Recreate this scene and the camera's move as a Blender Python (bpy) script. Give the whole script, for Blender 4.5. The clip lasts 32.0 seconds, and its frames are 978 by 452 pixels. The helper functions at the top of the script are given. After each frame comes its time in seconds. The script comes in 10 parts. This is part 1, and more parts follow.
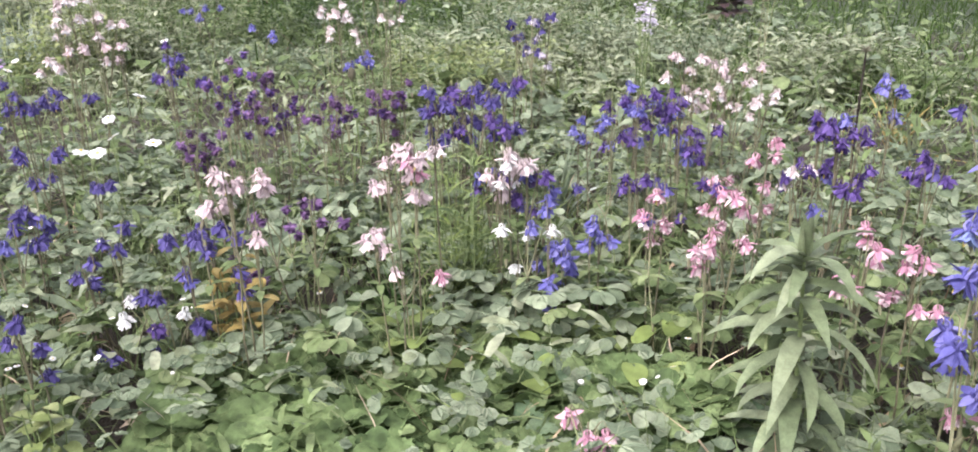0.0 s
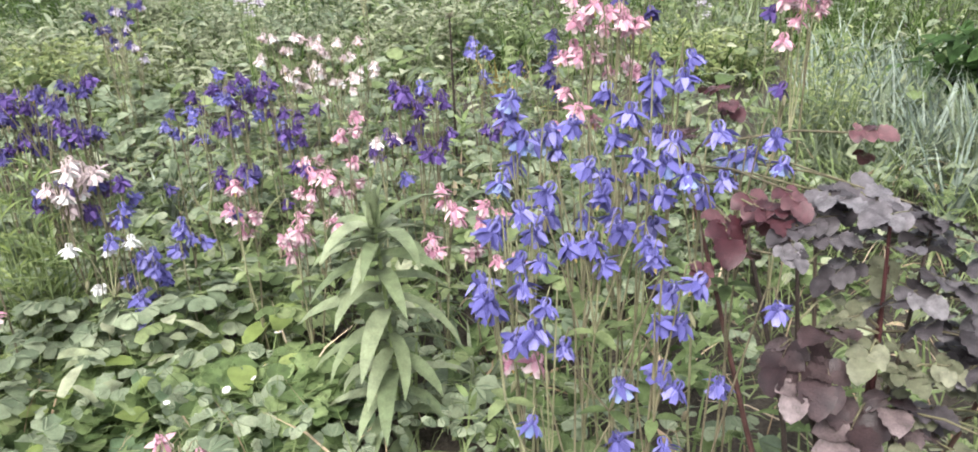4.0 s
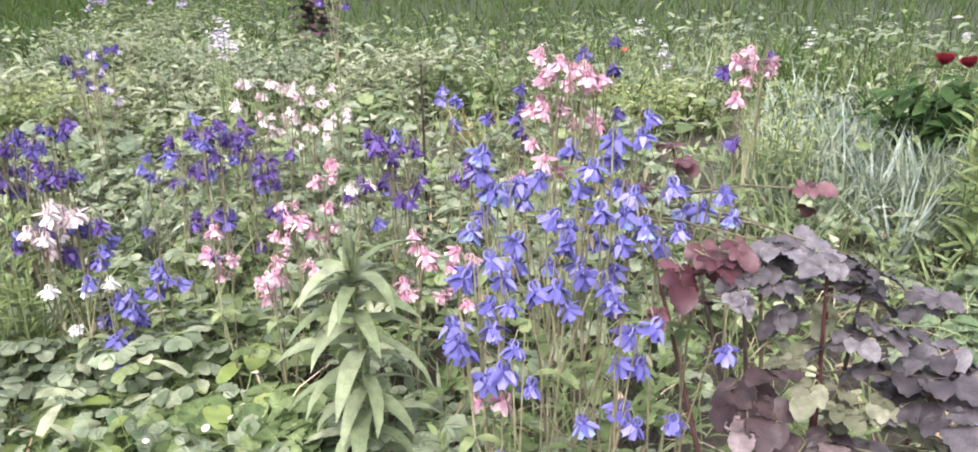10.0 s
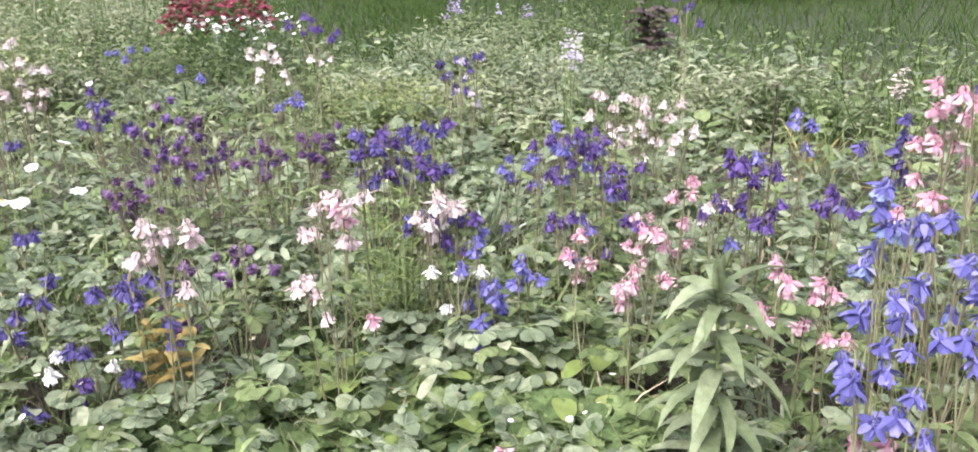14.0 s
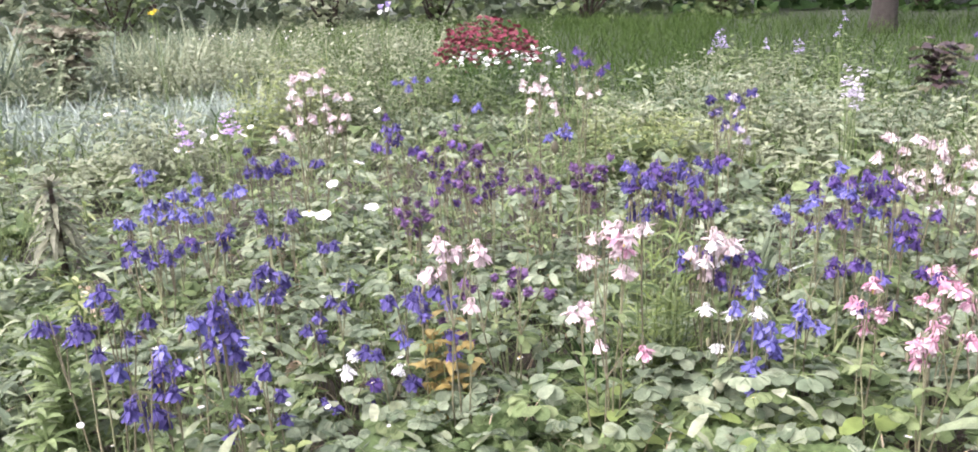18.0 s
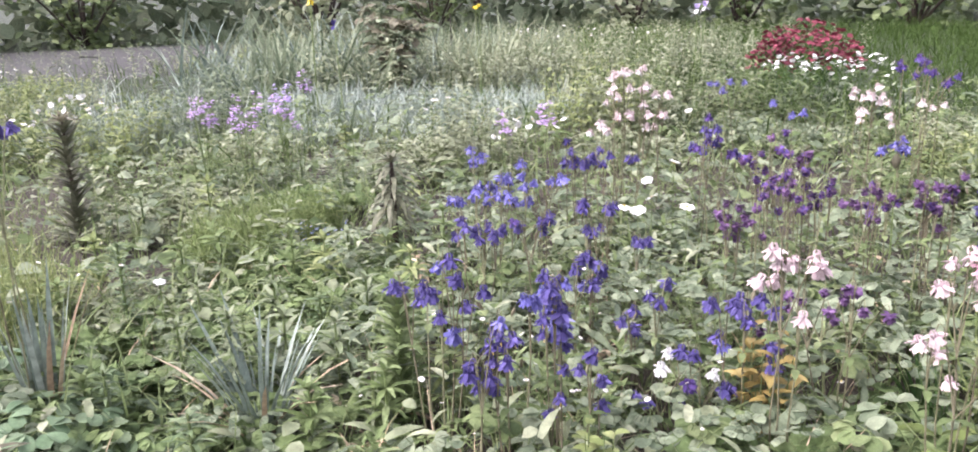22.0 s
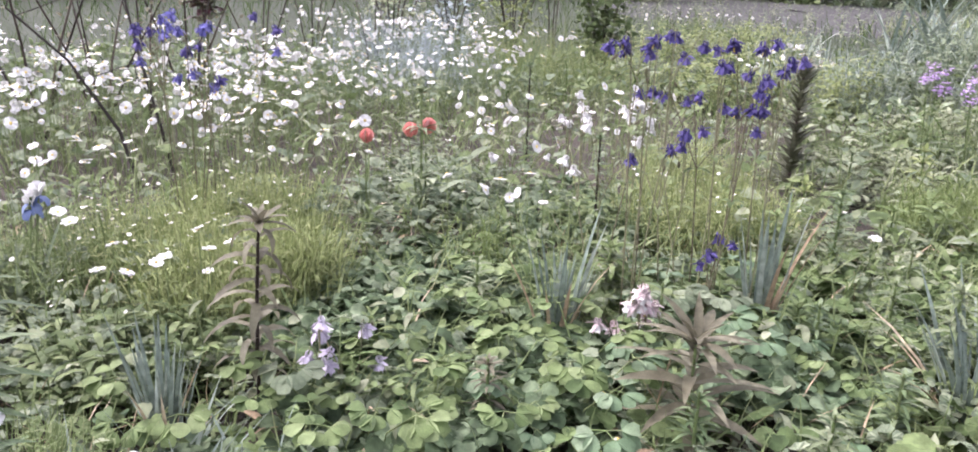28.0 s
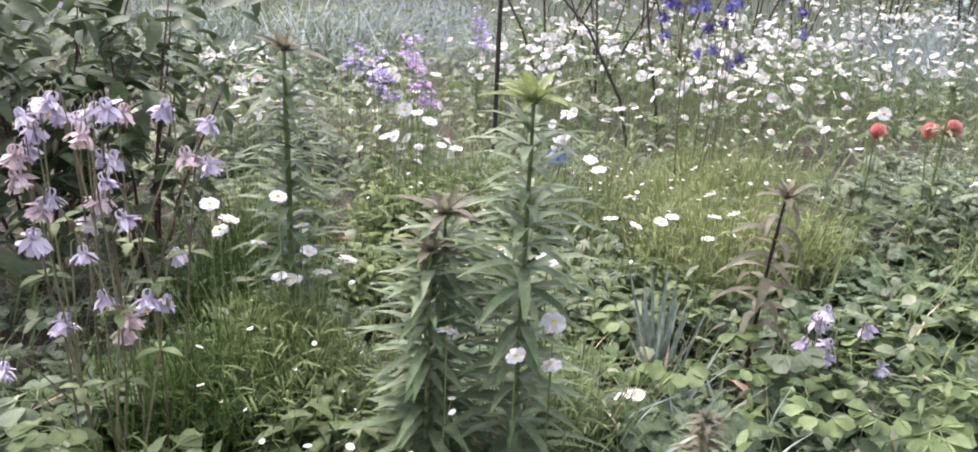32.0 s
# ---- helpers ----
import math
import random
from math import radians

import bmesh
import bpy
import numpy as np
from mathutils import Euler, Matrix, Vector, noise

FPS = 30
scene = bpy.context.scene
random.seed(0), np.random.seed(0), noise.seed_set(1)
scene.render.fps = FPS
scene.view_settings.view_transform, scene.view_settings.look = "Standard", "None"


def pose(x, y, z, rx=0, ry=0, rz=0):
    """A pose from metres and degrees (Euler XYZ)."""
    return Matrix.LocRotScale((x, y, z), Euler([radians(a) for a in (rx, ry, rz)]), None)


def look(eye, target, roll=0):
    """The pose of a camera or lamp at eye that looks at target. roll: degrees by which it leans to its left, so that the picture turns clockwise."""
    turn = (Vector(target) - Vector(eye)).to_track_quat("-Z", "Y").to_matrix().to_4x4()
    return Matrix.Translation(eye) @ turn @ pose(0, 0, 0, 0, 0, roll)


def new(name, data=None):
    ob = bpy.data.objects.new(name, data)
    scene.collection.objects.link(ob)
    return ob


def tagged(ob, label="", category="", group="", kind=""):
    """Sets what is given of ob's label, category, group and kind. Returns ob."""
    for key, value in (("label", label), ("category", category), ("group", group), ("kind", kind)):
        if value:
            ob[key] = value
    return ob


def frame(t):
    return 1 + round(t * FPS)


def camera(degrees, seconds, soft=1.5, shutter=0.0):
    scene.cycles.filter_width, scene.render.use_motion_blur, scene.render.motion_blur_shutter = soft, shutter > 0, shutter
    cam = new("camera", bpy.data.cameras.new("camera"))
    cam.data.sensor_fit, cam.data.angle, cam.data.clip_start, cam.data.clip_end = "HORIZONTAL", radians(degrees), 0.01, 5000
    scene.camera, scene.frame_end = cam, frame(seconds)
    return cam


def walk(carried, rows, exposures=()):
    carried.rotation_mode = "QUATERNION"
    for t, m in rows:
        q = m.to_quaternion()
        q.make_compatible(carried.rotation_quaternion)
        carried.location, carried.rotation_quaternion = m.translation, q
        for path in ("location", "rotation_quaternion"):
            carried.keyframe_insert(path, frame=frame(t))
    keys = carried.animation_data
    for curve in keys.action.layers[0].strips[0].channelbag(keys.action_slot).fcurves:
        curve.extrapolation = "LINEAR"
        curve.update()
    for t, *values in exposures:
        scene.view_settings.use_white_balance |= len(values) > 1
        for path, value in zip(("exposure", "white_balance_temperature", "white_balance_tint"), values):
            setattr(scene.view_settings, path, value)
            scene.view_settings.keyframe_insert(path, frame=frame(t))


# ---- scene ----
cam = camera(59.4, 32.0, soft=1.78)
PATH = [
    (0, (0.2896, 0.5600, 1.3192), (0.1426, 2.4232, 0.6071), -1.3),
    (0.5, (0.3168, 0.5744, 1.3176), (0.2278, 2.4429, 0.6098), -2),
    (1, (0.3376, 0.5840, 1.3128), (0.3506, 2.4483, 0.5887), -2.2),
    (1.5, (0.3680, 0.5936, 1.3144), (0.5020, 2.4441, 0.5676), -1.9),
    (2, (0.3984, 0.6032, 1.3160), (0.6054, 2.4349, 0.5401), -1.5),
    (2.5, (0.4240, 0.6112, 1.3144), (0.7370, 2.4299, 0.5435), -1.3),
    (3, (0.4592, 0.6144, 1.3096), (0.8551, 2.4139, 0.5318), -2.2),
    (3.5, (0.5088, 0.6224, 1.2904), (1.0068, 2.3963, 0.5124), -2.4),
    (5.5, (0.5632, 0.5696, 1.3192), (1.3051, 2.2553, 0.5394), -0.6),
    (6, (0.5872, 0.5584, 1.3160), (1.4453, 2.1845, 0.5289), 0.3),
    (6.5, (0.6064, 0.5488, 1.3240), (1.5496, 2.1271, 0.5369), 0.7),
    (7, (0.6000, 0.5504, 1.3256), (1.5808, 2.1061, 0.5397), 1.3),
    (7.5, (0.5808, 0.5536, 1.3224), (1.5428, 2.1437, 0.5834), 1.4),
    (8, (0.5648, 0.5520, 1.3208), (1.4696, 2.1866, 0.6070), 0.7),
    (8.5, (0.5456, 0.5504, 1.3288), (1.3976, 2.2214, 0.6348), 0.2),
    (9, (0.5360, 0.5280, 1.3480), (1.2920, 2.2410, 0.6450), -0.6),
    (9.5, (0.5328, 0.5376, 1.3432), (1.2296, 2.2820, 0.6564), -1.2),
    (10, (0.4992, 0.5360, 1.3448), (1.1563, 2.2944, 0.6547), -0.9),
    (10.5, (0.4688, 0.5360, 1.3448), (1.0468, 2.3209, 0.6518), -1),
    (11, (0.4400, 0.5392, 1.3480), (0.9008, 2.3525, 0.6413), -1),
    (11.5, (0.4192, 0.5424, 1.3512), (0.7973, 2.3769, 0.6500), -1),
    (12, (0.3968, 0.5376, 1.3592), (0.6888, 2.3916, 0.6682), -1.1),
    (12.5, (0.3792, 0.5360, 1.3624), (0.6022, 2.4021, 0.6784), -1),
    (13, (0.3584, 0.5376, 1.3656), (0.5284, 2.4136, 0.6936), -1),
    (13.5, (0.3328, 0.5296, 1.3736), (0.4188, 2.4135, 0.7076), -1.1),
    (14, (0.3200, 0.5232, 1.3720), (0.3160, 2.4137, 0.7192), -1.4),
    (14.5, (0.3008, 0.5184, 1.3800), (0.1978, 2.4158, 0.7562), -1.8),
    (15, (0.2960, 0.5120, 1.3832), (0.1060, 2.4129, 0.7912), -2.1),
    (15.5, (0.2928, 0.5024, 1.3832), (0.0378, 2.4027, 0.8141), -2.4),
    (17.5, (0.2272, 0.4864, 1.3784), (-0.2630, 2.3412, 0.8132), -2.4),
    (18, (0.2160, 0.4768, 1.3816), (-0.3330, 2.3157, 0.8186), -2.5),
    (18.5, (0.2032, 0.4672, 1.3800), (-0.4247, 2.2850, 0.8311), -2.6),
    (19, (0.1920, 0.4656, 1.3816), (-0.5018, 2.2602, 0.8357), -2.6),
    (19.5, (0.1696, 0.4544, 1.3848), (-0.6073, 2.2171, 0.8469), -2.4),
    (20, (0.1472, 0.4464, 1.3832), (-0.6876, 2.1830, 0.8473), -2.1),
    (20.5, (0.1248, 0.4320, 1.3832), (-0.8033, 2.1222, 0.8521), -2.2),
    (21, (0.1200, 0.4272, 1.3784), (-0.8588, 2.0859, 0.8395), -2.1),
    (21.5, (0.0992, 0.4176, 1.3752), (-0.9227, 2.0495, 0.8342), -2),
    (22, (0.0832, 0.3984, 1.3768), (-1.0369, 1.9645, 0.8358), -1.8),
    (22.5, (0.0624, 0.3760, 1.3752), (-1.1443, 1.8746, 0.8293), -1.3),
    (23, (0.0400, 0.3584, 1.3688), (-1.2560, 1.7794, 0.8198), -1),
    (23.5, (0.0304, 0.3328, 1.3672), (-1.3503, 1.6716, 0.8183), -0.9),
    (24, (0.0192, 0.3072, 1.3592), (-1.4627, 1.5321, 0.8082), -1.2),
    (24.5, (0.0112, 0.2848, 1.3624), (-1.5338, 1.4228, 0.7984), -0.7),
    (25, (-0.0064, 0.2560, 1.3592), (-1.6245, 1.2750, 0.7732), -0.5),
    (25.5, (-0.0272, 0.2272, 1.3592), (-1.7091, 1.1272, 0.7582), -0.1),
    (27.5, (-0.0400, 0.1312, 1.3528), (-1.8634, 0.6623, 0.7257), 1.2),
    (28, (-0.0368, 0.0864, 1.3416), (-1.8939, 0.4884, 0.7176), 1.8),
    (28.5, (-0.0336, 0.0400, 1.3384), (-1.9123, 0.3270, 0.7155), 2.2),
    (29, (-0.0416, -0.0080, 1.3224), (-1.9335, 0.1190, 0.6864), 1.7),
    (29.5, (-0.0304, -0.0336, 1.3112), (-1.9189, -0.0656, 0.6534), 1.6),
    (30, (-0.0240, -0.0688, 1.3064), (-1.8948, -0.2328, 0.6185), 1.7),
    (30.5, (-0.0160, -0.0944, 1.2984), (-1.8803, -0.3664, 0.6273), 2.3),
    (31, (-0.0048, -0.1024, 1.2984), (-1.8611, -0.4365, 0.6333), 2.7),
    (31.5, (0.0048, -0.1248, 1.2936), (-1.8307, -0.5627, 0.6308), 2.6),
    (32, (0.0144, -0.1568, 1.2856), (-1.7827, -0.7118, 0.6056), 2.7),
]
walk(cam, [(t, look(eye, aim, roll)) for t, eye, aim, roll in PATH], [(0.0, 1.84, 6330, 19), (1.0, 1.88, 6400, 15), (2.0, 1.90, 6480, 12), (3.5, 1.88, 6520, 12), (5.5, 2.03, 6500, 14), (7.0, 2.07, 6450, 15), (8.0, 2.11, 6380, 21), (9.5, 2.17, 6380, 22), (11.0, 2.06, 6480, 14), (14.0, 2.06, 6430, 16), (18.5, 2.20, 6320, 24), (20.0, 2.11, 6320, 25), (21.0, 2.12, 6320, 25), (23.0, 2.11, 6320, 26), (25.0, 2.02, 6450, 25), (28.0, 2.08, 6250, 27), (30.0, 2.05, 6300, 26), (32.0, 2.02, 6300, 24)])

# ---- light ----
SUN_AZ, SUN_EL = 215.0, 55.0
world = bpy.data.worlds.new("overcast_sky")
scene.world = world
world.use_nodes = True
wn, wl = world.node_tree.nodes, world.node_tree.links
sky = wn.new("ShaderNodeTexSky")
sky.sky_type, sky.sun_disc = "NISHITA", False
sky.sun_elevation, sky.sun_rotation = radians(SUN_EL), radians(SUN_AZ)
sky.dust_density, sky.air_density = 4.0, 1.0
veil = wn.new("ShaderNodeHueSaturation")
veil.inputs["Saturation"].default_value = 0.3
wl.new(sky.outputs[0], veil.inputs["Color"])
wl.new(veil.outputs[0], wn["Background"].inputs["Color"])
wn["Background"].inputs["Strength"].default_value = 0.15
sun = new("sun", bpy.data.lights.new("sun", "SUN"))
sun.data.energy, sun.data.angle, sun.data.color = 0.85, radians(30), (1.0, 0.97, 0.93)
sun_dir = Vector((math.sin(radians(SUN_AZ)) * math.cos(radians(SUN_EL)), math.cos(radians(SUN_AZ)) * math.cos(radians(SUN_EL)), math.sin(radians(SUN_EL))))
sun.matrix_world = look(sun_dir * 30, (0, 0, 0))


# ---- materials ----
def shader(name):
    m = bpy.data.materials.new(name)
    m.use_nodes = True
    return m, m.node_tree.nodes, m.node_tree.links, m.node_tree.nodes["Principled BSDF"]


def sprout(name, low, mid, high, rough=0.62, thin=0.36, grain=90.0, spread=0.34, gloss=0.14, sat=0.93, even=0.28, rough_skin=0.25):
    """A thin plant tissue: its tint varies from piece to piece and over each piece; some light passes through."""
    m, n, l, p = shader(name)
    info, geo = n.new("ShaderNodeObjectInfo"), n.new("ShaderNodeNewGeometry")
    add, fr = n.new("ShaderNodeMath"), n.new("ShaderNodeMath")
    add.operation, fr.operation = "ADD", "FRACT"
    l.new(info.outputs["Random"], add.inputs[0]), l.new(geo.outputs["Random Per Island"], add.inputs[1])
    l.new(add.outputs[0], fr.inputs[0])
    ramp = n.new("ShaderNodeValToRGB")
    low, mid, high = [tuple(sum(c) / 3 + sat * (v - sum(c) / 3) for v in c) for c in (low, mid, high)]
    low, high = [tuple(v + even * (w - v) for v, w in zip(c, mid)) for c in (low, high)]
    ramp.color_ramp.elements[0].color, ramp.color_ramp.elements[1].color = (*low, 1), (*high, 1)
    ramp.color_ramp.elements.new(0.55).color = (*mid, 1)
    l.new(fr.outputs[0], ramp.inputs[0])
    co = n.new("ShaderNodeTexCoord")
    big, fine = n.new("ShaderNodeTexNoise"), n.new("ShaderNodeTexNoise")
    big.inputs["Scale"].default_value, fine.inputs["Scale"].default_value = grain * 0.3, grain * 3
    l.new(co.outputs["Object"], big.inputs["Vector"]), l.new(co.outputs["Object"], fine.inputs["Vector"])
    both = n.new("ShaderNodeMath")
    both.operation = "MULTIPLY_ADD"
    both.inputs[1].default_value = 0.4
    l.new(fine.outputs[0], both.inputs[0]), l.new(big.outputs[0], both.inputs[2])
    span = n.new("ShaderNodeMapRange")
    span.inputs["From Min"].default_value, span.inputs["From Max"].default_value = 0.48, 0.92
    span.inputs["To Min"].default_value, span.inputs["To Max"].default_value = 1 - spread, 1 + spread
    l.new(both.outputs[0], span.inputs["Value"])
    hue = n.new("ShaderNodeHueSaturation")
    l.new(ramp.outputs[0], hue.inputs["Color"]), l.new(span.outputs[0], hue.inputs["Value"])
    bump = n.new("ShaderNodeBump")
    bump.inputs["Strength"].default_value, bump.inputs["Distance"].default_value = rough_skin, 0.002
    l.new(both.outputs[0], bump.inputs["Height"])
    l.new(hue.outputs[0], p.inputs["Base Color"]), l.new(bump.outputs[0], p.inputs["Normal"])
    p.inputs["Roughness"].default_value = rough
    p.inputs["Specular IOR Level"].default_value = gloss
    if thin:
        tr, mix = n.new("ShaderNodeBsdfTranslucent"), n.new("ShaderNodeMixShader")
        mix.inputs[0].default_value = thin
        l.new(hue.outputs[0], tr.inputs["Color"])
        l.new(p.outputs[0], mix.inputs[1]), l.new(tr.outputs[0], mix.inputs[2])
        l.new(mix.outputs[0], n["Material Output"].inputs["Surface"])
    return m


def petal(name, a, b, rough=0.65):
    low = tuple(c * 0.7 for c in a)
    return sprout(name, low, a, b, rough, 0.26, 160.0, 0.22, 0.2, 1.0, 0.0)


def earth(name, low, high, scale=6.0):
    m, n, l, p = shader(name)
    co = n.new("ShaderNodeTexCoord")
    a, b, ramp, bump, add = n.new("ShaderNodeTexNoise"), n.new("ShaderNodeTexNoise"), n.new("ShaderNodeValToRGB"), n.new("ShaderNodeBump"), n.new("ShaderNodeMath")
    a.inputs["Scale"].default_value, a.inputs["Detail"].default_value = scale, 8
    b.inputs["Scale"].default_value, b.inputs["Detail"].default_value = scale * 14, 6
    add.operation = "MULTIPLY_ADD"
    add.inputs[1].default_value = 0.6
    l.new(co.outputs["Object"], a.inputs["Vector"]), l.new(co.outputs["Object"], b.inputs["Vector"])
    l.new(a.outputs[0], add.inputs[0]), l.new(b.outputs[0], add.inputs[2])
    ramp.color_ramp.elements[0].position, ramp.color_ramp.elements[1].position = 0.55, 1.05
    ramp.color_ramp.elements[0].color, ramp.color_ramp.elements[1].color = (*low, 1), (*high, 1)
    l.new(add.outputs[0], ramp.inputs[0]), l.new(ramp.outputs[0], p.inputs["Base Color"])
    bump.inputs["Strength"].default_value, bump.inputs["Distance"].default_value = 0.7, 0.02
    l.new(add.outputs[0], bump.inputs["Height"]), l.new(bump.outputs[0], p.inputs["Normal"])
    p.inputs["Roughness"].default_value = 0.95
    return m


SOIL = earth("soil", (0.018, 0.015, 0.011), (0.065, 0.052, 0.038))
FAR_SOIL = earth("far_ground", (0.012, 0.018, 0.008), (0.03, 0.04, 0.018), 3.0)
BARK = earth("bark", (0.012, 0.01, 0.008), (0.055, 0.046, 0.037), 14.0)
DUG_SOIL = earth("dug_soil", (0.02, 0.02, 0.019), (0.066, 0.064, 0.061), 9.0)
LEAF_MID = sprout("leaf_mid_green", (0.051, 0.082, 0.030), (0.125, 0.171, 0.066), (0.228, 0.274, 0.128))
LEAF_STRAW = sprout("leaf_fresh_green", (0.039, 0.068, 0.025), (0.116, 0.167, 0.065), (0.226, 0.293, 0.129), 0.6, 0.34, 120.0, 0.38, 0.13, 0.98)
LEAF_GREY = sprout("leaf_grey_green", (0.078, 0.112, 0.066), (0.17, 0.212, 0.13), (0.3, 0.342, 0.225), 0.6)
LEAF_PALE = sprout("leaf_pale_green", (0.111, 0.137, 0.071), (0.223, 0.255, 0.150), (0.370, 0.393, 0.264), 0.55)
LEAF_STRAW_GREY = sprout("leaf_dull_green", (0.032, 0.057, 0.027), (0.101, 0.150, 0.074), (0.214, 0.273, 0.162), 0.6, 0.3, 120.0, 0.38, 0.14)
LEAF_SILVER = sprout("leaf_silver", (0.140, 0.188, 0.147), (0.245, 0.297, 0.245), (0.410, 0.451, 0.392), 0.6, 0.12)
LEAF_LIME = sprout("leaf_yellow_green", (0.124, 0.167, 0.045), (0.205, 0.248, 0.092), (0.351, 0.378, 0.178))
LEAF_GOLD = sprout("leaf_golden", (0.19, 0.135, 0.035), (0.32, 0.245, 0.08), (0.45, 0.36, 0.15))
LEAF_DARK = sprout("leaf_dark_green", (0.02, 0.05, 0.014), (0.045, 0.09, 0.025), (0.08, 0.14, 0.045))
LEAF_LILY = sprout("lily_leaf", (0.093, 0.126, 0.060), (0.153, 0.190, 0.100), (0.237, 0.270, 0.167), 0.5, 0.2)
LEAF_LILY_DIM = sprout("lily_leaf_dim", (0.059, 0.099, 0.042), (0.113, 0.164, 0.075), (0.203, 0.253, 0.138), 0.42, 0.2)
LEAF_BRONZE = sprout("leaf_bronze", (0.08, 0.075, 0.048), (0.145, 0.135, 0.088), (0.23, 0.22, 0.15), 0.5)
# wine-coloured leaf; the greyed palest tint also paints in the sky's sheen
LEAF_WINE = sprout("leaf_wine", (0.02, 0.011, 0.012), (0.046, 0.03, 0.031), (0.11, 0.085, 0.085), 0.45, 0.06, 70, 0.6, 0.34, 1.0, 0.0, 0.9)
LEAF_ASH = sprout("leaf_ash_purple", (0.028, 0.024, 0.026), (0.061, 0.054, 0.059), (0.114, 0.107, 0.114), 0.5, 0.06, 70, 0.6, 0.3, 1.0, 0.0, 0.9)
LEAF_RED = sprout("leaf_red_young", (0.034, 0.009, 0.013), (0.063, 0.024, 0.029), (0.106, 0.051, 0.056), 0.4, 0.14, 80, 0.45, 0.35, 1.0, 0.0, 0.8)
LEAF_SWORD = sprout("leaf_sword_blue_green", (0.1, 0.14, 0.108), (0.18, 0.23, 0.185), (0.31, 0.36, 0.3), 0.55, 0.15)
LEAF_PALE_ROUND = sprout("leaf_pale_round", (0.2, 0.26, 0.15), (0.27, 0.34, 0.19), (0.34, 0.41, 0.25), 0.5, 0.25)
LEAF_FRESH = sprout("leaf_crinkled_fresh", (0.090, 0.133, 0.043), (0.153, 0.209, 0.080), (0.235, 0.294, 0.138), 0.6, 0.34, 110.0, 0.34, 0.14)
LEAF_BRIGHT = sprout("leaf_bright_yellow_green", (0.13, 0.175, 0.05), (0.185, 0.24, 0.075), (0.26, 0.31, 0.12), 0.5, 0.3, 90.0, 0.2, 0.18, 1.0)
LEAF_SEA = sprout("leaf_sea_green", (0.079, 0.133, 0.069), (0.117, 0.180, 0.096), (0.176, 0.237, 0.137), 0.5, 0.25)
LEAF_DRY = sprout("leaf_dry", (0.22, 0.15, 0.09), (0.4, 0.31, 0.2), (0.55, 0.46, 0.34), 0.8, 0.1)
GRASS = sprout("grass_green", (0.092, 0.132, 0.046), (0.149, 0.197, 0.076), (0.265, 0.308, 0.146))
MEADOW = sprout("meadow_grass", (0.024, 0.046, 0.009), (0.045, 0.083, 0.017), (0.086, 0.129, 0.036), 0.8, 0.36, 90.0, 0.3, 0.08)
GRASS_FRESH = sprout("grass_fresh", (0.085, 0.122, 0.038), (0.14, 0.19, 0.06), (0.235, 0.28, 0.115))
LEAF_PEONY = sprout("peony_leaf", (0.028, 0.046, 0.02), (0.062, 0.09, 0.04), (0.13, 0.162, 0.085), 0.45, 0.25)
LEAF_OLIVE = sprout("leaf_olive", (0.07, 0.076, 0.045), (0.122, 0.128, 0.08), (0.195, 0.2, 0.135), 0.45, 0.2)
STEM = sprout("stem_green", (0.08, 0.12, 0.04), (0.14, 0.19, 0.07), (0.2, 0.24, 0.11), 0.5, 0.0)
STEM_PURPLE = sprout("stem_purple_green", (0.09, 0.075, 0.05), (0.13, 0.12, 0.07), (0.18, 0.19, 0.1), 0.5, 0.0)
STEM_RED = sprout("stem_red", (0.043, 0.014, 0.015), (0.071, 0.032, 0.030), (0.093, 0.056, 0.045), 0.5, 0.0)
STEM_DARK = sprout("stem_dark", (0.025, 0.018, 0.016), (0.045, 0.034, 0.028), (0.08, 0.06, 0.045), 0.6, 0.0)
POLLEN = sprout("yellow_centre", (0.5, 0.36, 0.08), (0.62, 0.48, 0.14), (0.7, 0.58, 0.22), 0.8, 0.0)
WHITE = petal("white_petal", (0.66, 0.66, 0.645), (0.79, 0.79, 0.77))
BLUE = petal("blue_petal", (0.115, 0.11, 0.325), (0.255, 0.245, 0.51))
INDIGO = petal("indigo_petal", (0.068, 0.056, 0.18), (0.138, 0.115, 0.31))
VIOLET = petal("violet_petal", (0.078, 0.047, 0.175), (0.155, 0.1, 0.3))
PLUM = petal("plum_petal", (0.105, 0.056, 0.135), (0.21, 0.125, 0.24))
PINK = petal("pink_petal", (0.48, 0.24, 0.32), (0.64, 0.42, 0.48))
BLUSH = petal("blush_petal", (0.57, 0.45, 0.465), (0.68, 0.58, 0.585))
SHELL = petal("white_pink_petal", (0.56, 0.46, 0.455), (0.68, 0.6, 0.58))
LILAC = petal("lilac_petal", (0.54, 0.49, 0.59), (0.7, 0.655, 0.72))
MAUVE = petal("mauve_petal", (0.42, 0.34, 0.6), (0.6, 0.52, 0.72))
ORCHID = petal("orchid_petal", (0.46, 0.315, 0.565), (0.62, 0.48, 0.69))
SKYBLUE = petal("pale_blue_petal", (0.15, 0.2, 0.37), (0.26, 0.32, 0.49))
CRIMSON = petal("crimson_petal", (0.13, 0.01, 0.016), (0.25, 0.024, 0.03))
ROSERED = petal("rose_red_petal", (0.15, 0.026, 0.045), (0.28, 0.07, 0.095))
CORAL = petal("coral_petal", (0.68, 0.16, 0.11), (0.78, 0.33, 0.26))
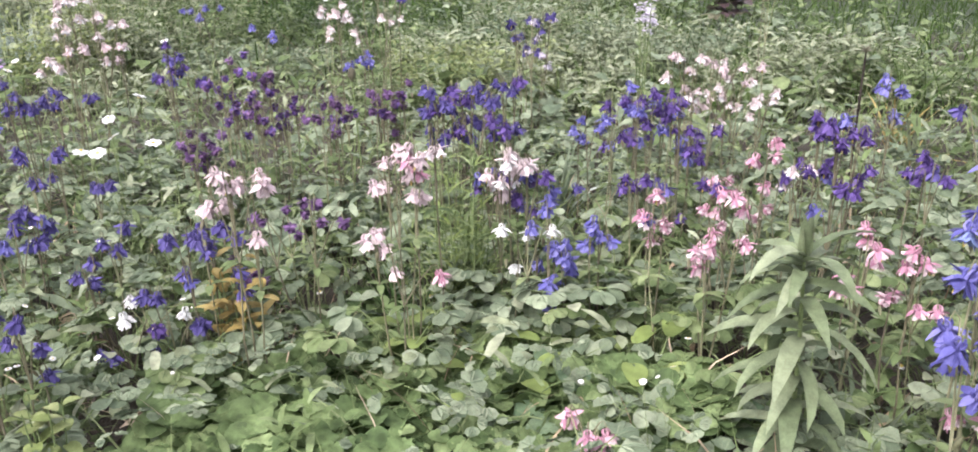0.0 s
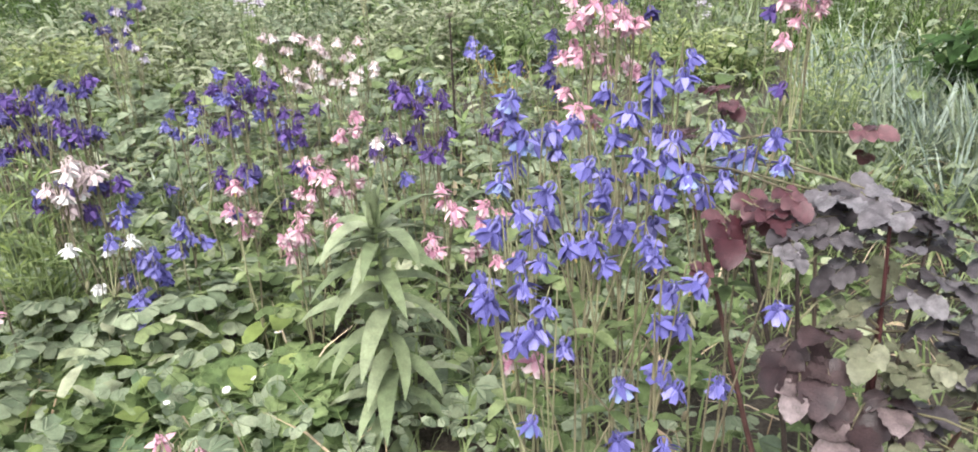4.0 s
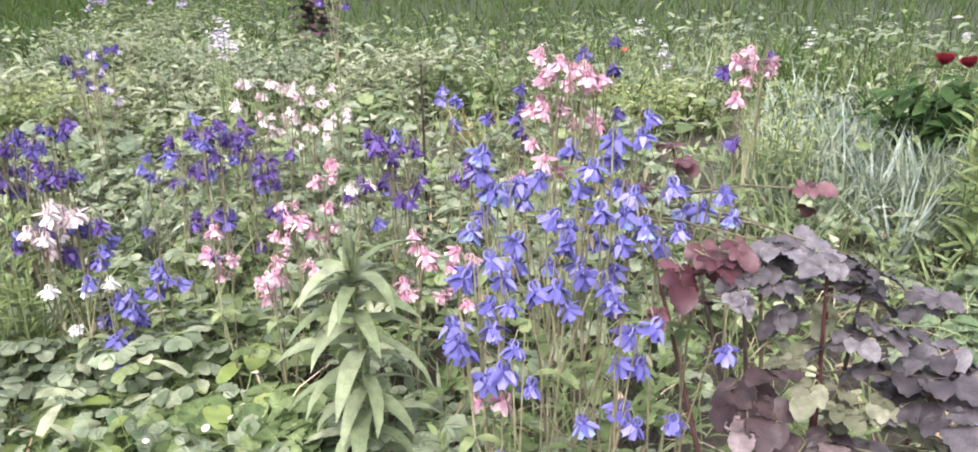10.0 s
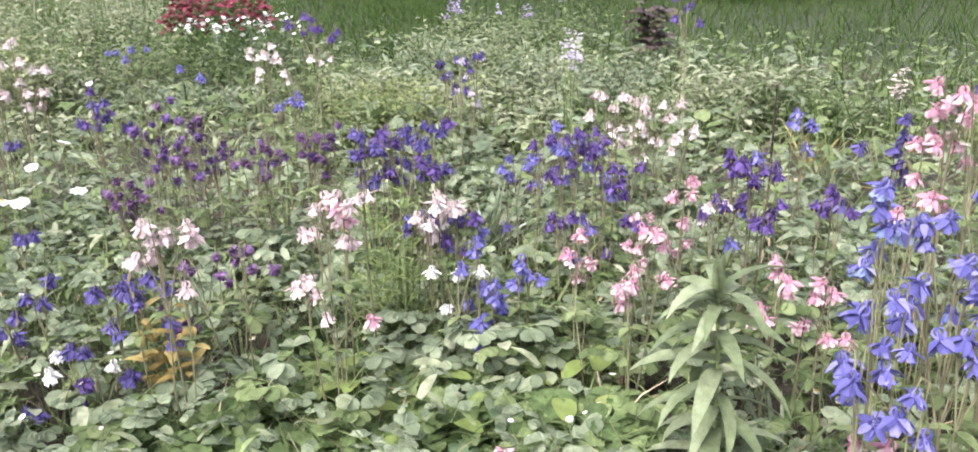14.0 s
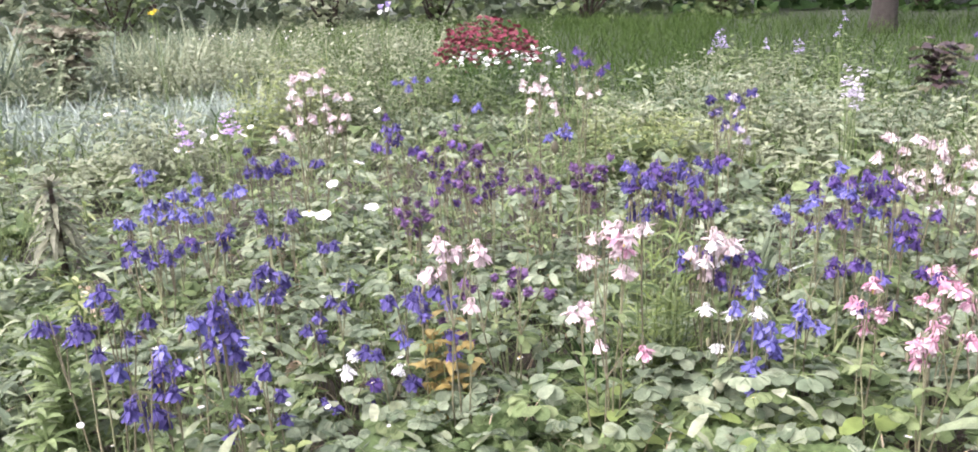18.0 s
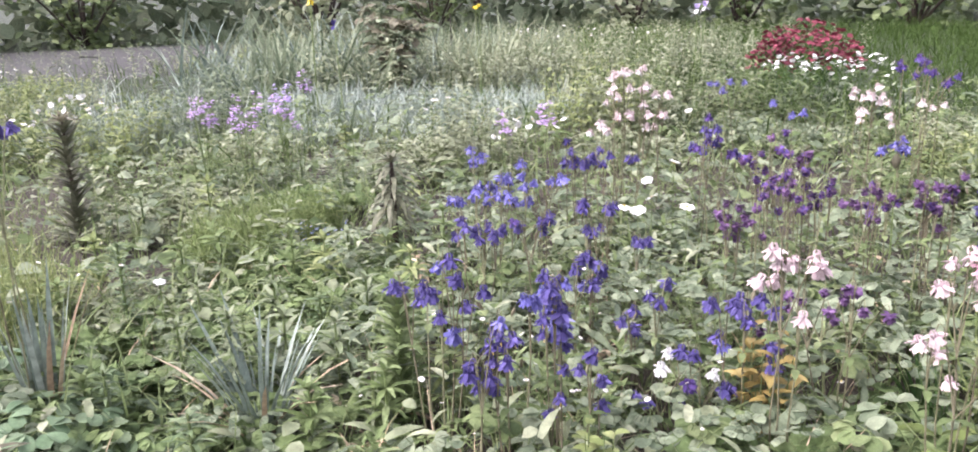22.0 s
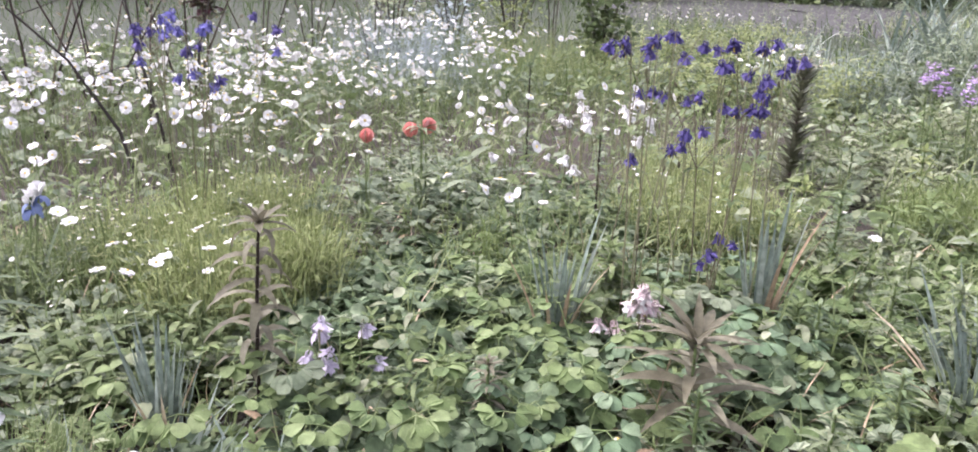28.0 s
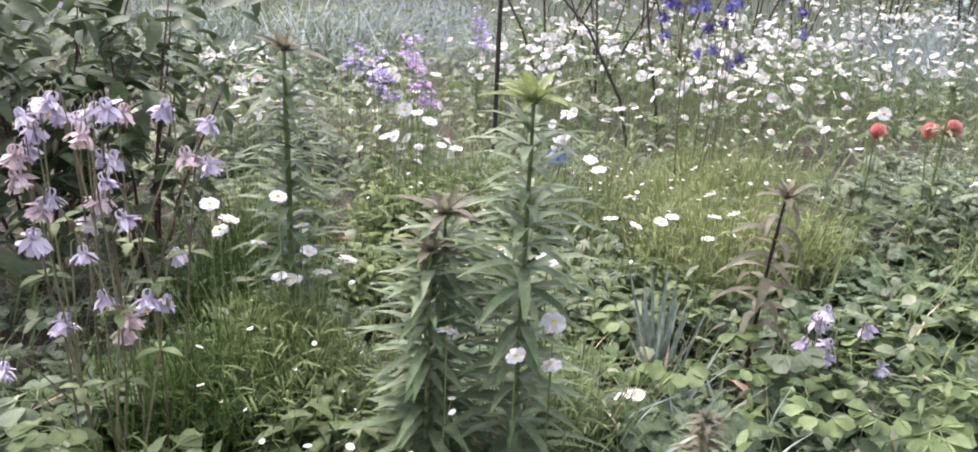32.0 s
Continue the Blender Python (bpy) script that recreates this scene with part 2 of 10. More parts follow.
YELLOW = petal("yellow_petal", (0.75, 0.58, 0.05), (0.82, 0.7, 0.2))
SALMON = petal("salmon_petal", (0.78, 0.3, 0.26), (0.86, 0.5, 0.46))
LEAF_MIST = sprout("leaf_blue_grey", (0.19, 0.24, 0.25), (0.29, 0.345, 0.355), (0.43, 0.47, 0.48), 0.65, 0.15)


# ---- shapes ----
OVATE = (0.12, 0.7, 1.0, 0.92, 0.55, 0.04)
TOOTHED = (0.12, 0.72, 0.78, 1.04, 0.9, 0.98, 0.66, 0.62, 0.06)
LANCE = (0.55, 0.9, 1.0, 0.86, 0.55, 0.04)
BLADE = (0.75, 1.0, 0.95, 0.7, 0.04)
SPADE = (0.3, 0.95, 0.85, 0.06)
SKIRT = (0.3, 0.85, 1.0, 0.6)
LOBE = (0.15, 0.75, 1.0, 0.75)
THIN_LEAF = (0.6, 1.0, 0.7, 0.04)
SEPAL = (0.3, 0.85, 1.0, 0.62, 0.05)


def strip(length, half, prof, rise=0.0, droop=0.5, fold=0.25, wave=0.0):
    """A leaf or petal along +y, face up, that starts at the slope rise and bends down by droop; three points across."""
    n, y, z, rows = len(prof), 0.0, 0.0, []
    for i, w in enumerate(prof):
        a = rise - droop * i / (n - 1)
        if i:
            y, z = y + math.cos(a) * length / (n - 1), z + math.sin(a) * length / (n - 1)
        up = fold * w * half
        k = wave * half * (1 if i % 2 else -1)
        rows += [(-w * half, y - math.sin(a) * up, z + math.cos(a) * up + k), (0, y, z), (w * half, y - math.sin(a) * up, z + math.cos(a) * up - k)]
    quads = []
    for i in range(n - 1):
        quads += [(3 * i, 3 * i + 1, 3 * i + 4, 3 * i + 3), (3 * i + 1, 3 * i + 2, 3 * i + 5, 3 * i + 4)]
    return np.array(rows), np.array(quads)


def ribbon(length, half, prof, rise=0.0, droop=0.5):
    """A narrow leaf or blade, two points across."""
    n, y, z, rows = len(prof), 0.0, 0.0, []
    for i, w in enumerate(prof):
        a = rise - droop * i / (n - 1)
        if i:
            y, z = y + math.cos(a) * length / (n - 1), z + math.sin(a) * length / (n - 1)
        rows += [(-w * half, y, z), (w * half, y, z)]
    return np.array(rows), np.array([(2 * i, 2 * i + 1, 2 * i + 3, 2 * i + 2) for i in range(n - 1)])


def tube(points, radii, sides=5):
    """A tapering stalk through the points."""
    pts = np.array(points, float)
    way = np.gradient(pts, axis=0)
    way /= np.linalg.norm(way, axis=1)[:, None] + 1e-9
    ref = np.array((0.31, 0.95, 0.05)) if abs(way[0][2]) > 0.7 else np.array((0.05, 0.1, 0.99))
    a = np.cross(way, ref)
    a /= np.linalg.norm(a, axis=1)[:, None] + 1e-9
    b = np.cross(way, a)
    t = np.arange(sides) * 2 * math.pi / sides
    r = np.array(radii)[:, None, None]
    v = pts[:, None] + r * (a[:, None] * np.cos(t)[None, :, None] + b[:, None] * np.sin(t)[None, :, None])
    quads = [(i * sides + j, i * sides + (j + 1) % sides, (i + 1) * sides + (j + 1) % sides, (i + 1) * sides + j) for i in range(len(pts) - 1) for j in range(sides)]
    return v.reshape(-1, 3), np.array(quads)


def turned(v, m):
    m = np.array(m)
    return v @ m[:3, :3].T + m[:3, 3]


class Shape:
    """Gathers strips and tubes into one mesh."""

    def __init__(self):
        self.v, self.f, self.k, self.n = [], [], [], 0

    def add(self, vf, m=None, slot=0):
        v, f = vf
        self.v.append(v if m is None else turned(v, m))
        self.f.append(f + self.n)
        self.k.append(np.full(len(f), slot))
        self.n += len(v)
        return self

    def graft(self, vf, shared, m=None, slot=0):
        """Adds a piece that grows out of vertices already there: shared maps its own vertices to those."""
        v, f = vf
        v = v if m is None else turned(v, m)
        own = [i for i in range(len(v)) if i not in shared]
        where = np.zeros(len(v), int)
        where[own] = self.n + np.arange(len(own))
        for i, j in shared.items():
            where[i] = j
        self.v.append(v[own])
        self.f.append(where[f])
        self.k.append(np.full(len(f), slot))
        self.n += len(own)
        return self

    def mesh(self, name, *mats):
        return quads_mesh(name, np.concatenate(self.v), np.concatenate(self.f), mats, np.concatenate(self.k))


def quads_mesh(name, v, f, mats, slots=None):
    me = bpy.data.meshes.new(name)
    me.vertices.add(len(v)), me.loops.add(f.size), me.polygons.add(len(f))
    me.vertices.foreach_set("co", np.ascontiguousarray(v, dtype=np.float32).ravel())
    me.loops.foreach_set("vertex_index", np.ascontiguousarray(f, dtype=np.int32).ravel())
    me.polygons.foreach_set("loop_start", np.arange(0, f.size, 4, dtype=np.int32))
    for m in mats:
        me.materials.append(m)
    if slots is not None:
        me.polygons.foreach_set("material_index", np.ascontiguousarray(slots, dtype=np.int32))
    me.update(calc_edges=True)
    me.shade_smooth()
    return me


def set_part(name, me, root, m, label=""):
    ob = new(name, me)
    ob.parent = root
    ob.matrix_basis = m
    return tagged(ob, label)


def thing(name, x, y, z=0.0, label="", category="", group=""):
    ob = new(name)
    ob.empty_display_size = 0.05
    ob.matrix_basis = pose(x, y, z)
    return tagged(ob, label, category, group)


def at(x, y, z, yaw=0.0, pitch=0.0, roll=0.0, s=1.0):
    """Place, turn (radians: yaw about z, then pitch about x, roll about y) and size."""
    return Matrix.Translation((x, y, z)) @ Euler((pitch, roll, yaw)).to_matrix().to_4x4() @ Matrix.Scale(s, 4)


rnd = random.Random(11)
U = rnd.uniform


def spread(name, templates, mats, xyz, rng, size=(0.8, 1.2), pitch=(-0.5, 0.5), roll=(-0.4, 0.4), label="", category="", kind="stuff", yaw=None):
    """One mesh of many small pieces: each template in turn takes its share of the places."""
    k = len(xyz)
    yw = rng.uniform(0, 2 * math.pi, k) if yaw is None else yaw
    pt, rl, sc = rng.uniform(*pitch, k), rng.uniform(*roll, k), rng.uniform(*size, k)
    cy, sy, cp, sp, cr, sr = np.cos(yw), np.sin(yw), np.cos(pt), np.sin(pt), np.cos(rl), np.sin(rl)
    z0, o1 = np.zeros(k), np.ones(k)
    rz = np.array([[cy, -sy, z0], [sy, cy, z0], [z0, z0, o1]]).transpose(2, 0, 1)
    rx = np.array([[o1, z0, z0], [z0, cp, -sp], [z0, sp, cp]]).transpose(2, 0, 1)
    ry = np.array([[cr, z0, sr], [z0, o1, z0], [-sr, z0, cr]]).transpose(2, 0, 1)
    m = (rz @ rx @ ry) * sc[:, None, None]
    which = rng.integers(0, len(templates), k)
    vs, fs, ks, n = [], [], [], 0
    for i, (v, f, slot) in enumerate(templates):
        pick = np.nonzero(which == i)[0]
        if not len(pick):
            continue
        vv = np.einsum("kij,nj->kni", m[pick], v) + xyz[pick][:, None]
        ff = f[None] + (np.arange(len(pick)) * len(v))[:, None, None] + n
        vs.append(vv.reshape(-1, 3)), fs.append(ff.reshape(-1, 4)), ks.append(np.tile(np.broadcast_to(slot, len(f)), len(pick)))
        n += len(pick) * len(v)
    ob = new(name, quads_mesh(name, np.concatenate(vs), np.concatenate(fs), mats, np.concatenate(ks)))
    return tagged(ob, label, category, "", kind)


def joined(*pieces):
    """Several strips or tubes as one template: (v, f, slot of each face)."""
    vs, fs, ks, n = [], [], [], 0
    for vf, m, slot in pieces:
        v = vf[0] if m is None else turned(vf[0], m)
        vs.append(v), fs.append(vf[1] + n), ks.append(np.full(len(vf[1]), slot))
        n += len(v)
    return np.concatenate(vs), np.concatenate(fs), np.concatenate(ks)


# ---- the flowers and leaves, each kind made once ----
def bell(name, outer, inner, seed, layers=1):
    """A nodding columbine: pointed sepals that flare like a skirt, a cup of rounded petals, five hooked spurs above, and a tuft of stamens."""
    r, s = random.Random(seed), Shape()
    for i in range(5):
        a = i * 2 * math.pi / 5 + r.uniform(-0.18, 0.18)
        s.add(strip(0.76, 0.145, SEPAL, r.uniform(-0.65, 0.0), r.uniform(-0.1, 0.9), 0.45), at(0, 0, 0.04, a, 0, r.uniform(-0.25, 0.25)))
        b = a + math.pi / 5
        s.add(strip(0.62, 0.18, SKIRT, r.uniform(-1.3, -1.05), r.uniform(-0.8, -0.4), -0.5), at(-0.08 * math.sin(b), 0.08 * math.cos(b), 0.06, b), 1)
        o = Vector((-math.sin(b), math.cos(b), 0))
        s.add(tube([o * 0.1, o * 0.2 + Vector((0, 0, 0.16)), o * 0.17 + Vector((0, 0, 0.3)), o * 0.06 + Vector((0, 0, 0.36))], (0.085, 0.055, 0.034, 0.03), 4))
        for k in range(layers):
            s.add(strip(r.uniform(0.56, 0.72), 0.12, SEPAL, r.uniform(-1.1, -0.4), r.uniform(-0.3, 0.5), 0.4), at(0, 0, 0.02, a + 0.3 + 0.6 * k + r.uniform(-0.25, 0.25), 0, r.uniform(-0.3, 0.3)), 1 if (i + k) % 3 == 0 else 0)
    s.add(tube([(0, 0, 0), (0, 0, -0.46), (0, 0, -0.56)], (0.04, 0.05, 0.02), 5), None, 2)
    return s.mesh(name, outer, inner, POLLEN)


def pompon(name, outer, inner, seed):
    """A double columbine: many narrow pointed petals in a shaggy globe."""
    r, s = random.Random(seed), Shape()
    for i in range(26):
        k = i / 25
        s.add(strip(0.52 - 0.12 * k, 0.15, SPADE, 0.75 - 2.0 * k + r.uniform(-0.15, 0.15), r.uniform(0.2, 0.8), 0.3), at(0, 0, -0.12 * k, i * 2.4 + r.uniform(-0.2, 0.2)), i % 2)
    return s.mesh(name, outer, inner)


FLOWERS = {}
for nm, o_, i_, dbl in (("blue", BLUE, BLUE, 0), ("bluewhite", BLUE, SKYBLUE, 0), ("indigo", INDIGO, INDIGO, 0), ("violet", VIOLET, VIOLET, 0), ("plum", PLUM, PLUM, 1),
                        ("violetplum", VIOLET, PLUM, 1), ("pink", PINK, BLUSH, 2), ("blush", BLUSH, SHELL, 0), ("pinkbell", PINK, BLUSH, 0), ("shell", SHELL, WHITE, 0), ("white", WHITE, WHITE, 0),
                        ("lilac", LILAC, LILAC, 0), ("dim", VIOLET, INDIGO, 0)):
    FLOWERS[nm] = [pompon(nm + "_columbine_flower", o_, i_, 5 + j) if dbl == 1 or (dbl == 2 and j == 0) else bell(nm + "_columbine_flower", o_, i_, 5 + j, 1 + j % 2) for j in range(4)]


def lobed_leaf(name, seed, mat):
    """A columbine leaf on its long stalk: three times three rounded lobed leaflets."""
    r, s = random.Random(seed), Shape()
    top = Vector((0, 0.1, 0.2))
    s.add(tube([(0, 0, 0), (0, 0.03, 0.12), top], (0.0022, 0.0018, 0.0015), 4), None, 1)
    for k in (-1.25, 0, 1.25):
        a = k + r.uniform(-0.2, 0.2)
        b = top + Vector((-math.sin(a), math.cos(a), 0.1)) * 0.03
        s.add(tube([top, b], (0.0014, 0.0012), 3), None, 1)
        for q in (-0.85, 0, 0.85):
            s.add(strip(r.uniform(0.034, 0.046), 0.017, LOBE, r.uniform(-0.2, 0.3), 0.5, 0.3), at(b.x, b.y, b.z, a + q))
    return s.mesh(name, mat, STEM)


LOBED = [lobed_leaf("columbine_leaf", i, LEAF_GREY if i % 2 else LEAF_MID) for i in range(4)]


def trefoil(name, seed, mat, size=1.0):
    """A strawberry leaf: a stalk and three broad toothed leaflets, pleated along the rib."""
    r, s = random.Random(seed), Shape()
    h = r.uniform(0.1, 0.15)
    top = Vector((0, r.uniform(0.03, 0.07), h))
    s.add(tube([(0, 0, 0), (0, top.y * 0.4, h * 0.6), top], (0.0022, 0.002, 0.0016), 4), None, 1)
    for k in (-1.45, 0, 1.45):
        s.add(strip(r.uniform(0.05, 0.066) * size, r.uniform(0.023, 0.029) * size, TOOTHED, r.uniform(0.0, 0.45), r.uniform(0.4, 0.9), 0.28, 0.04), at(top.x, top.y, top.z, k + r.uniform(-0.2, 0.2), 0, r.uniform(-0.25, 0.25)))
    return s.mesh(name, mat, STEM)


TREFOILS = [trefoil("strawberry_leaf", 70 + i, LEAF_STRAW) for i in range(6)]


def white_flower(name, petals, length, half, rise, disc, mat=WHITE):
    s = Shape()
    for i in range(petals):
        s.add(strip(length, half, (0.6, 1.0, 0.8), rise + 0.12 * math.sin(i * 2.1), 0.35, 0.12), at(0, 0, 0, i * 2 * math.pi / petals + 0.07 * math.sin(i * 5)))
    for h, w in ((0.004, disc), (0.35 * disc, 0.6 * disc)):
        s.add(tube([(0, 0, -0.001), (0, 0, h), (0, 0, h + disc * 0.12)], (w, w, w * 0.2), 8), None, 1)
    return s.mesh(name, mat, POLLEN)


DAISY = [white_flower("daisy_head", 16 + i, 0.0225, 0.0058, 0.55 - 0.25 * i, 0.0048) for i in range(3)]
BERRY_FLOWER = white_flower("strawberry_flower", 5, 0.01, 0.006, 0.1, 0.0045)


def ray(petals, length, half, disc, rise=0.15, slot=0):
    """A daisy head as a template for the fields: petals, then the yellow middle."""
    out = [(ribbon(length, half, (0.6, 1.0, 0.7), rise, 0.3), at(0, 0, 0, i * 2 * math.pi / petals), slot) for i in range(petals)]
    return joined(*out, (tube([(0, 0, 0), (0, 0, disc * 0.5), (0, 0, disc * 0.7)], (disc, disc * 0.8, disc * 0.1), 6), None, 1))


# ---- plants ----
BUD = Shape().add(tube([(0, 0, 0), (0, 0, 0.006), (0, 0, 0.014), (0, 0, 0.022)], (0.0012, 0.0042, 0.0036, 0.0006), 5)).mesh("columbine_bud", STEM_PURPLE)


def columbine(x, y, flowers, colour, label, size=0.044, second=None, leaves=5):
    """A columbine whose flowers hang at the given places: forking stalks that bow over at their ends, buds and lobed leaves."""
    root = thing("columbine", x, y, 0, label, "flower", "columbines in bloom")
    for k in range(0, len(flowers), 3):
        some = [Vector(f) + Vector((0, 0, 0.3 * size)) for f in flowers[k:k + 3]]
        mean = sum(some, Vector()) / len(some)
        low = min(f.z for f in some)
        foot = Vector((U(-0.025, 0.025) + mean.x * 0.3, U(-0.025, 0.025) + mean.y * 0.3, 0))
        fork = Vector((mean.x * 0.85, mean.y * 0.85, low * U(0.68, 0.8)))
        mid = foot.lerp(fork, 0.5) + Vector((U(-0.012, 0.012), U(-0.012, 0.012), 0))
        s = Shape()
        s.add(tube([foot, mid, fork], (0.0031, 0.0027, 0.0022), 5))
        for i, q in enumerate((0.4, 2.5, 4.4)):
            s.graft(strip(0.055, 0.011, OVATE, 0.3, 0.8, 0.25), {1: 10 + i}, at(fork.x, fork.y, fork.z, q + k), 1)
        for f in some:
            away = Vector((f.x - fork.x, f.y - fork.y, 0))
            o = away.normalized() if away.length > 0.004 else Vector((math.cos(k), math.sin(k), 0))
            top = f + Vector((0, 0, 0.022 + 0.1 * size)) - o * 0.018
            s.graft(tube([fork, fork.lerp(top, 0.55) + Vector((0, 0, 0.01)), top, top + o * 0.011 + Vector((0, 0, 0.007)), f + Vector((0, 0, 0.008))], (0.002, 0.0018, 0.0015, 0.0013, 0.0012), 5), {i: 10 + i for i in range(5)})
        me = s.mesh("columbine_stalk", STEM_PURPLE, LEAF_MID)
        stalk = set_part("stalk", me, root, Matrix())
        for f in some:
            c = second if second and rnd.random() < 0.3 else colour
            set_part("flower", FLOWERS[c][rnd.randrange(4)], stalk, at(f.x, f.y, f.z, U(0, 6.28), U(-0.5, 0.5), U(-0.5, 0.5), size * U(0.86, 1.18)))
        e = fork.lerp(some[0], 0.7) + Vector((U(-0.03, 0.03), U(-0.03, 0.03), U(0.0, 0.05)))
        set_part("bud", BUD, stalk, at(e.x, e.y, e.z, 0, U(2.0, 3.6), U(-0.5, 0.5), U(1.0, 1.5)))
    for i in range(leaves):
        a, q = i * 2.4 + x * 9, U(0, 0.06)
        set_part("leaf", LOBED[rnd.randrange(4)], root, at(q * math.cos(a), q * math.sin(a), 0, a, U(-0.5, 0.1), U(-0.2, 0.2), U(0.9, 1.35)))
    return root


BLADES = {}


def blade_kind(mat, length, half, prof, rise, droop, fold, tag):
    """Leaf meshes made once for each sort and taken again."""
    key = (mat.name, length, half, rise, droop, tag)
    if key not in BLADES:
        BLADES[key] = [Shape().add(strip(length * k, half, prof, rise + d, droop + e, fold)).mesh(tag, mat) for k, d, e in ((1.0, 0, 0), (0.9, 0.06, 0.25 * droop), (1.08, -0.06, -0.2 * droop), (0.95, 0.03, 0.5 * droop))]
    return BLADES[key]


def whorl_kind(mat, length, half, rise, droop):
    """A ring of narrow leaves, made once for each sort."""
    key = (mat.name, length, half, rise, droop, "whorl")
    if key not in BLADES:
        BLADES[key] = []
        for k in range(3):
            s, q = Shape(), random.Random(k)
            for i in range(8):
                s.add(strip(length * q.uniform(0.75, 1.1), half, (0.55, 1.0, 0.8, 0.04), rise + q.uniform(-0.2, 0.2), droop + q.uniform(-0.2, 0.3), 0.3), at(0, 0, q.uniform(-0.012, 0.012), i * 0.785 + q.uniform(-0.25, 0.25)))
            BLADES[key].append(s.mesh("leaf_whorl", mat))
    return BLADES[key]


def lily(x, y, h, leaf, half, n, mat, label, lean=(0, 0), droop=0.9, rise=0.55, stem=STEM, bare=0.08, thick=1.0, tuft=13, crown=None, whorls=0, flare=False):
    """A lily before bloom: one thick stem, narrow leaves in a spiral all the way up, a tight tuft at the tip."""
    root = thing("lily", x, y, 0, label, "lily", "lilies before bloom")
    path = [Vector((lean[0] * t * t, lean[1] * t * t, h * t)) for t in (0, 0.3, 0.6, 0.85, 1.0)]
    set_part("stem", Shape().add(tube(path, [thick * v for v in (0.0062, 0.006, 0.0052, 0.0045, 0.003)], 7)).mesh("lily_stem", stem), root, Matrix())
    kinds, top = blade_kind(mat, leaf, half, LANCE, rise, droop, 0.3, "lily_leaf"), blade_kind(crown or mat, leaf * (0.52 if whorls else 0.72), half * 0.9, LANCE, 1.15, 0.65, 0.35, "lily_tip_leaf")
    for i in range(n):
        t = bare + (0.97 - bare) * i / n
        p = Vector((lean[0] * t * t, lean[1] * t * t, h * t))
        size = (0.85 + 0.3 * math.sin(math.pi * min(1, t * 1.05))) * U(0.85, 1.15)
        set_part("leaf", kinds[rnd.randrange(4)], root, at(p.x, p.y, p.z, i * 2.39996 + U(-0.3, 0.3), U(-0.2, 0.2), U(-0.3, 0.3), size))
    if whorls:
        ring = whorl_kind(mat, leaf, half, rise, droop)
        for i in range(whorls):
            t = bare + (0.97 - bare) * i / whorls
            set_part("leaf_whorl", ring[rnd.randrange(3)], root, at(lean[0] * t * t, lean[1] * t * t, h * t, i * 0.7 + U(-0.3, 0.3), U(-0.1, 0.1), U(-0.1, 0.1), (1.1 - 0.35 * t) * U(0.85, 1.1)))
    if flare:
        wide, spear = blade_kind(mat, leaf * 1.15, half * 1.05, LANCE, 0.62, 1.35, 0.35, "lily_top_leaf"), blade_kind(mat, leaf * 0.55, half * 0.9, LANCE, 1.5, 0.12, 0.5, "lily_spear")
        for i in range(12):
            p = path[-1]
            set_part("leaf", wide[i % 4], root, at(p.x, p.y, p.z - 0.012 - 0.005 * i, i * 2.39996 + U(-0.25, 0.25), U(-0.25, 0.2), U(-0.25, 0.25), U(0.8, 1.1)))
        for i in range(5):
            set_part("tip_leaf", spear[i % 4], root, at(path[-1].x, path[-1].y, path[-1].z - 0.02, i * 2.4, U(-0.12, 0.05), 0, U(0.8, 1.1)))
        tuft = 0
    for i in range(tuft):
        p = path[-1]
        set_part("tip_leaf", top[rnd.randrange(4)], root, at(p.x, p.y, p.z - 0.02, i * 2.39996, 0.3 - 1.15 * (1 - i / tuft) + U(-0.1, 0.1), U(-0.2, 0.2), (1.25 - 0.5 * i / tuft) * U(0.85, 1.1)))
    return root


def straps(name, x, y, n, length, half, mat, label, category, fan=0.35, droop=0.5, second=None):
    """A clump of narrow strap leaves that rise from one crown."""
    root = thing(name, x, y, 0, label, category, "")
    kinds = blade_kind(mat, length, half, BLADE, 1.53, droop, 0.3, "strap_leaf")
    other = blade_kind(second, length, half, BLADE, 1.42, droop * 2.0, 0.3, "strap_leaf") if second else kinds
    for i in range(n):
        a, q = i * 2.4, 0.04 * math.sqrt(i / n)
        set_part("strap_leaf", (other if second and i % 5 == 0 else kinds)[rnd.randrange(4)], root, at(-q * math.sin(a), q * math.cos(a), 0, a + U(-0.3, 0.3), -fan * U(0.0, 1.2), U(-0.09, 0.09), U(0.6, 1.08)))
    return root


def strawberry(x, y, n, label, size=1.0):
    root = thing("strawberry_plant", x, y, 0, label, "plant", "strawberry plants")
    for i in range(n):
        a = i * 2.4 + x * 7
        set_part("leaf", TREFOILS[rnd.randrange(6)], root, at(0.02 * math.cos(a), 0.02 * math.sin(a), 0, a, -0.5 * math.sqrt(i / n) * U(0.6, 1.3), U(-0.15, 0.15), size * U(0.8, 1.2)))
    if rnd.random() < 0.4:
        a = U(0, 6.28)
        set_part("blossom", BERRY_FLOWER, root, at(0.07 * math.cos(a), 0.07 * math.sin(a), 0.15, 0, U(-0.5, 0.5), U(-0.5, 0.5), U(0.8, 1.2)))
    return root


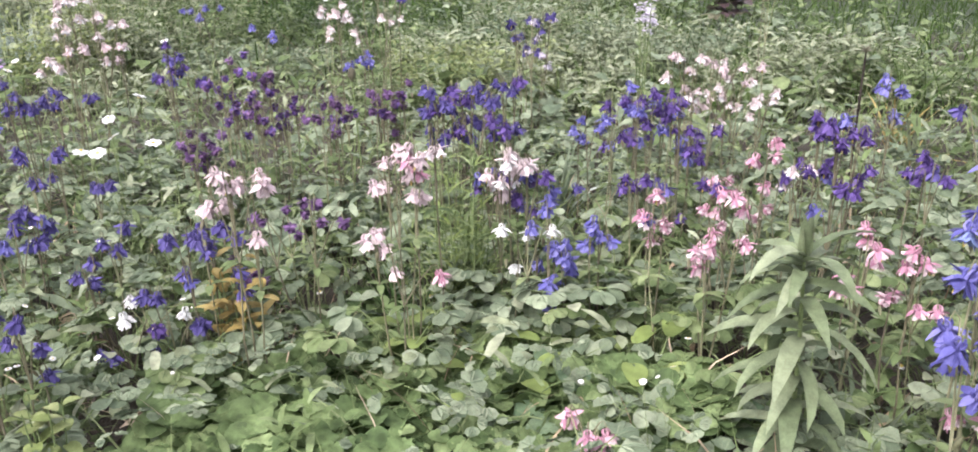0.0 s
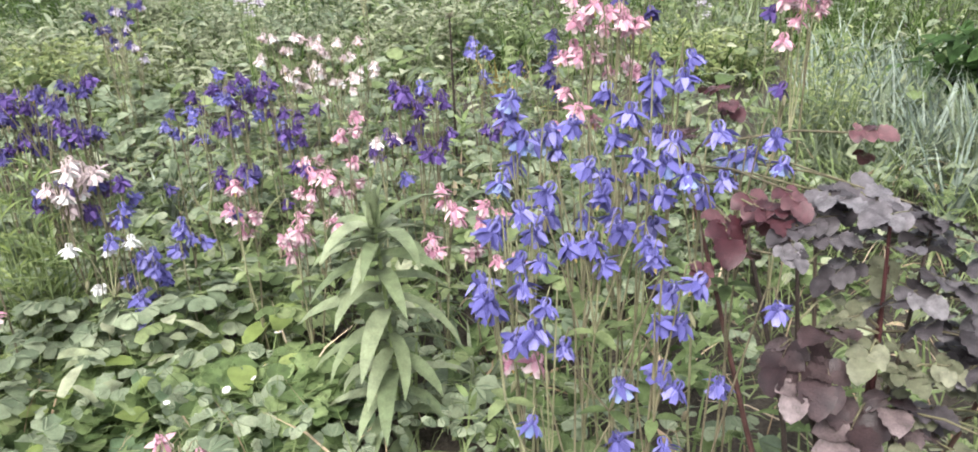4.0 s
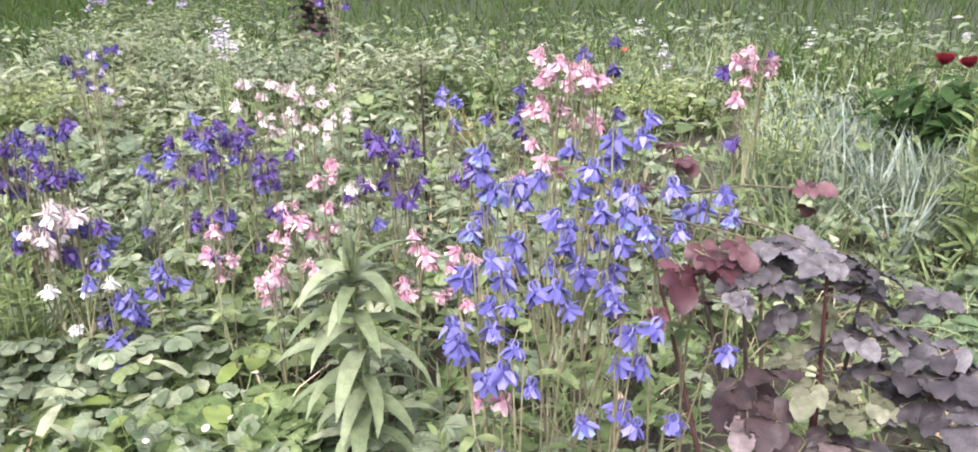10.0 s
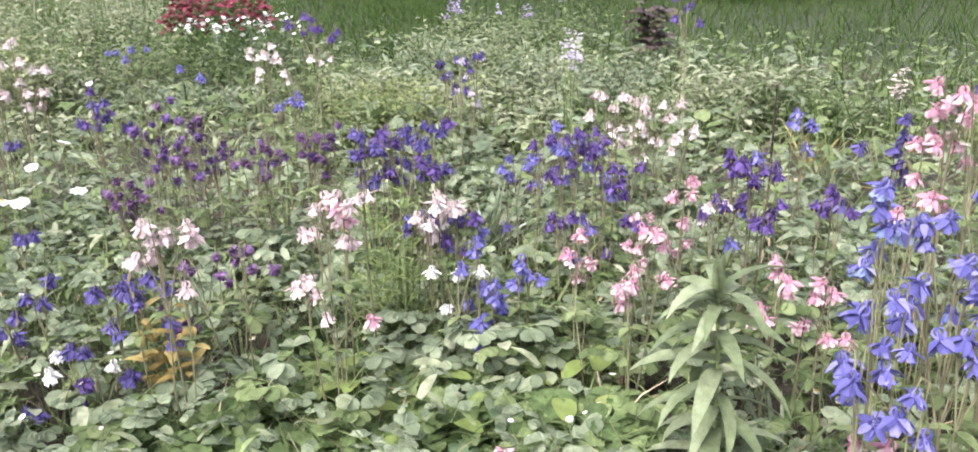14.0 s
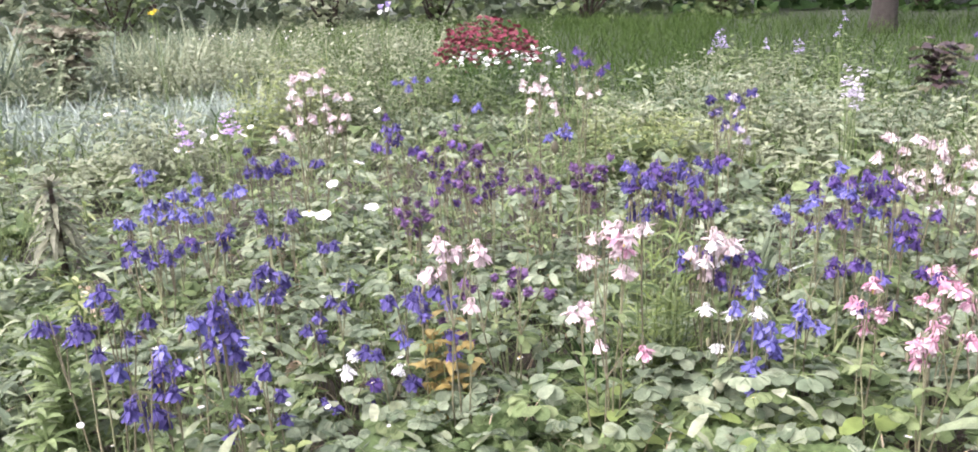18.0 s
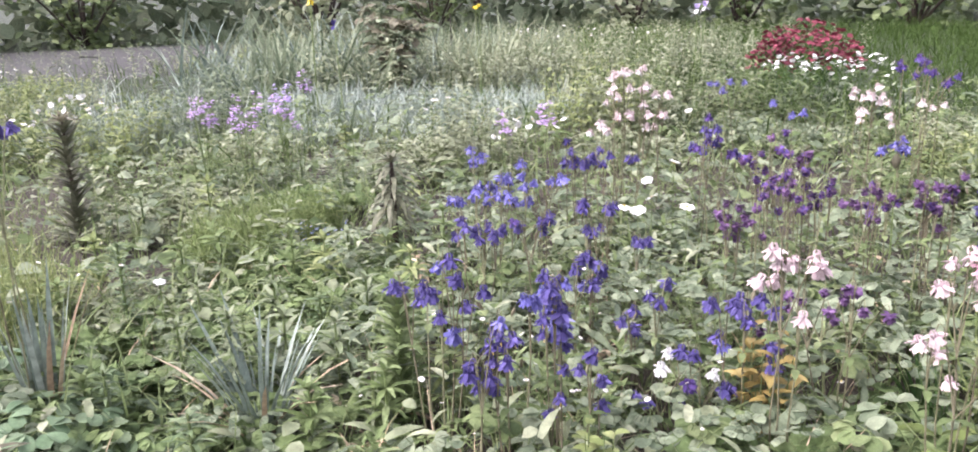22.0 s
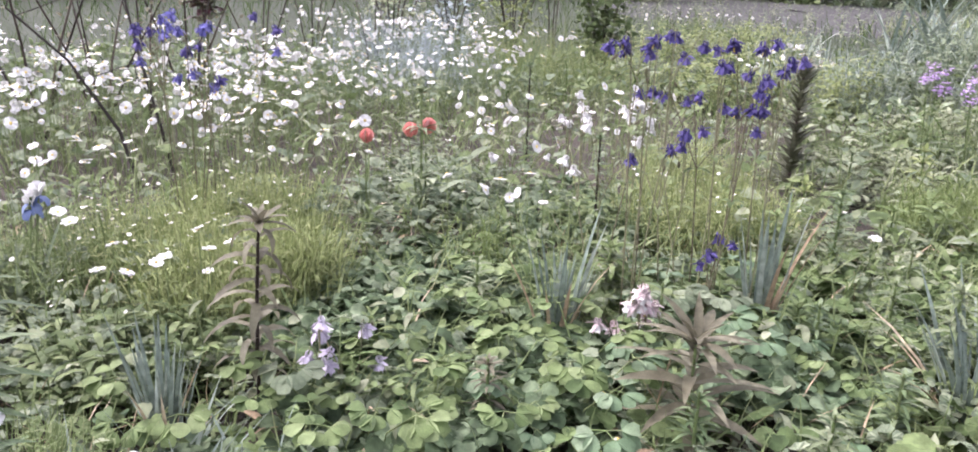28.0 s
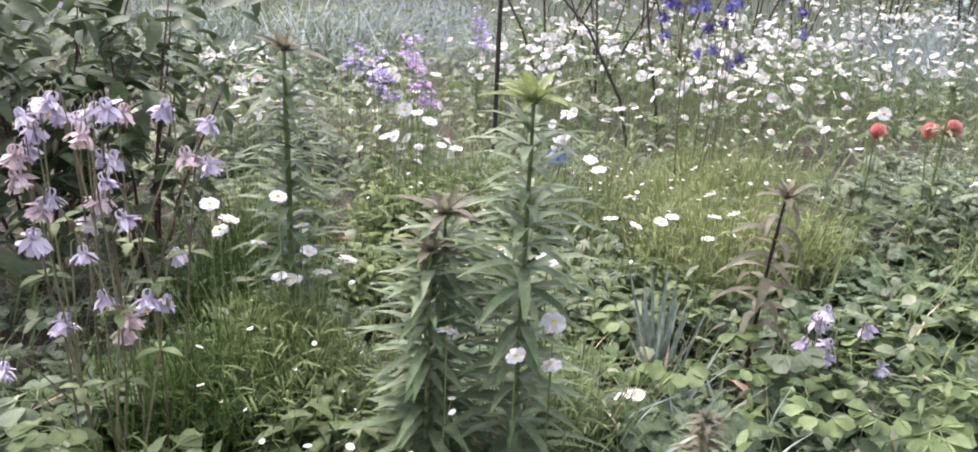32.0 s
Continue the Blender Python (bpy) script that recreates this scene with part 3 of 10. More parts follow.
PRIMROSE = [Shape().add(strip(0.115, 0.034, (0.25, 0.4, 0.75, 0.95, 1.0, 0.9, 0.5, 0.1), 0.75, 0.9 + 0.2 * i, 0.2, 0.05)).mesh("primrose_leaf", LEAF_STRAW if i % 2 else LEAF_FRESH) for i in range(3)]


def primrose(x, y):
    """A rosette of broad crinkled leaves."""
    root = thing("primrose", x, y, 0, "leaf rosette with broad crinkled yellow-green leaves", "plant", "leaf rosettes")
    for i in range(8):
        set_part("leaf", PRIMROSE[i % 3], root, at(0, 0, 0.01, i * 2.4 + U(-0.3, 0.3), U(-0.25, 0.3), U(-0.3, 0.3), U(0.75, 1.25)))
    return root


def fern(x, y):
    """Arching fronds with narrow leaflets on both sides."""
    root = thing("fern", x, y, 0, "yellow-green fern with arching fronds", "fern")
    s, pts = Shape(), [Vector((0, 0.34 * t, 0.3 * math.sin(2.3 * t))) for t in (0, 0.25, 0.5, 0.75, 1.0)]
    s.add(tube(pts, (0.003, 0.0026, 0.002, 0.0015, 0.001), 4))
    for i in range(15):
        t = 0.12 + 0.86 * i / 14
        k = min(3, int(t * 4))
        p = pts[k].lerp(pts[k + 1], t * 4 - k)
        for side in (-1.25, 1.25):
            s.add(strip(0.085 * math.sin(0.35 + 2.5 * t), 0.011, THIN_LEAF, 0.1, 0.5, 0.2), at(p.x, p.y, p.z, side, 0, 0))
    me = s.mesh("fern_frond", LEAF_FRESH)
    for i in range(9):
        set_part("frond", me, root, at(0, 0, 0, i * 0.72, U(-0.15, 0.2), U(-0.1, 0.1), U(0.75, 1.1)))
    return root


STEMS = {}


def oxeye(x, y, h, n, r, label, size=1.0):
    """Ox-eye daisies: thin stems, one white head with a yellow middle on each."""
    root = thing("oxeye_daisy", x, y, 0, label, "daisy", "ox-eye daisies")
    for i in range(n):
        a, q = U(0, 6.28), r * math.sqrt(rnd.random())
        if n == 1:
            q = 0.0
        tip = Vector((q * math.cos(a), q * math.sin(a), h * (U(0.88, 1.06) if n > 1 else 1)))
        bow = tip * 0.5 + Vector((-0.25 * tip.x, -0.25 * tip.y, 0))
        stem = set_part("stem", Shape().add(tube([(tip.x * 0.1, tip.y * 0.1, 0), bow, tip], (0.0022, 0.0019, 0.0016), 4)).mesh("daisy_stem", STEM), root, Matrix())
        set_part("flower_head", DAISY[rnd.randrange(3)], stem, at(tip.x, tip.y, tip.z, U(0, 6.28), U(-0.45, 0.45), U(-0.45, 0.45), size * U(0.9, 1.15)))
    for i in range(4):
        set_part("leaf", blade_kind(LEAF_MID, 0.09, 0.011, OVATE, 0.7, 0.6, 0.2, "daisy_leaf")[i], root, at(0, 0, 0, i * 1.6 + x, 0, 0, 1))
    return root


def rose_leaf(mat, seed):
    r, s = random.Random(seed), Shape()
    s.add(tube([(0, 0, 0), (0, 0.05, 0.006), (0, 0.1, 0)], (0.0018, 0.0015, 0.001), 3), None, 1)
    for yy, k in ((0.035, 1.25), (0.035, -1.25), (0.072, 1.1), (0.072, -1.1), (0.1, 0)):
        big = 1.35 if yy == 0.1 else 1.0
        s.add(strip(0.066 * big, 0.0305 * big, (0.25, 0.8, 0.88, 1.0, 0.95, 1.02, 0.88, 0.82, 0.58, 0.42, 0.06), r.uniform(-0.1, 0.25), r.uniform(0.3, 0.9), 0.22, 0.07), at(0, yy, 0.003, k + r.uniform(-0.15, 0.15), 0, r.uniform(-0.3, 0.3)))
    return s.mesh("rose_leaf", mat, STEM_PURPLE)


ROSE = {m.name: [rose_leaf(m, 3 + i) for i in range(3)] for m in (LEAF_WINE, LEAF_ASH, LEAF_RED, LEAF_BRONZE, LEAF_GREY, LEAF_OLIVE, LEAF_DARK, LEAF_MID)}


def rose_bush(x, y, h, r, canes, per, mats, label, young=None, size=1.0, low=0.3):
    """A shrub rose: arching thorny canes, each with compound leaves, and red young shoots where there are any."""
    root = thing("rose_bush", x, y, 0, label, "shrub", "")
    for i in range(canes):
        a, q, tall = i * 2.4 + U(-0.3, 0.3), r * math.sqrt((i + 0.5) / canes), h * U(0.65, 1.0)
        o = Vector((math.cos(a), math.sin(a), 0))
        pts = [o * (q * t ** 1.4) + Vector((0, 0, tall * math.sin(t * 1.45))) + Vector((U(-0.02, 0.02), U(-0.02, 0.02), 0)) * (t > 0) for t in (0, 0.25, 0.5, 0.75, 1.0)]
        cane = set_part("cane", Shape().add(tube(pts, (0.007, 0.006, 0.005, 0.004, 0.0025), 6)).mesh("rose_cane", STEM_PURPLE if i % 2 else STEM), root, Matrix())
        for j in range(per):
            t = low + (1 - low) * (j + 0.5) / per
            k = min(3, int(t * 4))
            p = pts[k].lerp(pts[k + 1], t * 4 - k)
            m = young if young and i % 5 == 0 and t > 0.85 else mats[rnd.randrange(len(mats))]
            set_part("leaf", ROSE[m.name][rnd.randrange(3)], cane, at(p.x, p.y, p.z, a - math.pi / 2 + j * 2.3, U(-0.35, 0.35), U(-0.4, 0.4), size * U(0.8, 1.25)))
    return root


def rose_spray(x, y, label, sorts, canes=9):
    """A low shrub rose: canes from one root, each with the compound leaves nearest to it; sorts are leaf materials with the leaves' places and sizes."""
    root = thing("rose_bush", x, y, 0, label, "shrub", "")
    todo = [(Vector(p[:3]) - Vector((x, y, 0)), p[3], m) for m, places in sorts for p in places]
    todo.sort(key=lambda v: math.atan2(v[0].y - 0.04, v[0].x + 0.03))
    step = math.ceil(len(todo) / canes)
    for k in range(0, len(todo), step):
        some = sorted(todo[k:k + step], key=lambda v: v[0].z)
        end = some[-1][0]
        foot = Vector((end.x * 0.25, end.y * 0.25, 0))
        pts = [foot, foot.lerp(end, 0.35) + Vector((U(-0.02, 0.02), U(-0.02, 0.02), 0.03)), foot.lerp(end, 0.7) + Vector((U(-0.015, 0.015), U(-0.015, 0.015), 0.015)), end]
        cane = set_part("cane", Shape().add(tube(pts, (0.0065, 0.0055, 0.0042, 0.0026), 6)).mesh("rose_cane", STEM_RED if k % 2 else STEM_DARK), root, Matrix())
        for p, size, m in some:
            t = min(1.0, max(0.25, (p.z - 0.06) / max(0.1, end.z)))
            g = min(2, int(t * 3))
            j = pts[g].lerp(pts[g + 1], t * 3 - g)
            out = p - j
            a = math.atan2(out.y, out.x) - math.pi / 2 if out.length > 0.02 else U(0, 6.28)
            if out.length > 0.02:
                set_part("twig", Shape().add(tube([j, j.lerp(p, 0.5) + Vector((0, 0, 0.012)), p], (0.0026, 0.002, 0.0014), 4)).mesh("rose_twig", STEM_PURPLE), cane, Matrix())
            s = 0.8 * size
            back = Vector((-math.sin(a), math.cos(a), 0)) * (-0.07 * s)
            set_part("leaf", ROSE[m.name][rnd.randrange(3)], cane, at(p.x + back.x, p.y + back.y, p.z, a, U(-0.5, 0.1), U(-0.4, 0.4), s))
            for k in range(2 if m.name == "leaf_ash_purple" else 1):
                b = a + U(0.8, 5.4)
                set_part("leaf", ROSE[m.name][rnd.randrange(3)], cane, at(p.x + U(-0.02, 0.02), p.y + U(-0.02, 0.02), p.z - U(0.01, 0.06), b, U(-0.7, 0.1), U(-0.4, 0.4), s * U(0.7, 0.95)))
    return root


def spire(x, y, h, r, n, mat, label, name="dames_rocket", category="flower", leaf=LEAF_MID, dense=26):
    """Tall stems that end in loose heads of small four-petalled flowers."""
    root = thing(name, x, y, 0, label, category, "")
    key = (mat.name, dense)
    if key not in STEMS:
        s, q = Shape(), random.Random(9)
        for i in range(dense):
            a, z = q.uniform(0, 6.28), q.uniform(-0.1, 0.02)
            w = 0.032 * (0.5 - z * 5) ** 0.5 * q.uniform(0.4, 1.1)
            for k in range(4):
                s.add(strip(0.011, 0.006, (0.4, 1.0, 0.7), 0.25, 0.3, 0.1), at(w * math.cos(a), w * math.sin(a), z, k * 1.57 + a, q.uniform(-0.5, 0.5), q.uniform(-0.5, 0.5)))
        STEMS[key] = s.mesh("flower_head", mat)
    for i in range(n):
        a, q = i * 2.4 + x, r * math.sqrt((i + 0.2) / n)
        tip = Vector((q * math.cos(a), q * math.sin(a), h * U(0.85, 1.05)))
        set_part("stem", Shape().add(tube([tip * 0.08 * Vector((1, 1, 0)).length, Vector((tip.x * 0.5, tip.y * 0.5, tip.z * 0.55)), tip], (0.0035, 0.003, 0.002), 4)).mesh("stem", STEM), root, Matrix())
        tagged(set_part("flower_head", STEMS[key], root, at(tip.x, tip.y, tip.z, U(0, 6.28), U(-0.15, 0.15), U(-0.15, 0.15), U(0.85, 1.25))), kind="stuff")
        for j in range(5):
            t = 0.25 + 0.12 * j
            set_part("leaf", blade_kind(leaf, 0.11, 0.014, LANCE, 0.5, 0.8, 0.25, "stem_leaf")[j % 4], root, at(tip.x * t, tip.y * t, tip.z * t, j * 2.4 + a, 0, 0, U(0.7, 1.1)))
    return root


def iris(x, y, h, fall, standard, label, n=1, blades=9):
    """A bearded iris: sword leaves in a fan, a stem with three falls and three upright standards."""
    root = straps("iris", x, y, blades, 0.45, 0.014, LEAF_GREY, label, "iris", 0.4, 0.35)
    for i in range(n):
        dx, dy = U(-0.08, 0.08), U(-0.08, 0.08)
        set_part("stem", Shape().add(tube([(dx * 0.2, dy * 0.2, 0), (dx, dy, h)], (0.005, 0.004), 5)).mesh("stem", STEM), root, Matrix())
        s = Shape()
        for k in range(3):
            s.add(strip(0.055, 0.02, SKIRT, 0.4, 1.8, -0.2), at(0, 0, 0, k * 2.09))
            s.add(strip(0.055, 0.022, SKIRT, 1.3, -0.9, 0.5), at(0, 0, 0, k * 2.09 + 1.05), 1)
        set_part("flower", s.mesh("iris_flower", fall, standard), root, at(dx, dy, h - 0.02 * i, U(0, 6.28)))
    return root


def globe(name, x, y, h, size, mat, label, category, leaf=LEAF_DARK, n=1, r=0.1, bush=14, closed=0.7, cup=0.1):
    """Large cupped blooms (peony, tulip, poppy) on stems over a leafy tuft."""
    root = thing(name, x, y, 0, label, category, "")
    s = Shape()
    for i in range(16):
        s.add(strip(size * (0.9 - 0.02 * i), size * 0.42, SKIRT, cup + closed * i / 10, -1.0, 0.35), at(0, 0, 0, i * 2.4))
    me = s.mesh(name + "_flower", mat)
    for i in range(n):
        a, q = i * 2.4 + x, r * math.sqrt(i / max(1, n - 1)) if n > 1 else 0.0
        tip = Vector((q * math.cos(a), q * math.sin(a), h * U(0.93, 1.04)))
        set_part("stem", Shape().add(tube([(0, 0, 0), (tip.x * 0.6, tip.y * 0.6, tip.z * 0.5), tip], (0.005, 0.004, 0.003), 5)).mesh("stem", STEM), root, Matrix())
        set_part("flower", me, root, at(tip.x, tip.y, tip.z, a, U(-0.3, 0.3), U(-0.3, 0.3), U(0.85, 1.1)))
    for i in range(bush):
        set_part("leaf", blade_kind(leaf, 0.2, 0.022, LANCE, 0.9, 1.1, 0.25, name + "_leaf")[i % 4], root, at(U(-0.06, 0.06), U(-0.06, 0.06), U(0.02, h * 0.55), i * 2.4, 0, 0, U(0.7, 1.25)))
    return root


def blossom_mound(name, x, y, h, r, n, mat, label, leaf=LEAF_MID, flower=0.016, seed=1, petals=5, drop=0.55, crust=0.8):
    """A low mound covered with small blossoms: leaves and blossoms are a mesh each."""
    root, g = thing(name, x, y, 0, label, "flower", ""), np.random.default_rng(seed)

    def dome(k, low):
        a, q = g.uniform(0, 2 * math.pi, k), np.sqrt(g.uniform(0, 1, k))
        top = h * np.sqrt(1 - drop * q * q)
        return np.stack([r * q * np.cos(a), r * q * np.sin(a), top * (1 - (1 - low) * g.uniform(0, 1, k))], 1)

    lv = strip(0.045, 0.009, LANCE, 0.6, 0.6, 0.2)
    ob = spread("foliage", [(lv[0], lv[1], 0)], (leaf,), dome(n * 2, 0.1), g, (0.7, 1.3), (-0.3, 0.9), kind="")
    ob.parent = root
    bl = [(strip(flower, flower * 0.42, (0.4, 1.0, 0.6), 0.35, 0.5, 0.15), at(0, 0, 0, i * 6.283 / petals), 0) for i in range(petals)]
    ob = spread("blossoms", [joined(*bl)], (mat,), dome(n, crust) + np.array((0, 0, 0.015)), g, (0.75, 1.25), (-0.7, 0.7), (-0.7, 0.7), kind="")
    ob.parent = root
    return root


def leafy_plant(name, x, y, h, r, stems, per, mat, label, leaf=0.07, half=0.014, prof=LANCE, stem=STEM, category="plant", droop=0.7, split=False):
    """A leafy perennial: upright stems with leaves all along them, each stem with its leaves one part."""
    root = thing(name, x, y, 0, label, category, "")
    for i in range(stems):
        a, q, tall = i * 2.4 + x * 3, r * math.sqrt((i + 0.3) / stems), h * U(0.7, 1.05)
        s = Shape()
        tip = Vector((q * math.cos(a), q * math.sin(a), tall))
        foot = Vector((tip.x * 0.45, tip.y * 0.45, 0))
        s.add(tube([foot, foot.lerp(tip, 0.5), tip], (0.003, 0.0025, 0.0015), 4), None, 1)
        for j in range(per):
            t = 0.2 + 0.8 * (j + 0.5) / per
            p = foot.lerp(tip, t)
            blade = strip(leaf * U(0.7, 1.2) * (1.15 - 0.5 * t), half * (1.1 - 0.4 * t), prof, U(0.2, 0.9), droop * U(0.6, 1.4), 0.25)
            if split:
                set_part("leaf", Shape().add(blade).mesh("leaf", mat), root, at(p.x, p.y, p.z, j * 2.4 + a))
            else:
                s.add(blade, at(p.x, p.y, p.z, j * 2.4 + a))
        set_part("stem" if split else "leafy_stem", s.mesh("leafy_stem", mat, stem), root, Matrix())
    return root


def tree(x, y, h, girth, crown, label, mat=LEAF_DARK, low=1.8, n=2600, limbs=7, seed=1):
    """A tree: tapered trunk, limbs, and a crown of many small leaves in uneven clumps."""
    g, q = np.random.default_rng(seed), random.Random(seed)
    root = thing("tree", x, y, 0, label, "tree", "trees behind the garden")
    s = Shape()
    s.add(tube([(0, 0, -0.05), (0.02, 0.01, 0.3), (0.05, 0, h * 0.35), (0.0, 0.06, h * 0.65), (0, 0, h * 0.9)], (girth * 1.35, girth, girth * 0.85, girth * 0.55, girth * 0.15), 10))
    set_part("trunk", s.mesh("trunk", BARK), root, Matrix())
    clumps = []
    for i in range(limbs):
        a, z = i * 2.4 + q.uniform(-0.3, 0.3), low + (h * 0.85 - low) * i / limbs
        o = Vector((math.cos(a), math.sin(a), 0))
        end = o * crown * q.uniform(0.6, 1.0) + Vector((0, 0, z + q.uniform(-0.3, 0.5)))
        set_part("limb", Shape().add(tube([Vector((0, 0, z * 0.9)), o * crown * 0.4 + Vector((0, 0, z + 0.1)), end], (girth * 0.35, girth * 0.2, girth * 0.06), 6)).mesh("limb", BARK), root, Matrix())
        clumps += [(end.x * f, end.y * f, z + (end.z - z) * f) for f in (0.55, 0.8, 1.0)]
    c = np.array(clumps)
    xyz = c[g.integers(0, len(c), n)] + g.normal(0, crown * 0.2, (n, 3))
    lv = strip(0.19, 0.06, (0.2, 1.0, 0.9, 0.05), 0.0, 0.6, 0.25)
    ob = spread("crown", [(lv[0], lv[1], 0)], (mat,), xyz, g, (0.7, 1.5), (-1.2, 0.4), (-0.8, 0.8), kind="")
    ob.parent = root
    return root


def shrub(x, y, h, r, n, mat, label, leaf=0.05, half=0.016, seed=1, stems=6, stem=STEM_DARK, prof=OVATE, name="shrub", thin=0.0, full=False, girth=1.0):
    """A shrub: forked stems and many small leaves in clumps with gaps."""
    g, q = np.random.default_rng(seed), random.Random(seed)
    root = thing(name, x, y, 0, label, "shrub", "")
    twigs = []
    for i in range(stems):
        a = i * 2.4 + q.uniform(-0.4, 0.4)
        o = Vector((math.cos(a), math.sin(a), 0))
        e = r * math.sqrt((i + 0.5) / stems)
        tall = h * q.uniform(0.7, 1.0)
        pts = [o * 0.03, o * e * 0.35 + Vector((0, 0, tall * 0.4)), o * e * 0.7 + Vector((q.uniform(-0.04, 0.04), 0, tall * 0.72)), o * e + Vector((0, 0, tall))]
        set_part("stem", Shape().add(tube(pts, [girth * w for w in (0.012 * h + 0.003, 0.009 * h + 0.002, 0.006 * h + 0.002, 0.003)], 5)).mesh("stem", stem), root, Matrix())
        for t in ((0.02, 0.2, 0.4, 0.65, 0.95) if full else (0.35, 0.5, 0.65, 0.8, 0.95)):
            k = min(2, int(t * 3))
            twigs.append(pts[k].lerp(pts[k + 1], t * 3 - k) + o * r * q.uniform(-0.1, 0.25))
    c = np.array([tuple(t) for t in twigs])
    xyz = c[g.integers(int(thin * len(c)), len(c), n)] + g.normal(0, 1, (n, 3)) * np.array((r * 0.22, r * 0.22, h * 0.1))
    xyz[:, 2] = np.clip(xyz[:, 2], 0.03, None)
    lv, lw = strip(leaf, half, prof, 0.2, 0.7, 0.25), strip(leaf * 0.8, half, prof, 0.4, 0.3, 0.3)
    ob = spread("foliage", [(lv[0], lv[1], 0), (lw[0], lw[1], 0)], (mat,), xyz, g, (0.7, 1.3), (-0.8, 0.6), (-0.6, 0.6), kind="")
    ob.parent = root
    return root


def near_sector(g, k, r0, r1, a0, a1, cx=0.4, cy=0.2):
    """Places spread evenly over a ring sector round the standpoint; angles in degrees from +y, left positive."""
    r, a = np.sqrt(g.uniform(r0 * r0, r1 * r1, k)), np.radians(g.uniform(a0, a1, k))
    return np.stack([cx - r * np.sin(a), cy + r * np.cos(a)], 1)


def patchy(xy, scale, seed):
    """Slow variation over the ground, 0 to 1, from a few crossed waves."""
    q = np.random.default_rng(seed)
    v = np.zeros(len(xy))
    for i in range(6):
        d, p = q.normal(0, 1, 2) * scale * (1 + 0.6 * i), q.uniform(0, 6.28)
        v += np.sin(xy @ d + p) / (1 + 0.35 * i)
    return 0.5 + 0.5 * np.tanh(v * 0.6)


def disc(g, k, x, y, r):
    a, q = g.uniform(0, 2 * math.pi, k), r * np.sqrt(g.uniform(0, 1, k))
    return np.stack([x + q * np.cos(a), y + q * np.sin(a)], 1)


def lift(xy, z):
    return np.column_stack([xy, z])


def tmpl(vf, slot=0):
    return vf[0], vf[1], slot


def bud_stalk(x, y, h, label):
    """A single poppy bud on a tall bristly stem."""
    root = thing("poppy_bud", x, y, 0, label, "poppy", "")
    set_part("stem", Shape().add(tube([(0, 0, 0), (0.01, 0, h * 0.5), (0, 0, h)], (0.004, 0.0035, 0.003), 5)).mesh("stem", STEM), root, Matrix())
    set_part("bud", Shape().add(tube([(0, 0, -0.012), (0, 0, 0), (0, 0, 0.018), (0, 0, 0.036), (0, 0, 0.045)], (0.004, 0.014, 0.018, 0.012, 0.002), 8)).mesh("bud", LEAF_BRONZE), root, pose(0, 0, h))
    for i in range(3):
        set_part("leaf", blade_kind(LEAF_GREY, 0.16, 0.018, LANCE, 0.8, 1.0, 0.25, "poppy_leaf")[i], root, at(0, 0, 0.03, i * 2.1))
    return root


# ---- ground ----
n_ = 90
gx = np.concatenate([-np.geomspace(300, 0.3, n_ // 2), np.geomspace(0.3, 300, n_ // 2)])
GX, GY = np.meshgrid(gx, gx, indexing="ij")
GZ = 0.012 * np.sin(GX * 1.9) * np.sin(GY * 2.3) * (np.hypot(GX, GY) < 12) - 0.015
gv = np.stack([GX.ravel(), GY.ravel(), GZ.ravel()], 1)
gi = np.arange(n_ * n_).reshape(n_, n_)
gf = np.stack([gi[:-1, :-1].ravel(), gi[1:, :-1].ravel(), gi[1:, 1:].ravel(), gi[:-1, 1:].ravel()], 1)
far = (np.hypot(GX[:-1, :-1], GY[:-1, :-1]).ravel() > 9).astype(int)
ground = tagged(new("ground", quads_mesh("ground", gv, gf, (SOIL, FAR_SOIL), far)), "dark damp garden soil under the plants", "ground", "", "structure")


def strap_mass(x, y, r, k, length, half, mat, label):
    """Crowded strap leaves over a patch of ground."""
    g = np.random.default_rng(int(abs(x * 1000 + y * 77)))
    xy = disc(g, k, x, y, r)
    a, b = strip(length, half, (0.8, 1.0, 0.7, 0.05), 1.4, 0.5, 0.25), strip(length * 0.85, half, (0.8, 1.0, 0.8, 0.05), 1.3, 1.5, 0.25)
    return spread("strap_leaves", [tmpl(a), tmpl(b)], (mat,), lift(xy, np.zeros(k)), g, (0.55, 1.15), (-0.45, 0.3), (-0.3, 0.3), label, "foliage")


def fine_mass(x, y, r, k, h, mat, label):
    """Fine upright stems with hair-thin leaves."""
    g = np.random.default_rng(int(abs(x * 1000 + y * 77)))
    xy = disc(g, k, x, y, r)
    s = [(ribbon(h, 0.0018, (1.0, 1.0, 0.6), 1.45, 0.25), None, 0)]
    s += [(ribbon(0.05, 0.0028, (0.8, 1.0, 0.2), 0.9, 0.9), at(0, 0.01 * h * j, h * (0.25 + 0.11 * j), j * 2.4), 0) for j in range(6)]
    drop = 1 - 0.5 * ((xy[:, 0] - x) ** 2 + (xy[:, 1] - y) ** 2) / r ** 2
    return spread("feathery_plants", [joined(*s)], (mat,), lift(xy, -0.12 * h * g.uniform(0, 1, k) - h * 0.35 * (1 - drop)), g, (0.55, 1.1), (-0.25, 0.25), (-0.25, 0.25), label, "foliage")


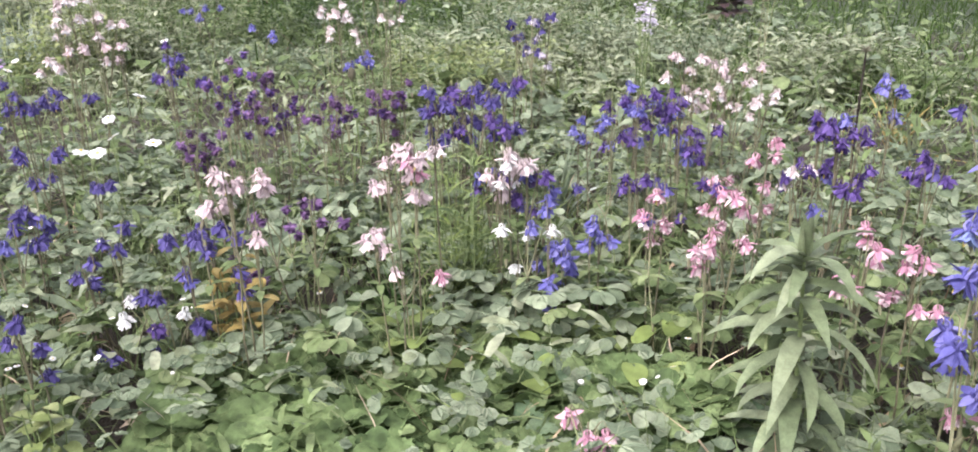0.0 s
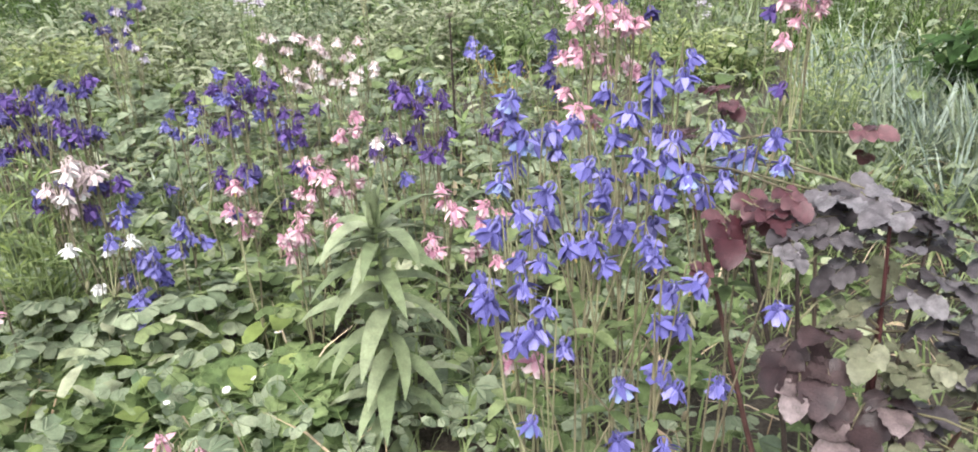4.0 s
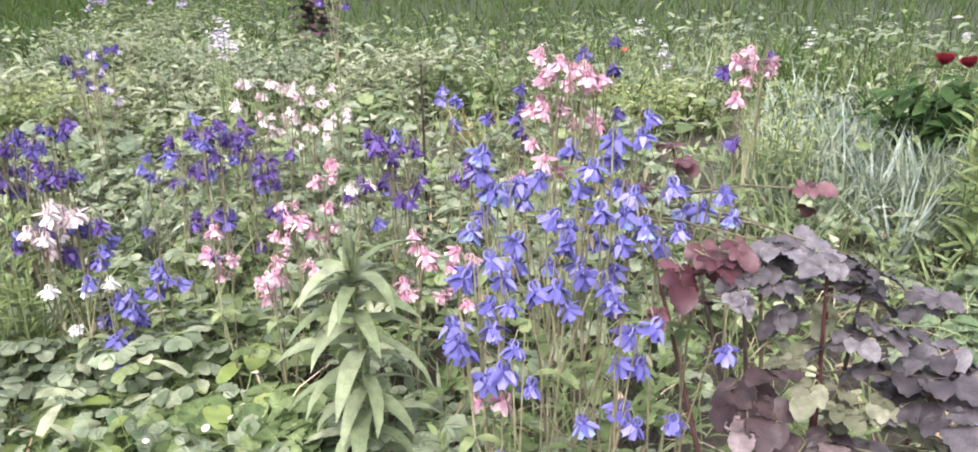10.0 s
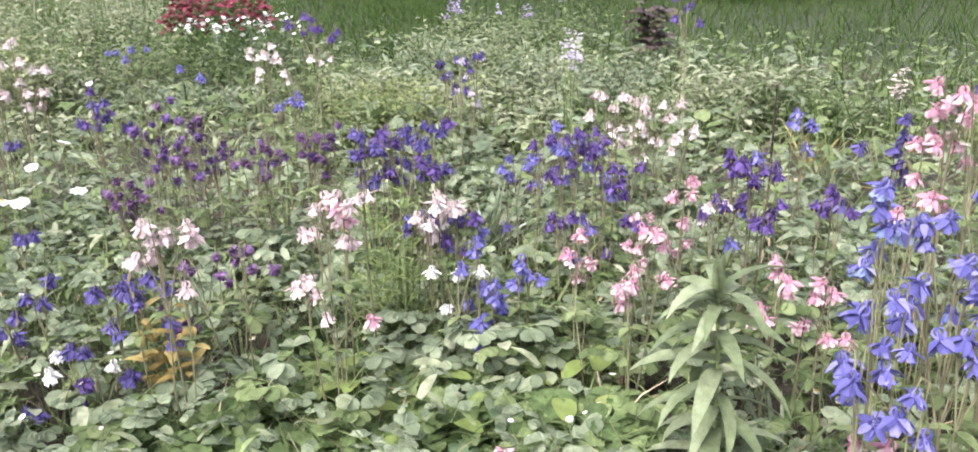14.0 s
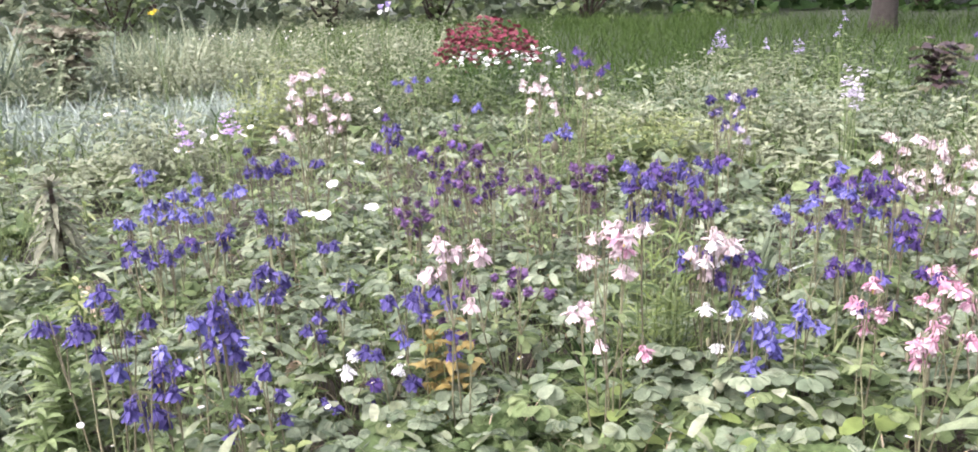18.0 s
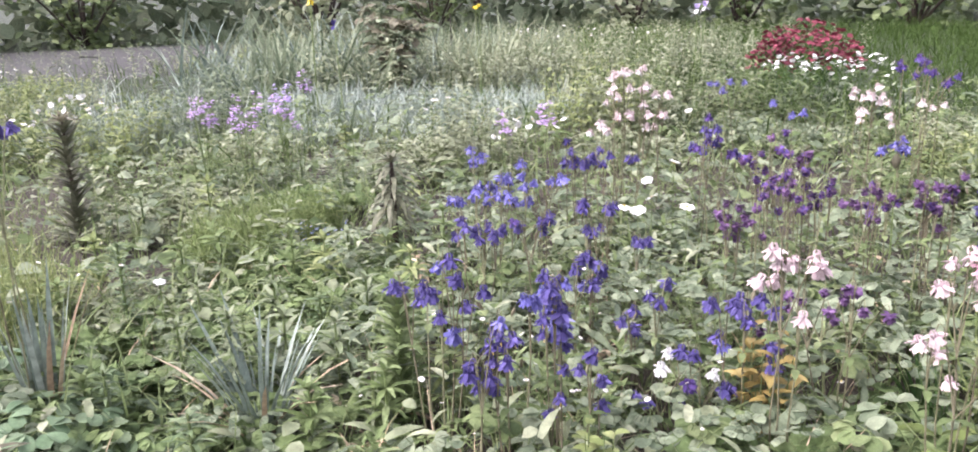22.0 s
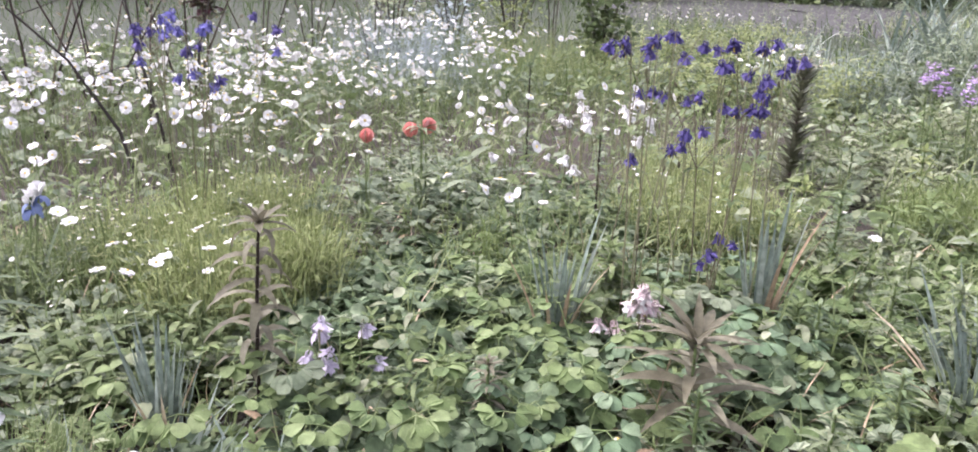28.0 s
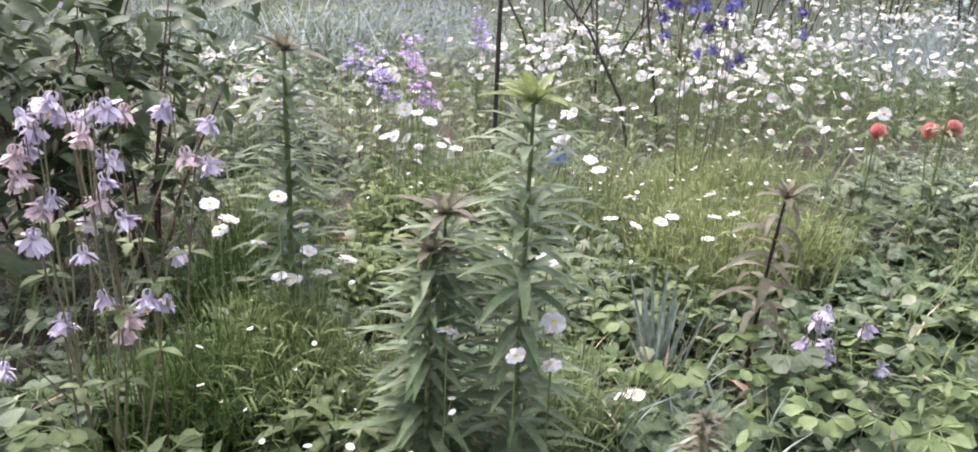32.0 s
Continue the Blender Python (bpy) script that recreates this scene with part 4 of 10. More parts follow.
def daisy_field(x, y, r, k, h, label):
    """White daisies over a patch: stem and head are one template."""
    g = np.random.default_rng(int(abs(x * 1000 + y * 77)))
    xy = disc(g, k, x, y, r)
    out = []
    for lean, rise in ((0.12, 0.15), (-0.3, -0.2), (0.5, 0.3)):
        v, f, slot = ray(12, 0.025, 0.0066, 0.007, rise)
        v = turned(v, at(0, lean * 0.25 * h, h, 0, -lean * 2.2))
        s, q = tube([(0, 0, 0), (0, lean * 0.1 * h, h * 0.5), (0, lean * 0.25 * h, h)], (0.0018, 0.0016, 0.0014), 3)
        out.append((np.concatenate([v, s]), np.concatenate([f, q + len(v)]), np.concatenate([slot, np.full(len(q), 2)])))
    return spread("oxeye_daisies", out, (WHITE, POLLEN, STEM), lift(xy, np.zeros(k)), g, (0.72, 1.12), (-0.12, 0.12), (-0.12, 0.12), label, "daisy")


def dots(x, y, r, k, h, mat, label):
    """Tiny flowers on hair-thin stems."""
    g = np.random.default_rng(int(abs(x * 1000 + y * 77)))
    xy = disc(g, k, x, y, r)
    v, f, slot = ray(5, 0.0075, 0.0048, 0.0025, 0.2)
    v = turned(v, at(0, 0, h, 0, 0.3))
    s, q = tube([(0, 0, 0), (0, 0, h)], (0.0008, 0.0007), 3)
    one = (np.concatenate([v, s]), np.concatenate([f, q + len(v)]), np.concatenate([slot, np.full(len(q), 2)]))
    return spread("tiny_flowers", [one], (mat, POLLEN, STEM), lift(xy, np.zeros(k)), g, (0.6, 1.15), (-0.3, 0.3), (-0.3, 0.3), label, "flower")


TREFOIL = joined(*[(strip(0.048, 0.0235, (0.12, 0.66, 0.74, 0.96, 0.9, 1.08, 0.95, 0.98, 0.72, 0.66, 0.12), 0.35, 0.8, 0.3, 0.05), at(0, 0.012 * math.cos(a), 0, a, 0, 0.12 * (1 if a > 0 else -1)), 0) for a in (-1.4, 0, 1.4)])


STAR = joined(*[(strip(0.085 - 0.006 * k, 0.0085, (0.6, 1.0, 0.8, 0.05), 0.35 + 0.13 * k, 0.7, 0.25), at(0, 0, 0.012 * k, k * 2.4), 0) for k in range(8)])
SCALLOP = joined(*[(strip(0.03, 0.0125, (0.35, 0.95, 0.8), 0.15, 0.5, 0.3), at(-0.024 * math.sin(a) * (1 if a else 0.0), 0.024 * math.cos(a), 0.002 * k, a + b), 0) for k, a in enumerate((-1.3, 0, 1.3)) for b in (-0.75, 0, 0.75)])


def straw_carpet(x, y, r, k, label, mat=LEAF_STRAW, size=1.0):
    """Strawberry leaves over a patch, three leaflets each, in an uneven layer."""
    g = np.random.default_rng(int(abs(x * 1000 + y * 77)))
    k = int(k * 1.45)
    xy = disc(g, k, x, y, r * 1.1)
    top = 0.07 + 0.1 * patchy(xy, 5.0, 5)
    return spread("strawberry_leaves", [TREFOIL], (mat,), lift(xy, top * (1 - 0.6 * g.uniform(0, 1, k) ** 2)), g, (0.55 * size, 1.4 * size), (-0.65, 0.25), (-0.4, 0.4), label, "foliage")


def leafy_mass(x, y, r, k, h, mat, label, leaf=0.1):
    """Upright leafy shoots over a patch."""
    g = np.random.default_rng(int(abs(x * 1000 + y * 77)))
    xy = disc(g, k, x, y, r)
    s = [(tube([(0, 0, 0), (0, 0.02, h)], (0.002, 0.0014), 3), None, 0)]
    s += [(ribbon(leaf * (1 - 0.033 * j), leaf * (0.14 - 0.005 * j), (0.5, 1.0, 0.75, 0.05), 0.6 + 0.03 * j, 1.1), at(0, 0.0015 * j, h * (0.35 + 0.08 * j), j * 2.4), 0) for j in range(8)]
    return spread("leafy_shoots", [joined(*s)], (mat,), lift(xy, -0.5 * h * patchy(xy, 3.2, 7)), g, (0.6, 1.1), (-0.25, 0.25), (-0.25, 0.25), label, "foliage")


def stick(x, y, h, label):
    ob = new("stake", Shape().add(tube([(0, 0, -0.1), (0.01, 0, h * 0.5), (0, 0.01, h)], (0.013, 0.012, 0.011), 7)).mesh("stake", BARK))
    ob.matrix_basis = pose(x, y, 0)
    return tagged(ob, label, "stake")


def branch(x, y, points, label):
    """One thin dark branch with short side twigs."""
    root = thing("bare_branch", x, y, 0, label, "branch")
    pts = [Vector(p) for p in points]
    set_part("stem", Shape().add(tube(pts, [0.011 - 0.0018 * i for i in range(len(pts))], 6)).mesh("stem", BARK), root, Matrix())
    for i in range(1, len(pts) - 1):
        p = pts[i].lerp(pts[i + 1], 0.4)
        set_part("twig", Shape().add(tube([p, p + Vector((U(-0.1, 0.1), U(-0.15, 0.15), 0.12)), p + Vector((U(-0.2, 0.2), U(-0.3, 0.3), 0.24))], (0.005, 0.004, 0.002), 5)).mesh("twig", BARK), root, Matrix())
    return root


def soil_bed(x, y, r, label):
    """A low mound of dug soil, uneven, that runs out into the ground."""
    n, g = 24, np.random.default_rng(8)
    rows = [[x + r * (i / 9) * math.cos(a * 2 * math.pi / n) * 1.0, y + r * (i / 9) * math.sin(a * 2 * math.pi / n) * 0.8, (0.07 + g.uniform(-0.025, 0.025)) * (1 - (i / 9) ** 2) - 0.03 * (i == 9)] for i in range(10) for a in range(n)]
    f = [(i * n + j, (i + 1) * n + j, (i + 1) * n + (j + 1) % n, i * n + (j + 1) % n) for i in range(9) for j in range(n)]
    BARE.append((x, y, r * 0.85))
    return tagged(new("soil_bed", quads_mesh("soil_bed", np.array(rows), np.array(f), (DUG_SOIL,))), label, "ground", "", "structure")


TREFOILS_DULL = [trefoil("strawberry_leaf", 80 + i, LEAF_STRAW_GREY) for i in range(4)]
LUSH = [lobed_leaf("lobed_leaf", 20 + i, LEAF_STRAW if i % 2 else LEAF_FRESH) for i in range(4)]
BLUISH = [lobed_leaf("blue_green_leaf", 30 + i, LEAF_SEA) for i in range(3)]
ROUND = Shape().add(tube([(0, 0, 0), (0, 0.02, 0.1), (0, 0.05, 0.16)], (0.003, 0.0025, 0.002), 5), None, 1).add(strip(0.1, 0.052, (0.45, 0.86, 0.95, 1.08, 0.98, 1.02, 0.85, 0.75, 0.35), 0.1, 0.5, 0.14, 0.04), at(0, 0.04, 0.16)).mesh("scalloped_leaf", LEAF_FRESH, STEM)

OVAL_LIGHT = [Shape().add(tube([(0, 0, 0), (0, 0.015, 0.09), (0, 0.04, 0.13 + 0.02 * i)], (0.003, 0.0025, 0.002), 5), None, 1).add(strip(0.085 + 0.008 * i, 0.03, (0.3, 0.72, 0.95, 1.0, 0.92, 0.7, 0.3), 0.25 + 0.2 * i, 0.6, 0.2, 0.02), at(0, 0.035, 0.13 + 0.02 * i)).mesh("oval_leaf", LEAF_BRIGHT, STEM) for i in range(3)]
OVAL_DEEP = [Shape().add(tube([(0, 0, 0), (0, 0.015, 0.07), (0, 0.04, 0.1)], (0.003, 0.0025, 0.002), 5), None, 1).add(strip(0.1, 0.036, (0.3, 0.75, 1.0, 1.02, 0.95, 0.7, 0.25), 0.3, 0.7, 0.25, 0.03), at(0, 0.035, 0.1)).mesh("broad_leaf", LEAF_SEA, STEM)]


def leaf_clump(x, y, n, kinds, label, size=1.15):
    """Leaves on stalks that rise and lean out from one root."""
    root = thing("leaf_clump", x, y, 0, label, "plant", "leaf clumps")
    for i in range(n):
        a, q = i * 2.4 + x * 5, 0.025 * math.sqrt(i)
        set_part("leaf", kinds[i % len(kinds)], root, at(q * math.cos(a), q * math.sin(a), 0, a - math.pi / 2, -0.12 * math.sqrt(i) + U(-0.1, 0.15), U(-0.2, 0.2), size * U(0.8, 1.2)))
    return root


def feathery(x, y, h, n):
    """A tuft of upright stems whose leaves are cut into fine narrow segments."""
    root = thing("feathery_plant", x, y, 0, "tall feathery green plant between pink and blue columbines", "plant")
    for i in range(n):
        a, q = i * 2.4, 0.014 * math.sqrt(i)
        lean = Vector((math.cos(a), math.sin(a), 0)) * (0.03 + 0.02 * math.sqrt(i))
        tall = h * U(0.7, 1.0)
        pts = [Vector((q * math.cos(a), q * math.sin(a), 0)), Vector((q * math.cos(a), q * math.sin(a), tall * 0.5)) + lean * 0.4, Vector((0, 0, tall)) + lean]
        stem = set_part("stem", Shape().add(tube(pts, (0.003, 0.0024, 0.0014), 5)).mesh("stem", STEM), root, Matrix())
        s = Shape()
        for j in range(9):
            t = 0.3 + 0.075 * j
            p = pts[1].lerp(pts[2], t * 2 - 1) if t > 0.5 else pts[0].lerp(pts[1], t * 2)
            for b in (-0.45, 0.45):
                s.add(strip(0.115 - 0.006 * j, 0.0048, (0.7, 1.0, 0.8, 0.1), 0.75, 0.7, 0.2), at(p.x, p.y, p.z, j * 2.4 + a + b))
        set_part("foliage", s.mesh("feathery_foliage", LEAF_BRIGHT if i % 2 else LEAF_FRESH), stem, Matrix())
    return root


BARE = [(1.5, 1.42, 0.42), (1.2, 1.7, 0.36), (2.2, 1.5, 0.36), (0.72, 2.62, 0.12), (-0.2, 2.95, 0.13)]


def grown(xy):
    """Leaves out the places on bare soil, but for a few weeds."""
    ok = np.ones(len(xy), bool)
    for x, y, r in BARE:
        ok &= (np.hypot(xy[:, 0] - x, (xy[:, 1] - y) / 0.8) > r) | (np.arange(len(xy)) % 12 == 0)
    return xy[ok]


# ---- what grows where ----
# columbines, clump by clump: the root, then each nodding flower
columbine(1.24, 1.90, [(-0.04, -0.03, 0.89), (0.01, -0.02, 0.94), (0.03, -0.06, 0.84), (0.06, -0.03, 0.94), (0.08, -0.02, 0.97), (0.03, -0.00, 0.84), (0.03, 0.02, 0.89), (-0.03, 0.08, 0.90), (-0.11, 0.05, 0.86), (-0.05, 0.01, 0.84)], "blue", "clear blue columbine with nodding flowers among the leaves", 0.046, leaves=2)
columbine(1.32, 1.76, [(-0.09, -0.03, 0.82), (0.03, -0.08, 0.88), (0.04, -0.01, 0.83), (0.11, 0.00, 0.80), (0.03, 0.03, 0.81), (-0.00, 0.00, 0.79), (-0.07, 0.07, 0.81), (-0.01, 0.01, 0.87), (-0.04, 0.00, 0.77)], "blue", "clear blue columbine with nodding flowers among the leaves", 0.046, "bluewhite", leaves=2)
columbine(1.07, 2.03, [(-0.03, -0.00, 0.86), (-0.03, -0.01, 0.90), (-0.01, -0.01, 0.82), (-0.06, -0.03, 0.75), (0.05, -0.01, 0.83), (0.06, -0.01, 0.79), (0.03, 0.01, 0.81), (0.00, 0.06, 0.75)], "blue", "clear blue columbine with nodding flowers among the leaves", 0.046, "bluewhite", leaves=2)
columbine(1.15, 1.85, [(-0.11, -0.00, 0.78), (-0.01, -0.00, 0.76), (-0.04, -0.01, 0.82), (0.02, -0.07, 0.84), (0.07, -0.06, 0.77), (0.05, -0.01, 0.76), (0.09, 0.00, 0.69), (0.02, 0.01, 0.71), (0.01, 0.03, 0.78), (-0.02, 0.05, 0.70), (-0.08, 0.07, 0.71)], "blue", "clear blue columbine with nodding flowers among the leaves", 0.046, "bluewhite", leaves=2)
columbine(1.03, 1.79, [(-0.06, -0.00, 0.65), (-0.06, -0.00, 0.78), (-0.03, -0.01, 0.69), (0.05, -0.03, 0.72), (0.13, -0.07, 0.72), (0.02, -0.01, 0.71), (0.07, -0.03, 0.68), (0.13, 0.02, 0.71), (-0.02, 0.04, 0.72), (-0.08, 0.05, 0.74), (-0.10, 0.03, 0.74), (-0.06, 0.01, 0.69)], "blue", "clear blue columbine with nodding flowers among the leaves", 0.046, leaves=2)
columbine(1.07, 1.70, [(0.12, -0.08, 0.69), (0.08, -0.04, 0.61), (0.07, -0.03, 0.72), (0.12, -0.04, 0.60), (0.11, -0.02, 0.65), (-0.15, 0.10, 0.61), (-0.17, 0.09, 0.67), (-0.18, 0.03, 0.67)], "blue", "clear blue columbine with nodding flowers among the leaves", 0.045, leaves=2)
columbine(1.08, 1.66, [(0.06, -0.05, 0.41), (0.18, -0.14, 0.68), (0.14, -0.07, 0.52), (0.09, -0.03, 0.50), (0.08, 0.00, 0.52), (0.01, 0.01, 0.50), (0.02, 0.03, 0.38), (-0.07, 0.05, 0.57), (-0.14, 0.08, 0.58), (-0.12, 0.05, 0.61), (-0.11, 0.03, 0.66), (-0.14, 0.02, 0.46)], "blue", "clear blue columbine with nodding flowers among the leaves", 0.045, "bluewhite", leaves=2)
columbine(0.36, 2.2, [(-0.03, 0.01, 0.22), (0.05, -0.06, 0.22), (0.01, -0.07, 0.22), (0.03, -0.09, 0.22)], "pink", "bright pink double columbine low among strawberry leaves", 0.044)
columbine(0.97, 1.80, [(0.01, -0.04, 0.52), (-0.01, 0.04, 0.48)], "pink", "bright pink double columbine on thin stalks", 0.040, leaves=2)
columbine(1.52, 2.59, [(-0.06, -0.03, 0.96), (-0.01, -0.09, 0.93), (0.02, -0.06, 0.90), (0.02, -0.04, 0.91), (0.05, -0.06, 0.91), (0.07, -0.02, 0.90), (0.04, 0.01, 0.92), (0.08, 0.11, 0.92), (0.02, 0.08, 0.88), (-0.00, 0.01, 0.93), (-0.08, 0.06, 0.97), (-0.08, 0.04, 0.91), (-0.07, 0.00, 0.93)], "pink", "bright pink double columbine on thin stalks", 0.047, "pinkbell")
columbine(1.48, 2.64, [(-0.06, -0.07, 0.83), (-0.09, -0.14, 0.72), (0.01, -0.01, 0.65), (0.02, -0.02, 0.82), (0.09, -0.05, 0.80), (0.15, 0.02, 0.76), (0.08, 0.04, 0.76), (0.04, 0.05, 0.83), (-0.02, 0.04, 0.65), (-0.05, 0.05, 0.81), (-0.05, 0.03, 0.72), (-0.03, 0.02, 0.84), (-0.09, 0.02, 0.63)], "pink", "bright pink double columbine on thin stalks", 0.047)
columbine(1.52, 2.79, [(0.16, -0.15, 0.79), (0.15, -0.13, 0.91), (0.12, -0.01, 0.94), (-0.03, 0.06, 0.67), (-0.12, 0.15, 0.74), (-0.07, 0.04, 0.76), (-0.06, 0.03, 0.80), (-0.07, 0.01, 0.85), (-0.07, 0.01, 0.72)], "indigo", "deep indigo columbine with nodding bells", 0.047)
columbine(1.94, 2.41, [(-0.05, -0.02, 0.86), (-0.02, -0.02, 0.98), (0.01, -0.08, 0.96), (0.06, -0.01, 0.96), (0.01, -0.00, 0.94), (0.06, 0.00, 0.92), (0.03, 0.04, 0.96), (0.00, 0.00, 0.90), (-0.04, 0.05, 0.92), (-0.02, 0.01, 0.73), (-0.03, 0.02, 0.95)], "pink", "bright pink double columbine on thin stalks", 0.047, "dim")
columbine(0.89, 4.08, [(-0.01, -0.00, 0.52), (-0.04, -0.02, 0.54), (-0.13, -0.11, 0.72), (-0.01, -0.01, 0.56), (0.07, -0.10, 0.67), (0.15, -0.09, 0.67), (0.09, -0.01, 0.68), (0.06, 0.05, 0.66), (0.02, 0.03, 0.68), (0.00, 0.02, 0.69), (-0.02, 0.11, 0.62), (-0.05, 0.09, 0.55), (-0.05, 0.02, 0.64), (-0.09, 0.02, 0.69)], "shell", "white and pale pink columbine in full bloom", 0.041, "blush")
columbine(1.04, 4.18, [(-0.04, -0.02, 0.61), (0.03, -0.10, 0.59), (0.07, -0.02, 0.58), (0.11, -0.02, 0.64), (-0.08, 0.14, 0.50), (-0.09, 0.02, 0.50)], "shell", "white and pale pink columbine in full bloom", 0.041, "blush")
columbine(1.06, 4.08, [(-0.09, -0.04, 0.44), (-0.09, -0.04, 0.57), (-0.09, -0.06, 0.55), (-0.12, -0.11, 0.60), (-0.03, -0.07, 0.51), (0.01, -0.18, 0.55), (0.11, -0.11, 0.57), (0.03, -0.02, 0.46), (0.08, 0.02, 0.53), (0.06, 0.02, 0.50), (0.14, 0.07, 0.50), (0.16, 0.11, 0.52), (0.02, 0.21, 0.43), (-0.03, 0.08, 0.48), (-0.04, 0.09, 0.59), (-0.09, 0.01, 0.42)], "shell", "white and pale pink columbine in full bloom", 0.041)
columbine(0.82, 4.08, [(-0.07, -0.02, 0.63), (-0.08, -0.05, 0.62), (0.09, 0.04, 0.48), (0.06, 0.03, 0.48)], "shell", "white and pale pink columbine in full bloom", 0.041)
columbine(0.50, 3.56, [(-0.02, -0.02, 0.62), (-0.03, -0.09, 0.59), (0.04, 0.00, 0.63), (0.04, 0.02, 0.50), (-0.00, 0.05, 0.56), (-0.02, 0.03, 0.46), (-0.00, 0.00, 0.47)], "violet", "violet columbine crowded with nodding flowers", 0.047, "blue")
columbine(0.81, 3.61, [(-0.00, -0.01, 0.46), (0.01, -0.04, 0.42), (0.07, -0.03, 0.52), (0.01, 0.03, 0.49), (-0.04, 0.03, 0.44), (-0.05, 0.02, 0.47)], "violet", "violet columbine crowded with nodding flowers", 0.047, "blue")
columbine(0.62, 3.67, [(-0.07, -0.04, 0.62), (-0.01, -0.04, 0.62), (-0.01, -0.05, 0.61), (0.06, -0.03, 0.51), (0.08, 0.02, 0.54), (0.11, 0.07, 0.62), (-0.01, 0.01, 0.55), (-0.05, 0.04, 0.60), (-0.05, 0.02, 0.66), (-0.06, 0.00, 0.48)], "violet", "violet columbine crowded with nodding flowers", 0.047, "blue")
columbine(0.61, 3.54, [(-0.03, -0.02, 0.61), (-0.05, -0.10, 0.52), (-0.02, -0.09, 0.62), (0.01, -0.02, 0.56), (0.03, -0.03, 0.67), (0.05, 0.03, 0.60), (0.05, 0.05, 0.62), (0.03, 0.03, 0.50), (-0.01, 0.05, 0.48), (-0.03, 0.05, 0.52), (-0.04, 0.04, 0.60)], "violet", "violet columbine crowded with nodding flowers", 0.047, "blue")
columbine(0.73, 3.52, [(-0.03, -0.05, 0.63), (0.02, -0.11, 0.49), (0.00, -0.01, 0.64), (0.03, -0.05, 0.55), (0.05, -0.04, 0.48), (0.04, 0.02, 0.43), (0.01, 0.05, 0.46), (0.01, 0.04, 0.49), (-0.01, 0.04, 0.53), (-0.01, 0.01, 0.60), (-0.03, 0.04, 0.58), (-0.04, 0.04, 0.61), (-0.04, 0.03, 0.53)], "violet", "violet columbine crowded with nodding flowers", 0.047, "blue")
columbine(0.41, 3.76, [(-0.01, -0.05, 0.53), (0.06, -0.02, 0.49), (0.00, 0.02, 0.44), (-0.01, 0.03, 0.44), (-0.04, 0.02, 0.47)], "blue", "clear blue columbine with nodding flowers among the leaves", 0.047)
columbine(0.56, 3.33, [(-0.04, -0.01, 0.39), (-0.03, -0.06, 0.44), (0.04, -0.01, 0.42), (0.16, -0.02, 0.29), (0.08, 0.03, 0.40), (0.01, 0.04, 0.38), (-0.02, 0.01, 0.39), (-0.19, 0.02, 0.38)], "violet", "violet columbine crowded with nodding flowers", 0.047, "indigo")
columbine(-0.15, 3.61, [(0.01, -0.07, 0.67), (0.01, -0.03, 0.62), (0.04, 0.00, 0.62), (-0.02, 0.07, 0.65), (-0.03, 0.03, 0.66), (-0.02, 0.00, 0.58)], "indigo", "deep indigo columbine with nodding bells", 0.049, "violet")
columbine(-0.07, 3.70, [(-0.03, -0.02, 0.62), (-0.01, -0.04, 0.65), (-0.01, -0.05, 0.58), (0.00, -0.04, 0.62), (0.04, -0.05, 0.62), (0.06, -0.04, 0.61), (0.06, 0.00, 0.64), (0.02, 0.01, 0.61), (-0.01, 0.12, 0.63), (-0.08, 0.10, 0.55), (-0.05, 0.01, 0.59)], "indigo", "deep indigo columbine with nodding bells", 0.049, "violet")
columbine(0.01, 3.55, [(-0.09, -0.08, 0.64), (0.07, -0.09, 0.65), (0.08, -0.00, 0.64), (0.01, 0.10, 0.67), (0.00, 0.07, 0.66), (-0.08, 0.00, 0.67)], "indigo", "deep indigo columbine with nodding bells", 0.049, "violet")
columbine(0.09, 3.75, [(-0.01, -0.05, 0.67), (0.02, -0.06, 0.66), (0.05, -0.05, 0.64), (0.08, -0.06, 0.68), (0.06, -0.03, 0.67), (0.05, 0.01, 0.64), (-0.09, 0.12, 0.59), (-0.08, 0.07, 0.59), (-0.04, 0.02, 0.60), (-0.05, 0.01, 0.61)], "indigo", "deep indigo columbine with nodding bells", 0.049, "violet")
columbine(-0.01, 3.74, [(-0.04, -0.00, 0.53), (-0.07, -0.02, 0.50), (-0.05, -0.04, 0.50), (0.00, -0.07, 0.46), (0.03, -0.06, 0.52), (0.10, -0.01, 0.53), (0.06, 0.08, 0.45), (0.00, 0.05, 0.51), (-0.03, 0.06, 0.51)], "indigo", "deep indigo columbine with nodding bells", 0.049, "violet")
columbine(0.11, 3.65, [(-0.04, -0.00, 0.49), (-0.05, -0.02, 0.57), (-0.04, -0.05, 0.55), (-0.00, -0.03, 0.50), (0.01, -0.15, 0.55), (0.04, 0.04, 0.51), (0.05, 0.07, 0.49), (0.01, 0.02, 0.50), (0.01, 0.05, 0.49), (0.00, 0.08, 0.51)], "indigo", "deep indigo columbine with nodding bells", 0.049, "violet")
